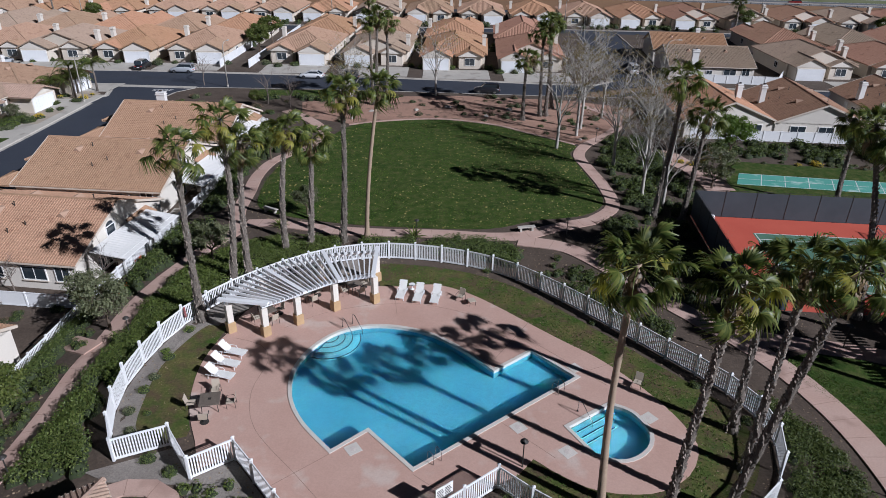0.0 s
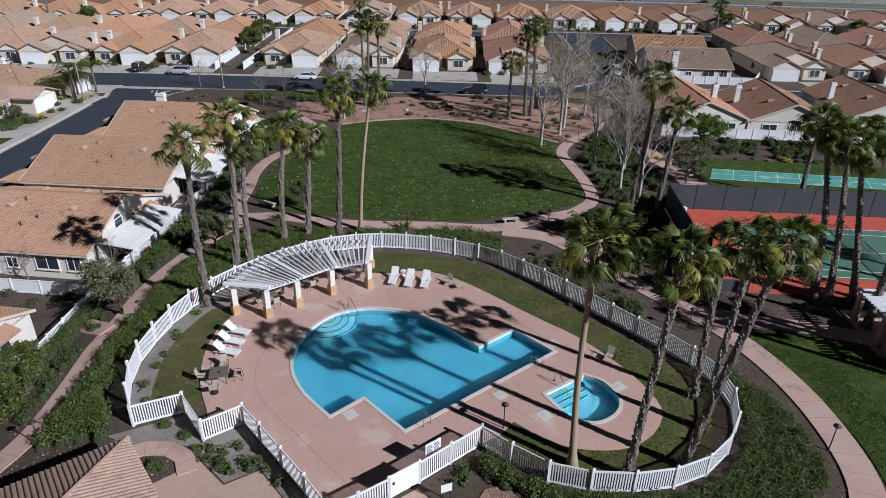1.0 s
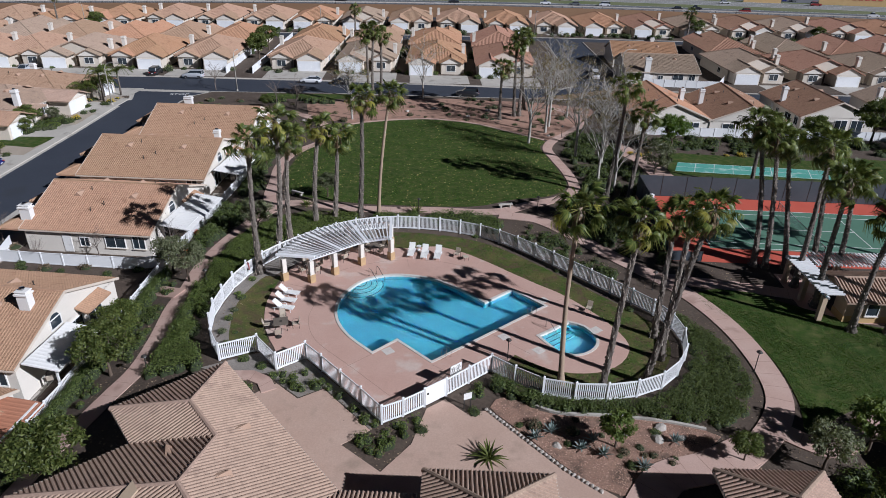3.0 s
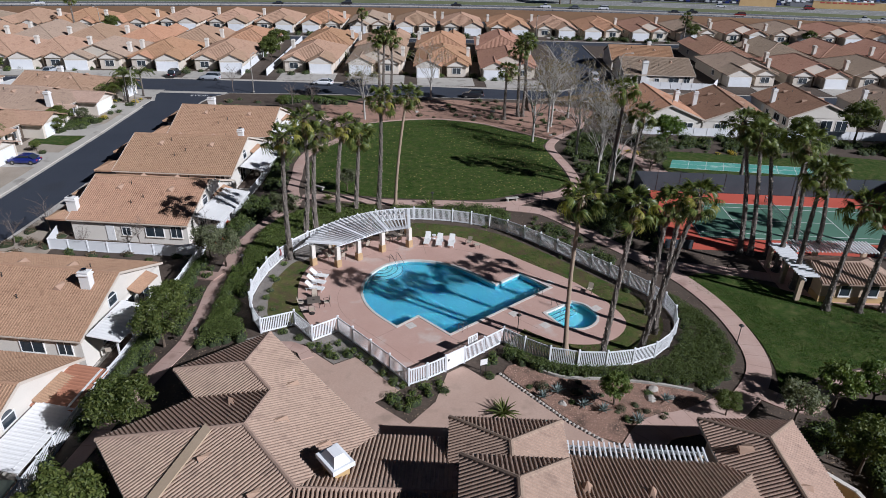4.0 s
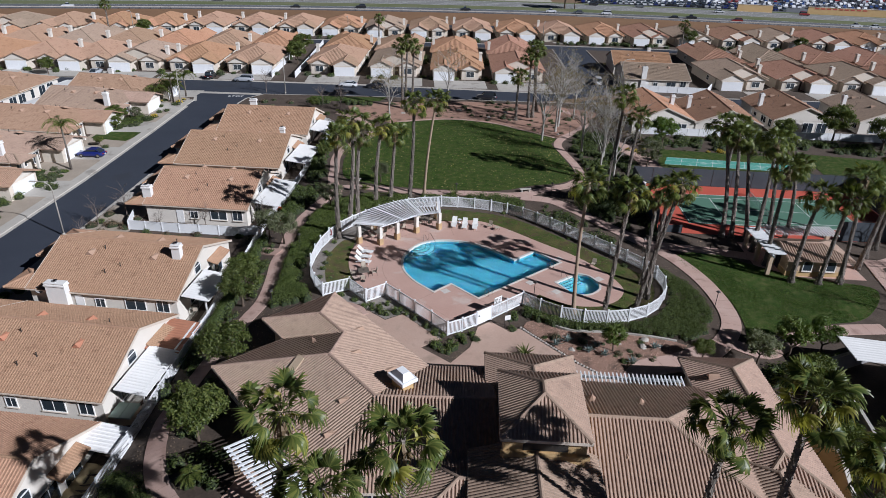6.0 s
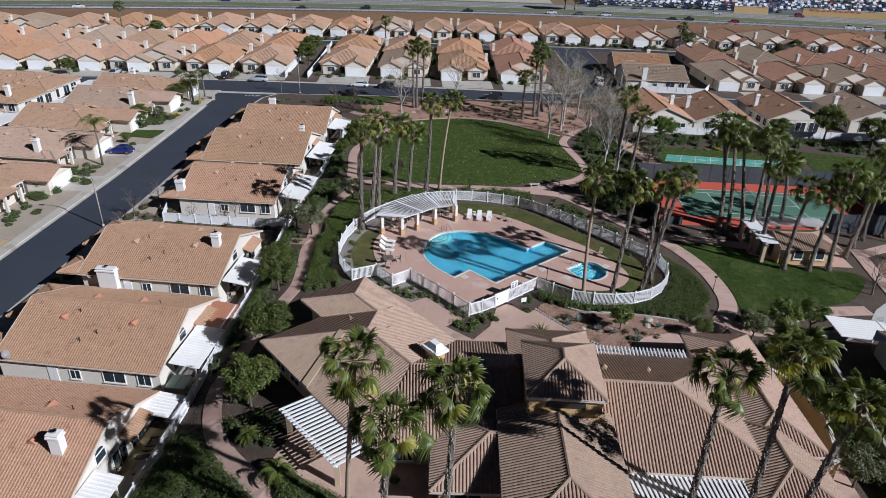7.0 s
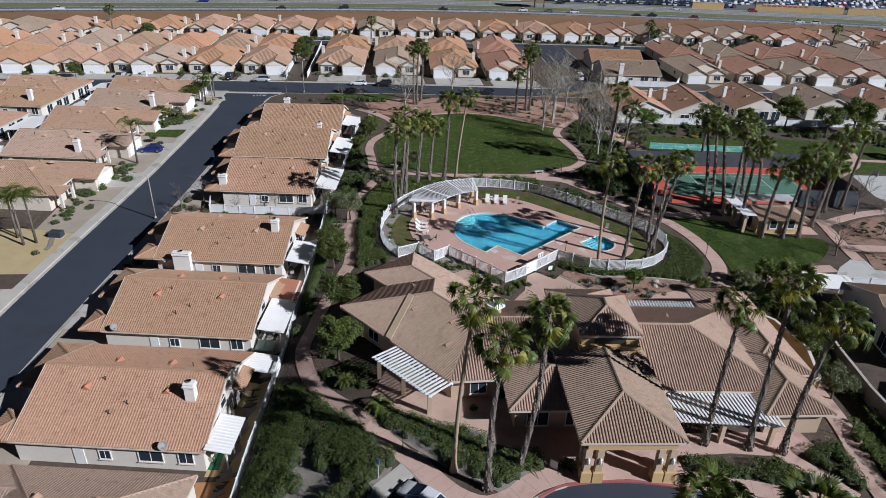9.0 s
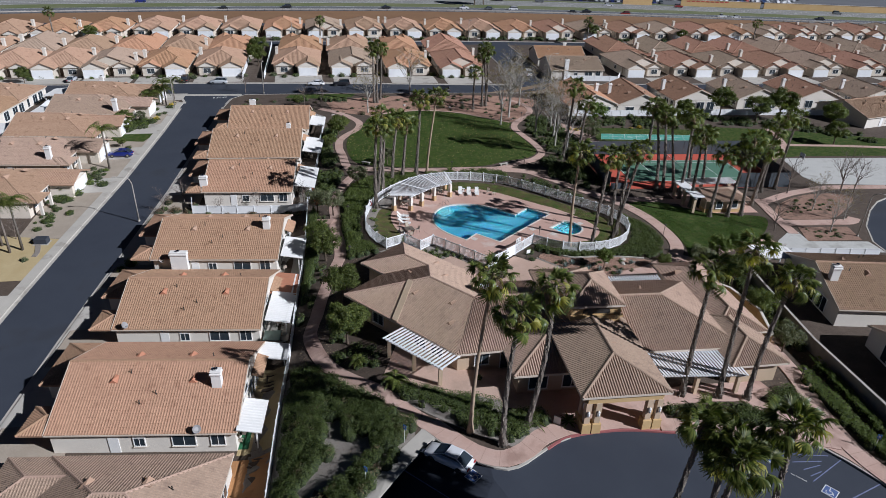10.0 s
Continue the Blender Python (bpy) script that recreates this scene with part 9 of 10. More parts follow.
# stones edging the gravel bed
edge = thing("edging_stones", "row of small pale stones edging the gravel bed", "edging")
line = resample([(3.9, 17.3), (6.0, 14.6), (8.6, 11.3), (10.6, 9.4)], 0.34)
sm = Mesh()
blob(sm, 0, 0, -0.03, 0.17, 0.2, 5, 7, 3)
sme = sm.make("stone")
sme.materials.append(M_BOULDER)
for k, p in enumerate(line):
    part("stone", sme, None, edge, at=pose(p[0], p[1], 0.04, rz=k * 67))
wall_line = spline([(7.2, 17.9), (9.2, 16.85), (12.8, 16.5), (16.5, 15.9), (19.4, 15.0)], 0.5)
setting("garden_kerb", ribbon(Mesh(), wall_line, 0.22, 0.0, 0.2), M_CONC, "low pale concrete kerb above the gravel bed", "kerb")

# ---- tennis pavilion ----
pv = thing("tennis_pavilion", "small tan stucco pavilion with tile roof and pergola", "pavilion", at=pose(41.0, 30.9, 0, rz=-3))
part("wall", Mesh().box(-3.4, -2.3, 0, 3.4, 2.2, 2.5), M_STUCCO_T, pv)
part("base", Mesh().box(-3.46, -2.36, 0, 3.46, 2.26, 0.7), M_STUCCO_Y, pv, "ochre lower wall")
pl, rd, gb = hip(-3.9, -3.0, 4.1, 2.9, 2.5, 0.34, "x", ("gable", "hip"))
roof_obj(pv, "roof", pl, M_TILE_C, 0.3)
part("gable", gable_wall(Mesh(), gb[0], 0.3), M_STUCCO_T, pv)
part("ridge_tiles", ridge_caps(Mesh(), rd), M_TILE_C, pv)["kind"] = "stuff"
window(pv, -1.0, -2.37, 0.85, 1.0, 1.3, 0, 0)
window(pv, 1.8, -2.37, 0.85, 1.0, 1.3, 0, 0)
part("door", Mesh().box(-0.5, -0.05, 0, 0.5, 0.02, 2.1), M_DARK, pv, "dark door", at=pose(-3.42, 0.0, 0.02, rz=-90))
for x, y in ((-5.4, -2.0), (-5.4, 1.4), (-5.4, 4.9), (-0.6, 4.9), (4.8, 4.9)):
    part("column", Mesh().softbox(x - 0.22, y - 0.22, 0, x + 0.22, y + 0.22, 2.55, 0.03), M_STUCCO_T, pv)
part("beam", Mesh().box(-5.5, -2.6, 2.55, -5.3, 5.4, 2.75), M_WHITE, pv)
part("beam", Mesh().box(-5.9, 4.8, 2.75, 5.3, 4.98, 2.95), M_WHITE, pv)
for k in range(20):
    part("slat", Mesh().box(-6.0, -2.5 + 0.38 * k, 2.95, -4.0, -2.38 + 0.38 * k, 3.1), M_WHITE, pv)
for k in range(24):
    part("slat", Mesh().box(-3.7 + 0.38 * k, 3.0, 2.95, -3.58 + 0.38 * k, 5.8, 3.1), M_WHITE, pv)
setting("plaza", Mesh().slab(turn([(35.0, 28.2), (47.4, 28.2), (47.4, 37.0), (35.0, 37.0)], -6, (42.6, 31.2)), 0.0, 0.04), M_DECK, "salmon concrete pad under the tennis pavilion", "plaza")

# ---- garden fences of the houses ----
def yard_fence(line, h=1.5, lattice=True, label="white vinyl fence behind the gardens"):
    t = thing("garden_fence", label, "fence", "garden fences")
    for a, b in zip(line, line[1:]):
        L = math.hypot(b[0] - a[0], b[1] - a[1])
        n = max(1, round(L / 2.4))
        for k in range(n):
            p = (a[0] + (b[0] - a[0]) * k / n, a[1] + (b[1] - a[1]) * k / n)
            q = (a[0] + (b[0] - a[0]) * (k + 1) / n, a[1] + (b[1] - a[1]) * (k + 1) / n)
            zp = fall(*p)
            part("post", POST, None, t, at=pose(p[0], p[1], zp) @ Matrix.Diagonal((0.9, 0.9, (h + 0.12) / 1.82, 1)))
            if lattice:
                fence_panel(p, q, h, parent=t)
            else:
                zq = fall(*q)
                m = Mesh()
                for lo, wide, tall in ((h * 0.5, 0.04, h * 0.92), (h, 0.09, 0.07), (0.12, 0.08, 0.12)):
                    m.beam((*p, zp + lo), (*q, zq + lo), wide, tall)
                part("panel", m, M_WHITE, t)


yard_fence([(-33.3, -19.0), (-32.4, -8.0), (-31.0, 4.0), (-30.5, 10.0), (-30.0, 16.0), (-29.3, 22.0), (-28.7, 30.0), (-28.3, 36.5), (-28.0, 42.7)], 1.5)
yard_fence([(-28.4, 42.9), (-31.3, 43.2), (-39.6, 44.0), (-46.8, 44.9), (-47.3, 48.2)], 1.4, False, "solid white fence round a corner garden")
yard_fence([(-28.2, 42.7), (-27.4, 49.2), (-26.3, 56.8), (-25.5, 64.3), (-24.8, 73.6), (-23.9, 80.9), (-23.0, 88.1), (-26.2, 92.1)], 1.3)
yard_fence([(33.5, 89.0), (36.5, 86.0), (46.4, 85.0), (58.0, 84.2), (74.0, 83.4), (92.0, 82.0), (110.0, 80.0)], 1.5, False, "solid white fence behind the park's far houses")
yard_fence([(-92.9, 47.2), (-90.8, 62.5), (-88.5, 80.9), (-85.6, 100.4), (-85.0, 112.0)], 1.6, False, "solid white fence between the back gardens")
yard_fence([(37.8, 14.0), (47.0, 12.6), (56.1, 11.1)], 0.95, False, "low white vinyl fence behind a corner house")
yard_fence([(48.0, 121.5), (64.0, 119.4), (68.0, 126.0)], 1.6, False, "solid white fence round the corner house")
yard_fence([(-37.8, 129.0), (-37.2, 150.0), (-36.8, 176.0)], 1.6, False, "solid white fence along a garden passage")
yard_fence([(-43.6, 129.0), (-43.2, 150.0), (-42.8, 176.0)], 1.6, False, "solid white fence along a garden passage")
M_BLOCK = surf("grey_block_wall", (0.20, 0.19, 0.20), (0.27, 0.26, 0.26), 1.2, 8, 0.95, 0.3, fine_mix=0.3)
bw = thing("block_wall", "grey block wall beyond the clubhouse hedge", "wall")
for a, b in (((31.6, 9.8), (29.2, -3.0)), ((29.2, -3.0), (28.2, -9.0)), ((28.2, -9.0), (26.6, -34.0)), ((31.6, 9.8), (41.0, 13.2))):
    part("wall", Mesh().beam((*a, 0.9), (*b, 0.9), 0.2, 1.8), M_BLOCK, bw)
    part("cap", Mesh().beam((*a, 1.82), (*b, 1.82), 0.3, 0.08), M_CONC, bw)
for x, y, rz in ((33.0, 8.4, -6),):
    patio_cover(pose(x, y, 0, rz=rz - 0), 3.2, 5.6, "solid")
for poly, mt_ in (([(-36.4, -9.6), (-32.9, -9.8), (-31.4, 2.4), (-34.6, 3.2)], M_TANYARD), ([(-34.4, 7.6), (-31.3, 7.4), (-29.9, 19.6), (-33.0, 20.4)], M_CONC), ([(-32.6, 22.4), (-29.7, 22.2), (-28.7, 34.0), (-31.2, 34.6)], M_CONC), ([(-29.8, 45.8), (-27.9, 45.6), (-25.7, 62.4), (-28.6, 62.8)], M_CONC), ([(-38.0, -18.0), (-33.6, -18.0), (-33.0, -10.4), (-37.0, -10.2)], M_EARTH)):
    setting("patio", Mesh().slab(poly, 0.0, 0.04), mt_, "paved patio behind a house", "patio")

bn = thing("ball_hopper", "white ball basket standing in the court's corner", "basket", at=pose(*court_pt(1.6, 16.6), 0.03))
part("basket", Mesh().lathe([(0.22, 0.35), (0.3, 0.4), (0.32, 0.85), (0.28, 0.85)], 12), M_WHITE, bn)
for k in range(3):
    a = TAU * k / 3
    part("leg", Mesh().tube([(0.26 * math.cos(a), 0.26 * math.sin(a), 0), (0.2 * math.cos(a), 0.2 * math.sin(a), 0.36)], 0.02, 6), M_DARK, bn)
hoop = thing("basketball_hoop", "basketball hoop on a bent dark pole at the ball court", "hoop", at=pose(66.8, 44.6, 0, rz=-5))
part("pole", Mesh().tube([(0, 0, 0), (0, 0, 2.6), (0.35, 0, 3.1), (0.9, 0, 3.3)], 0.06, 8), M_DARK, hoop, smooth=True)
part("backboard", Mesh().softbox(0.9, -0.75, 2.9, 0.95, 0.75, 3.95, 0.02), M_WPAINT, hoop, "white backboard")
part("rim", Mesh().tube([(1.2 + 0.23 * math.cos(TAU * k / 12), 0.23 * math.sin(TAU * k / 12), 3.05) for k in range(13)], 0.02, 5, False), M_CLAY, hoop, "orange rim")
ub = thing("utility_box", "squat grey-green utility box on the gravel yard", "utility box", at=pose(-67.6, 37.6, 0, rz=-6))
part("body", Mesh().softbox(-0.9, -0.6, 0, 0.9, 0.6, 0.9, 0.04), M_ROAD, ub)
part("pad", Mesh().box(-1.1, -0.8, 0, 1.1, 0.8, 0.06), M_CONC, ub)

# ---- street lamps and signs ----
def street_lamp(x, y, rz, h=8.2):
    t = thing("street_lamp", "pale curved-arm street lamp beside the kerb", "street lamp", "street lamps", pose(x, y, 0, rz=rz))
    part("pole", Mesh().tube([(0, 0, 0), (0, 0, h * 0.86), (-0.25, 0, h * 0.95), (-0.9, 0, h), (-2.2, 0, h + 0.05)], [0.12, 0.08, 0.065, 0.05, 0.045], 8), M_CONC, t, smooth=True)
    part("head", Mesh().softbox(-2.85, -0.14, h - 0.06, -2.15, 0.14, h + 0.1, 0.05), M_CONC, t)
    part("base", Mesh().lathe([(0.2, 0), (0.2, 0.2), (0.12, 0.3)], 10), M_CONC, t)
    return t


for x, y, rz in ((-54.9, 43.2, -6), (-57.5, 101.7, 172), (-37.4, 113.2, -95), (57.6, 17.2, 130), (43.0, 122.0, 190), (34.5, 185.4, 90), (-30.0, 187.0, 90), (-100.0, 187.6, 90)):
    street_lamp(x, y, rz, 7.6)
for x, y, h in ((-20.4, -15.3, 1.7), (-24.4, -19.2, 1.7), (23.4, -23.8, 1.5)):
    t = thing("parking_sign", "blue and white parking sign on a post", "sign", "parking signs", pose(x, y, 0, rz=-45))
    part("post", Mesh().tube([(0, 0, 0), (0, 0, h)], 0.03, 6), M_WPAINT, t)
    part("plate", Mesh().box(-0.17, -0.02, h - 0.1, 0.17, 0.02, h + 0.4), surf("blue_sign_face", (0.05, 0.18, 0.55), (0.08, 0.22, 0.6), 2, 10, 0.5, 0.05), t)
    part("symbol", Mesh().box(-0.09, -0.026, h + 0.08, 0.09, -0.021, h + 0.3), M_WPAINT, t)
t = thing("garden_sign", "white sandwich board beside the entrance", "sign", at=pose(-5.4, -15.4, 0.05, rz=-40))
part("board", Mesh().box(-0.35, -0.03, 0.0, 0.35, 0.03, 0.9), M_WPAINT, t)

# ---- parking lot markings ----
M_BLUE = surf("blue_pavement_paint", (0.05, 0.09, 0.25), (0.09, 0.14, 0.32), 1.5, 12, 0.85, 0.1, world_space=True)
M_FADED = surf("faded_blue_white_paint", (0.13, 0.155, 0.29), (0.20, 0.225, 0.36), 1.5, 12, 0.85, 0.1, world_space=True)
mk = Mesh()
for x, y, rz in ((12.98, -23.1, -58), (15.7, -27.4, -58), (-15.0, -20.25, 37)):
    bx = thing("stall_marking", "blue painted stall symbol with white border", "marking", "stall markings", pose(x, y, 0, rz=rz))
    q = [(-0.6, -0.58), (0.6, -0.58), (0.6, 0.58), (-0.6, 0.58)]
    part("border", Mesh().slab(q, -0.15, -0.143), M_LINE, bx)
    part("field", Mesh().slab(offset(q, -0.07), -0.15, -0.139), M_BLUE, bx)
    sy = Mesh()
    for i in range(10):
        a0, a1 = radians(-200 + 24 * i), radians(-176 + 24 * i)
        sy.beam((-0.04 + 0.27 * math.cos(a0), -0.16 + 0.27 * math.sin(a0), -0.137), (-0.04 + 0.27 * math.cos(a1), -0.16 + 0.27 * math.sin(a1), -0.137), 0.06, 0.006)
    sy.beam((-0.12, 0.4, -0.137), (-0.08, 0.0, -0.137), 0.08, 0.006).beam((-0.08, 0.02, -0.137), (0.22, 0.0, -0.137), 0.07, 0.006).beam((0.2, 0.0, -0.137), (0.36, -0.3, -0.137), 0.07, 0.006)
    part("symbol", sy, M_LINE, bx)
for a, b in (((15.2, -28.9), (21.0, -27.4)), ((-21.4, -18.0), (-16.6, -23.4)), ((-24.0, -21.0), (-19.2, -26.4))):
    mk.beam((*a, -0.144), (*b, -0.144), 0.1, 0.008)
setting("stall_lines", mk, M_FADED, "faded lines between parking stalls", "marking")
hatch = Mesh()
for a, b in (((15.0, -26.1), (19.6, -24.2)), ((14.2, -22.9), (18.4, -22.4)), ((14.7, -23.7), (17.5, -24.1)), ((15.1, -24.7), (17.0, -24.5)), ((15.4, -22.9), (18.6, -23.6)), ((15.2, -25.5), (16.6, -25.2))):
    hatch.beam((*a, -0.144), (*b, -0.144), 0.09, 0.008)
setting("stall_lines", hatch, M_FADED, "faded blue hatched lines beside the parking stall", "marking")
# the words painted on the asphalt
fc = bpy.data.curves.new("painted_text", "FONT")
fc.body, fc.size, fc.extrude, fc.align_x = "NO PARKING", 0.22, 0.002, "CENTER"
tx = new("painted_text", fc)
tx.matrix_world = pose(13.95, -25.5, -0.142, rz=-53)
fc.materials.append(M_LINE)
tagged(tx, "white words painted on the asphalt", "marking")
fc = bpy.data.curves.new("painted_text", "FONT")
fc.body, fc.size, fc.extrude, fc.align_x = "STOP", 1.5, 0.002, "CENTER"
tx = new("painted_text", fc)
tx.matrix_world = pose(-48.0, 109.9, -0.142, rz=4)
fc.materials.append(M_LINE)
tagged(tx, "white word painted at the junction", "marking")

# ---- vehicles ----
def car_paint(name, c):
    m = bpy.data.materials.new(name)
    m.use_nodes = True
    b = m.node_tree.nodes["Principled BSDF"]
    b.inputs["Base Color"].default_value = (*c, 1)
    b.inputs["Roughness"].default_value, b.inputs["Metallic"].default_value = 0.28, 0.15
    b.inputs["Coat Weight"].default_value = 0.6
    return m


M_TYRE = surf("black_tyre", (0.02, 0.02, 0.02), (0.035, 0.035, 0.035), 3, 20, 0.9, 0.2)
PAINT = {"white": car_paint("white_car_paint", (0.72, 0.73, 0.75)), "silver": car_paint("silver_car_paint", (0.42, 0.44, 0.47)), "blue": car_paint("deep_blue_car_paint", (0.015, 0.025, 0.16)), "black": car_paint("black_car_paint", (0.02, 0.02, 0.024)), "red": car_paint("red_car_paint", (0.25, 0.02, 0.02)), "grey": car_paint("grey_car_paint", (0.13, 0.14, 0.15))}
M_LAMP_R = surf("red_tail_lens", (0.35, 0.02, 0.02), (0.42, 0.03, 0.03), 3, 20, 0.3, 0.05)


def loft(m, rows):
    """Joins cross rows of equal length into a closed skin."""
    n = len(rows[0])
    m.add([p for rw in rows for p in rw], [(i * n + k, i * n + (k + 1) % n, (i + 1) * n + (k + 1) % n, (i + 1) * n + k) for i in range(len(rows) - 1) for k in range(n)] + [tuple(range(n - 1, -1, -1)), tuple(range((len(rows) - 1) * n, len(rows) * n))])


def car(color, at, style="sedan"):
    tall = {"sedan": 1.0, "suv": 1.2, "van": 1.35, "pickup": 1.2}[style]
    words = {"sedan": "sedan", "suv": "sport utility car", "van": "van", "pickup": "pickup truck"}[style]
    t = thing("car", "%s %s standing on the asphalt" % (color, words), "car", "cars", at)
    body = Mesh()
    side = [(-2.3, 0.42, 0.62), (-2.2, 0.30, 0.80), (-1.5, 0.24, 0.95), (-0.6, 0.22, 0.98), (0.6, 0.22, 0.96), (1.4, 0.24, 0.88), (2.1, 0.28, 0.74), (2.32, 0.40, 0.60)]
    rows = []
    for x, z0, z1 in side:
        w = 0.88 * (1 - 0.12 * (abs(x) / 2.3) ** 4)
        z1 = z1 * (1.0 + (tall - 1) * 0.8)
        rows.append([(x, -w * 0.9, z0), (x, -w, z0 + 0.15), (x, -w, z1 - 0.14), (x, -w * 0.86, z1), (x, w * 0.86, z1), (x, w, z1 - 0.14), (x, w, z0 + 0.15), (x, w * 0.9, z0)])
    loft(body, rows)
    b = part("body", body, PAINT[color], t, smooth=True)
    top = {"sedan": ((-1.95, 0), (-1.05, 1), (0.15, 1), (1.3, 0)), "suv": ((-2.15, 0), (-1.95, 1), (0.35, 1), (1.05, 0)), "van": ((-2.2, 0), (-2.1, 1), (0.7, 1), (1.5, 0)), "pickup": ((-0.75, 0), (-0.6, 1), (0.35, 1), (1.05, 0))}[style]
    zb, zt = 0.93 * (1 + (tall - 1) * 0.8), 1.44 * tall
    cab = Mesh()
    loft(cab, [[(x, -(0.80 - 0.16 * k), zb + (zt - zb) * k - 0.02), (x, (0.80 - 0.16 * k), zb + (zt - zb) * k - 0.02), (x, 0.5, zb - 0.06), (x, -0.5, zb - 0.06)] for x, k in top])
    part("cabin_glass", cab, M_GLASS, t, "dark tinted glass")
    rf = Mesh()
    x0, x1 = top[1][0] - 0.04, top[2][0] + 0.04
    rf.softbox(x0, -0.67, zt - 0.05, x1, 0.67, zt + 0.03, 0.04)
    for sx, ex in ((top[0][0], top[1][0]), (top[3][0], top[2][0])):
        for sy in (-1, 1):
            rf.beam((sx, sy * 0.80, zb), (ex, sy * 0.655, zt), 0.07, 0.05)
    part("roof", rf, PAINT[color], t)
    for x in (-1.38, 1.42):
        for y in (-0.80, 0.80):
            w = part("wheel", Mesh().lathe([(0.2, -0.1), (0.33, -0.1), (0.33, 0.1), (0.2, 0.1)], 18), M_TYRE, t, at=pose(x, y, 0.33, 90))
            part("rim", Mesh().lathe([(0.2, -0.105), (0.16, -0.09), (0.05, -0.105), (0.05, 0.105), (0.16, 0.09), (0.2, 0.105)], 14), M_STEEL, w)
    for y in (-0.6, 0.6):
        part("headlight", Mesh().softbox(2.18, y - 0.18, 0.62, 2.32, y + 0.18, 0.74, 0.03), M_STEEL, t)
        part("tail_light", Mesh().softbox(-2.31, y - 0.18, 0.66, -2.2, y + 0.18, 0.80, 0.03), M_LAMP_R, t)
    part("plate_bar", Mesh().box(-2.34, -0.2, 0.5, -2.3, 0.2, 0.62), M_WPAINT, t)
    return t


ZR = -0.15
car("white", pose(-16.75, -18.2, ZR, rz=138))
car("blue", pose(-63.3, 71.7, 0.05, rz=178))
car("silver", pose(-49.6, 124.8, ZR, rz=178), "suv")
car("white", pose(-23.8, 121.4, ZR, rz=177))
car("black", pose(-17.0, 120.6, ZR, rz=177), "suv")
car("black", pose(9.0, 111.6, ZR, rz=176), "suv")
car("white", pose(39.4, 129.6, ZR, rz=86), "van")
car("black", pose(-58.4, 127.4, 0.05, rz=90), "suv")
car("silver", pose(-87.0, 129.0, 0.05, rz=90))
def far_car(color, at, style):
    """A vehicle of the freeway and the dealer's yard, far off."""
    tall = 1.25 if style in ("suv", "van", "pickup") else 1.0
    t = thing("car", "%s %s on the far asphalt" % (color, {"suv": "sport utility car", "pickup": "pickup truck"}.get(style, style)), "car", "far cars", at)
    b = Mesh()
    loft(b, [[(x, -0.88, 0.3), (x, -0.9, z), (x, 0.9, z), (x, 0.88, 0.3)] for x, z in ((-2.3, 0.75 * tall), (-1.6, 0.92 * tall), (0.9, 0.92 * tall), (2.2, 0.74 * tall))])
    x0, x1 = {"sedan": (-1.7, 1.0), "suv": (-2.1, 1.0), "van": (-2.2, 1.6), "pickup": (-0.6, 1.0)}[style]
    b.softbox(x0 + 0.26, -0.68, 1.42 * tall, x1 - 0.56, 0.68, 1.49 * tall, 0.03)
    part("body", b, PAINT[color], t)
    c = Mesh()
    loft(c, [[(x, -w, z), (x, w, z), (x, w, 0.85), (x, -w, 0.85)] for x, z, w in ((x0, 0.9 * tall, 0.8), (x0 + 0.3, 1.42 * tall, 0.66), (x1 - 0.6, 1.44 * tall, 0.66), (x1, 0.9 * tall, 0.8))])
    part("cabin", c, M_GLASS, t)
    w = Mesh()
    for x in (-1.38, 1.42):
        for y in (-0.8, 0.8):
            w.tube([(x, y - 0.1, 0.33), (x, y + 0.1, 0.33)], 0.33, 10)
    part("running_gear", w, M_TYRE, t)["kind"] = "stuff"
    return t


def stock_paint():
    """Car paints, one for each body: mostly white and silver, some dark or blue."""
    m = bpy.data.materials.new("mixed_car_paints")
    m.use_nodes = True
    nt = m.node_tree
    g, ramp = nt.nodes.new("ShaderNodeNewGeometry"), nt.nodes.new("ShaderNodeValToRGB")
    ramp.color_ramp.interpolation = "CONSTANT"
    e = ramp.color_ramp.elements
    e[0].position, e[0].color = 0.0, (0.7, 0.71, 0.73, 1)
    e[1].position, e[1].color = 0.42, (0.03, 0.035, 0.045, 1)
    for at, c in ((0.66, (0.36, 0.38, 0.41, 1)), (0.78, (0.03, 0.06, 0.17, 1)), (0.86, (0.12, 0.125, 0.135, 1)), (0.95, (0.26, 0.03, 0.03, 1))):
        e.new(at).color = c
    nt.links.new(g.outputs["Random Per Island"], ramp.inputs["Fac"])
    b = nt.nodes["Principled BSDF"]
    nt.links.new(ramp.outputs["Color"], b.inputs["Base Color"])
    b.inputs["Roughness"].default_value = 0.3
    return m


road_protos = {}
r = random.Random(21)


def another(color, style, at):
    if (color, style) in road_protos:
        return copy_thing(road_protos[(color, style)], at)
    road_protos[(color, style)] = far_car(color, at, style)


for x, off, c, s in ((-150, 4, "white", "pickup"), (-60, 6, "black", "sedan"), (-32, 9, "black", "suv"), (14, 7, "black", "pickup"), (52, 10, "white", "pickup"), (64, 10, "grey", "sedan"), (76, 10, "white", "van"), (112, 8, "black", "pickup"), (104, 5, "black", "sedan"), (130, 4, "red", "suv"), (185, 6, "white", "sedan"), (178, 6, "white", "pickup"), (228, 10, "black", "sedan"), (-95, 30, "blue", "van"), (-190, 31, "white", "suv"), (95, 43, "grey", "pickup"), (74, 44, "black", "suv"), (130, 36, "white", "sedan"), (168, 40, "red", "suv"), (250, 36, "grey", "suv")):
    px, py, turned = fw(x, off)
    another(c, s, pose(px, py, -0.18, rz=turned + (180 if off < 20 else 0)))
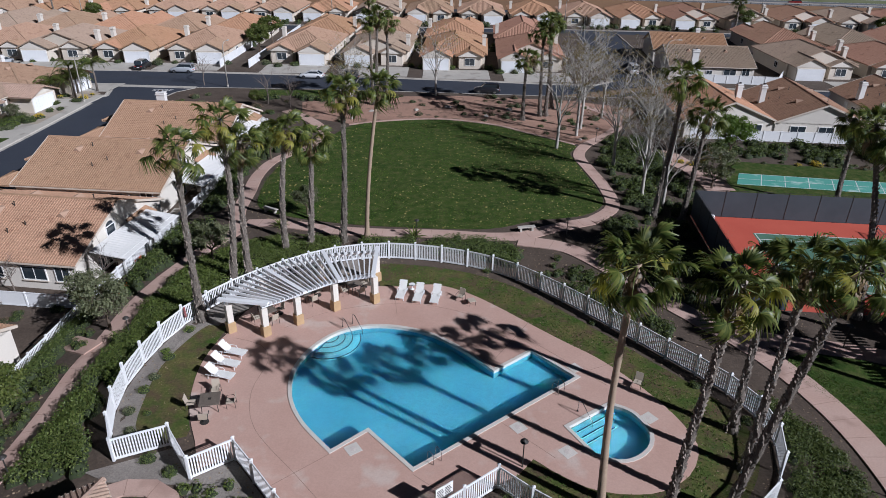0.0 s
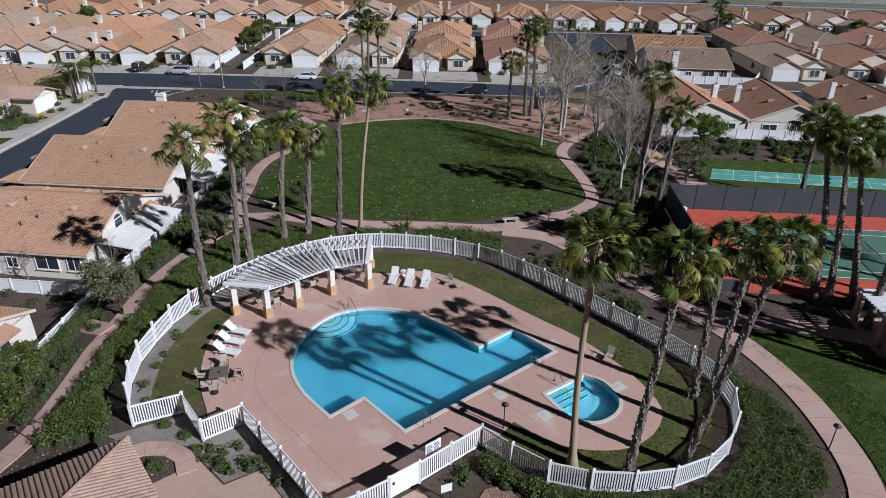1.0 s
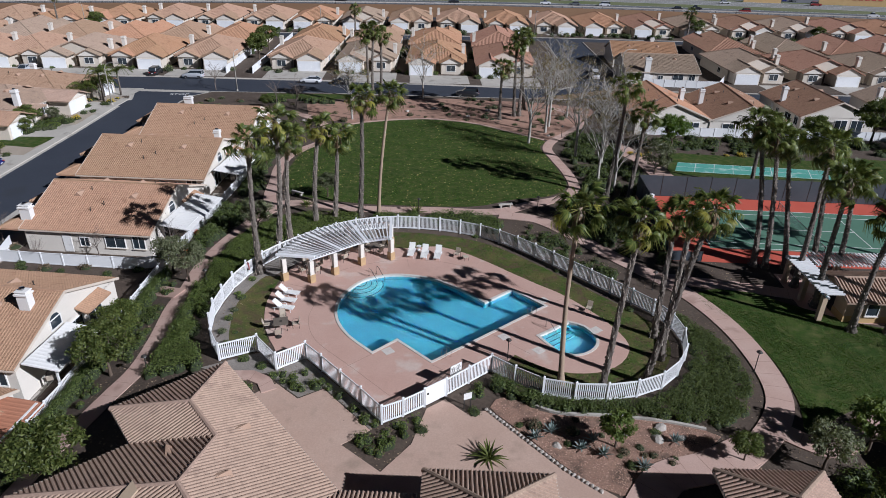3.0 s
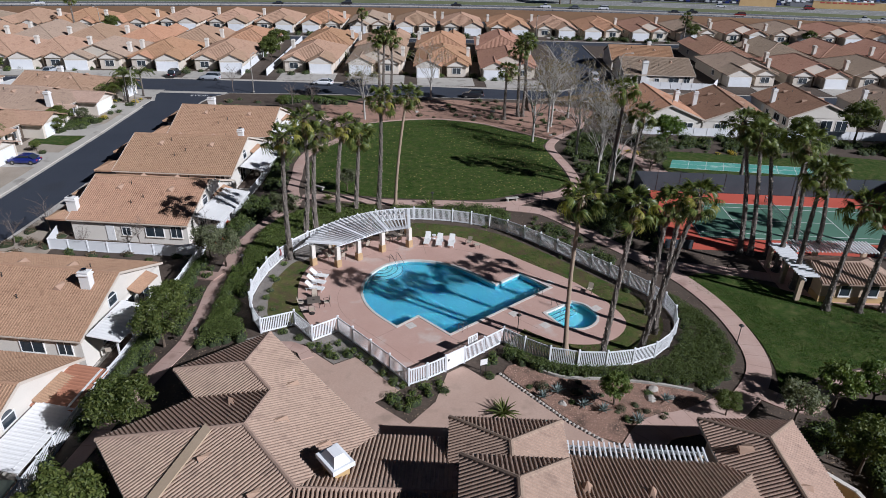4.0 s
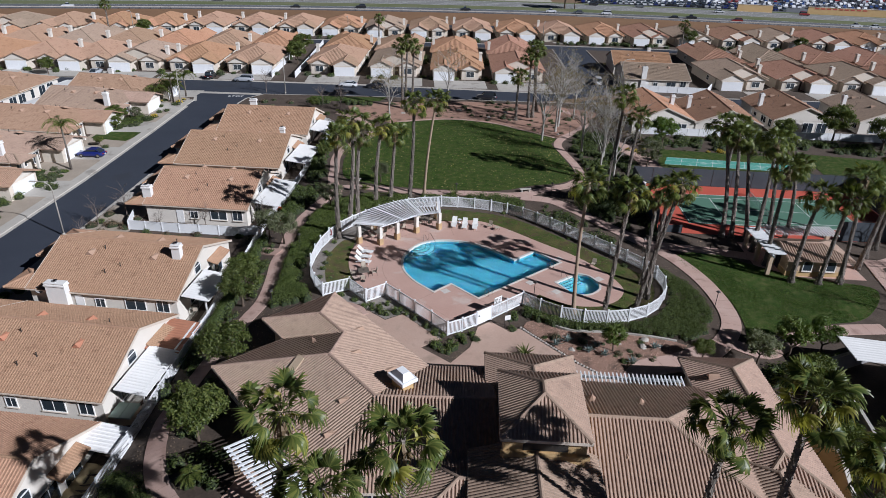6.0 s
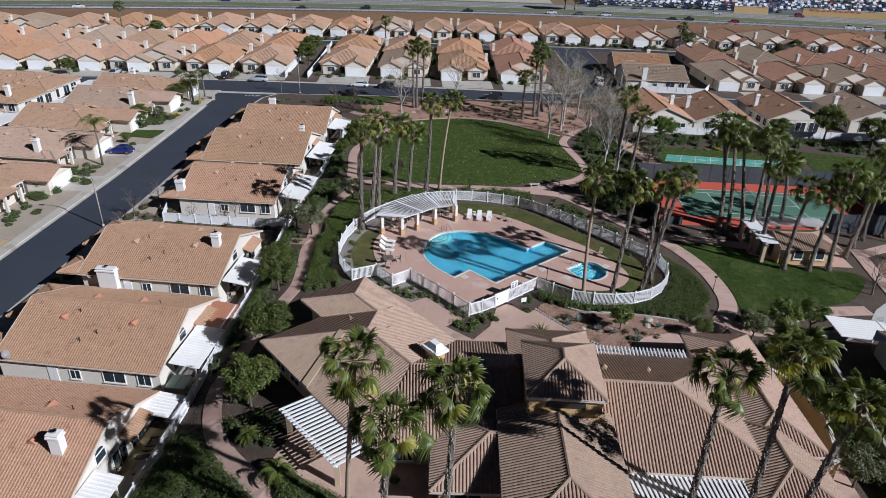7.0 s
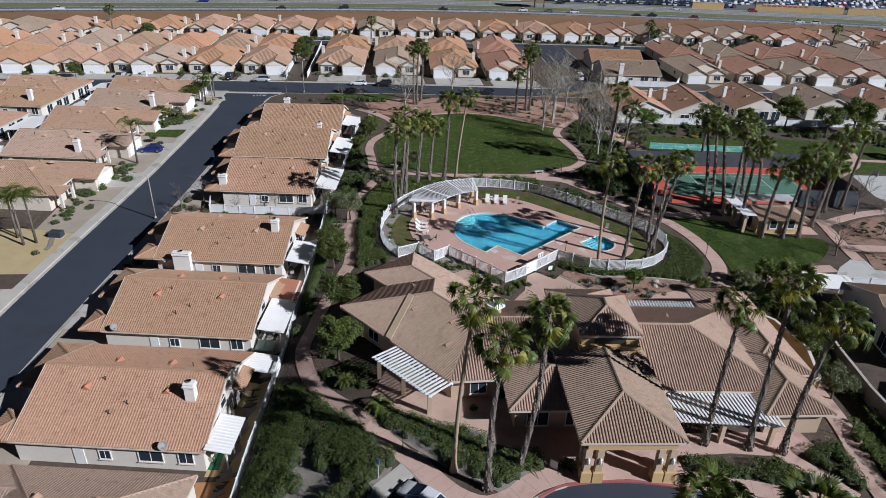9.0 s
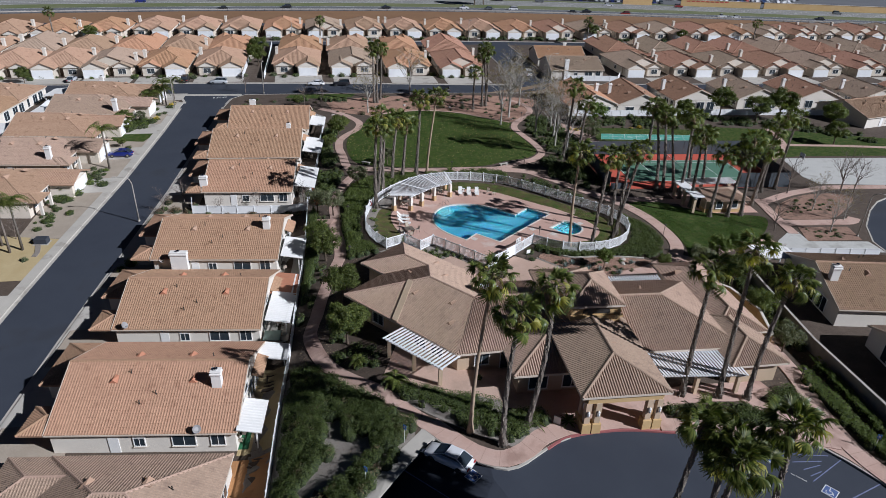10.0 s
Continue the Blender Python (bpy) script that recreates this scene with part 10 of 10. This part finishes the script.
for i in range(66):
    px, py, turned = fw(70 + (i % 33) * 2.9 + r.uniform(-0.3, 0.3), 55.5 + (i // 33) * 8.0 + r.uniform(-0.5, 0.5))
    another(r.choice(("white", "white", "silver", "grey", "black", "blue", "white")), r.choice(("sedan", "suv", "pickup", "van")), pose(px, py, -0.17, rz=turned + 90))
stock = Mesh()
for row, off in enumerate((72, 80, 90, 98, 108, 118, 130, 142, 156)):
    for i in range(58):
        if r.random() < 0.12:
            continue
        px, py, turned = fw(66 + i * (3.0 + row * 0.12) + r.uniform(-0.4, 0.4), off + r.uniform(-0.6, 0.6))
        m = pose(px, py, -0.17, rz=turned + 90 + (180 if row % 2 else 0))
        tall = r.choice((1.0, 1.2, 1.25, 1.4))
        for rows_ in ([(-2.3, 0.88, 0.3, 0.75), (-1.6, 0.9, 0.3, 0.92), (0.9, 0.9, 0.3, 0.92), (2.2, 0.88, 0.3, 0.74)], [(-1.9, 0.8, 0.85, 0.95), (-1.4, 0.68, 0.85, 1.45), (0.3, 0.68, 0.85, 1.45), (1.0, 0.8, 0.85, 0.95)]):
            n0 = len(stock.v)
            loft(stock, [[(x, -w, z0), (x, -w, z1 * tall), (x, w, z1 * tall), (x, w, z0)] for x, w, z0, z1 in rows_])
            stock.v[n0:] = [tuple(m @ Vector(v)) for v in stock.v[n0:]]
tagged(part("parked_cars", stock, stock_paint()), "rows of parked cars in the dealer's yard", "cars", kind="stuff")


# ---- behind and beside the near houses ----
for x, y, rz in ((-32.1, 25.7, 20), (-35.4, -1.9, 10), (-32.5, 12.4, 0), (-35.9, -7.1, -10), (-28.5, 50.5, 0), (-26.9, 67.1, 10)):
    patio_table(pose(x, y, 0.04, rz=rz), 0.85)
    for k in (0, 2, 3):
        a = radians(rz + 90 * k)
        patio_chair(pose(x + 0.85 * math.sin(a), y - 0.85 * math.cos(a), 0.04, rz=math.degrees(a) + 180))
M_MAT = surf("green_outdoor_carpet", (0.015, 0.10, 0.04), (0.025, 0.13, 0.055), 1, 30, 0.95, 0.3, world_space=True)
mt = setting("patio_mat", Mesh().slab(turn([(-37.3, -8.8), (-35.1, -8.8), (-35.1, -5.5), (-37.2, -5.5)], -6, (-36.1, -7.2)), 0.0, 0.052), M_MAT, "green outdoor carpet under a patio cover", "mat")
tub = thing("hot_tub", "square hot tub with pale green cover beside a house", "hot tub", at=pose(-33.2, 8.4, 0.03, rz=-6))
part("shell", Mesh().softbox(-1.0, -1.0, 0, 1.0, 1.0, 0.8, 0.05), M_STUCCO_T, tub)
for sx in (-0.51, 0.51):
    part("cover", Mesh().softbox(sx - 0.5, -1.02, 0.8, sx + 0.5, 1.02, 0.92, 0.04), surf("pale_green_vinyl", (0.33, 0.45, 0.40), (0.40, 0.52, 0.47), 1, 12, 0.6, 0.1), tub, "pale green vinyl cover half")
M_MAROON = surf("maroon_plastic", (0.11, 0.022, 0.03), (0.15, 0.035, 0.045), 2, 14, 0.55, 0.1)
M_GREYP = surf("grey_plastic", (0.22, 0.21, 0.21), (0.28, 0.27, 0.27), 2, 14, 0.55, 0.1)
for k, (x, y, w, mt_) in enumerate(((-50.7, -10.5, 1.2, 0), (-49.4, -10.7, 0.8, 1), (-46.6, -10.9, 1.3, 0), (-45.1, -11.0, 0.9, 1), (-44.1, -11.2, 0.8, 0), (-43.0, -11.3, 0.8, 0))):
    bx = thing("storage_bin", ("dark red" if mt_ == 0 else "grey") + " lidded storage bin beside the house wall", "bin", "storage bins", pose(x, y, 0, rz=-6))
    part("tub", Mesh().softbox(-w / 2, -0.35, 0, w / 2, 0.35, 0.75, 0.04), M_GREYP if mt_ else M_MAROON, bx)
    part("lid", Mesh().softbox(-w / 2 - 0.04, -0.39, 0.75, w / 2 + 0.04, 0.39, 0.9, 0.1), M_GREYP if mt_ else M_MAROON, bx)
for x, y, z, rz in ((-39.9, -8.6, 2.75, 30), (-50.1, 9.7, 2.75, 60), (-48.2, 24.6, 2.75, 40)):
    ds = thing("satellite_dish", "grey satellite dish fixed at the roof's edge", "satellite dish", "satellite dishes", pose(x, y, z, rz=rz))
    part("mast", Mesh().tube([(0, 0, -0.2), (0, 0, 0.35), (0, -0.1, 0.5)], 0.03, 6), M_STEEL, ds)
    part("reflector", Mesh().lathe([(0.02, 0.0), (0.2, 0.02), (0.34, 0.08), (0.42, 0.14), (0.41, 0.15), (0.2, 0.05)], 16), M_GREYP, ds, at=pose(0, -0.12, 0.5, 55))
    part("feed_arm", Mesh().tube([(0, -0.1, 0.3), (0, -0.7, 0.6)], 0.02, 5), M_DARK, ds)
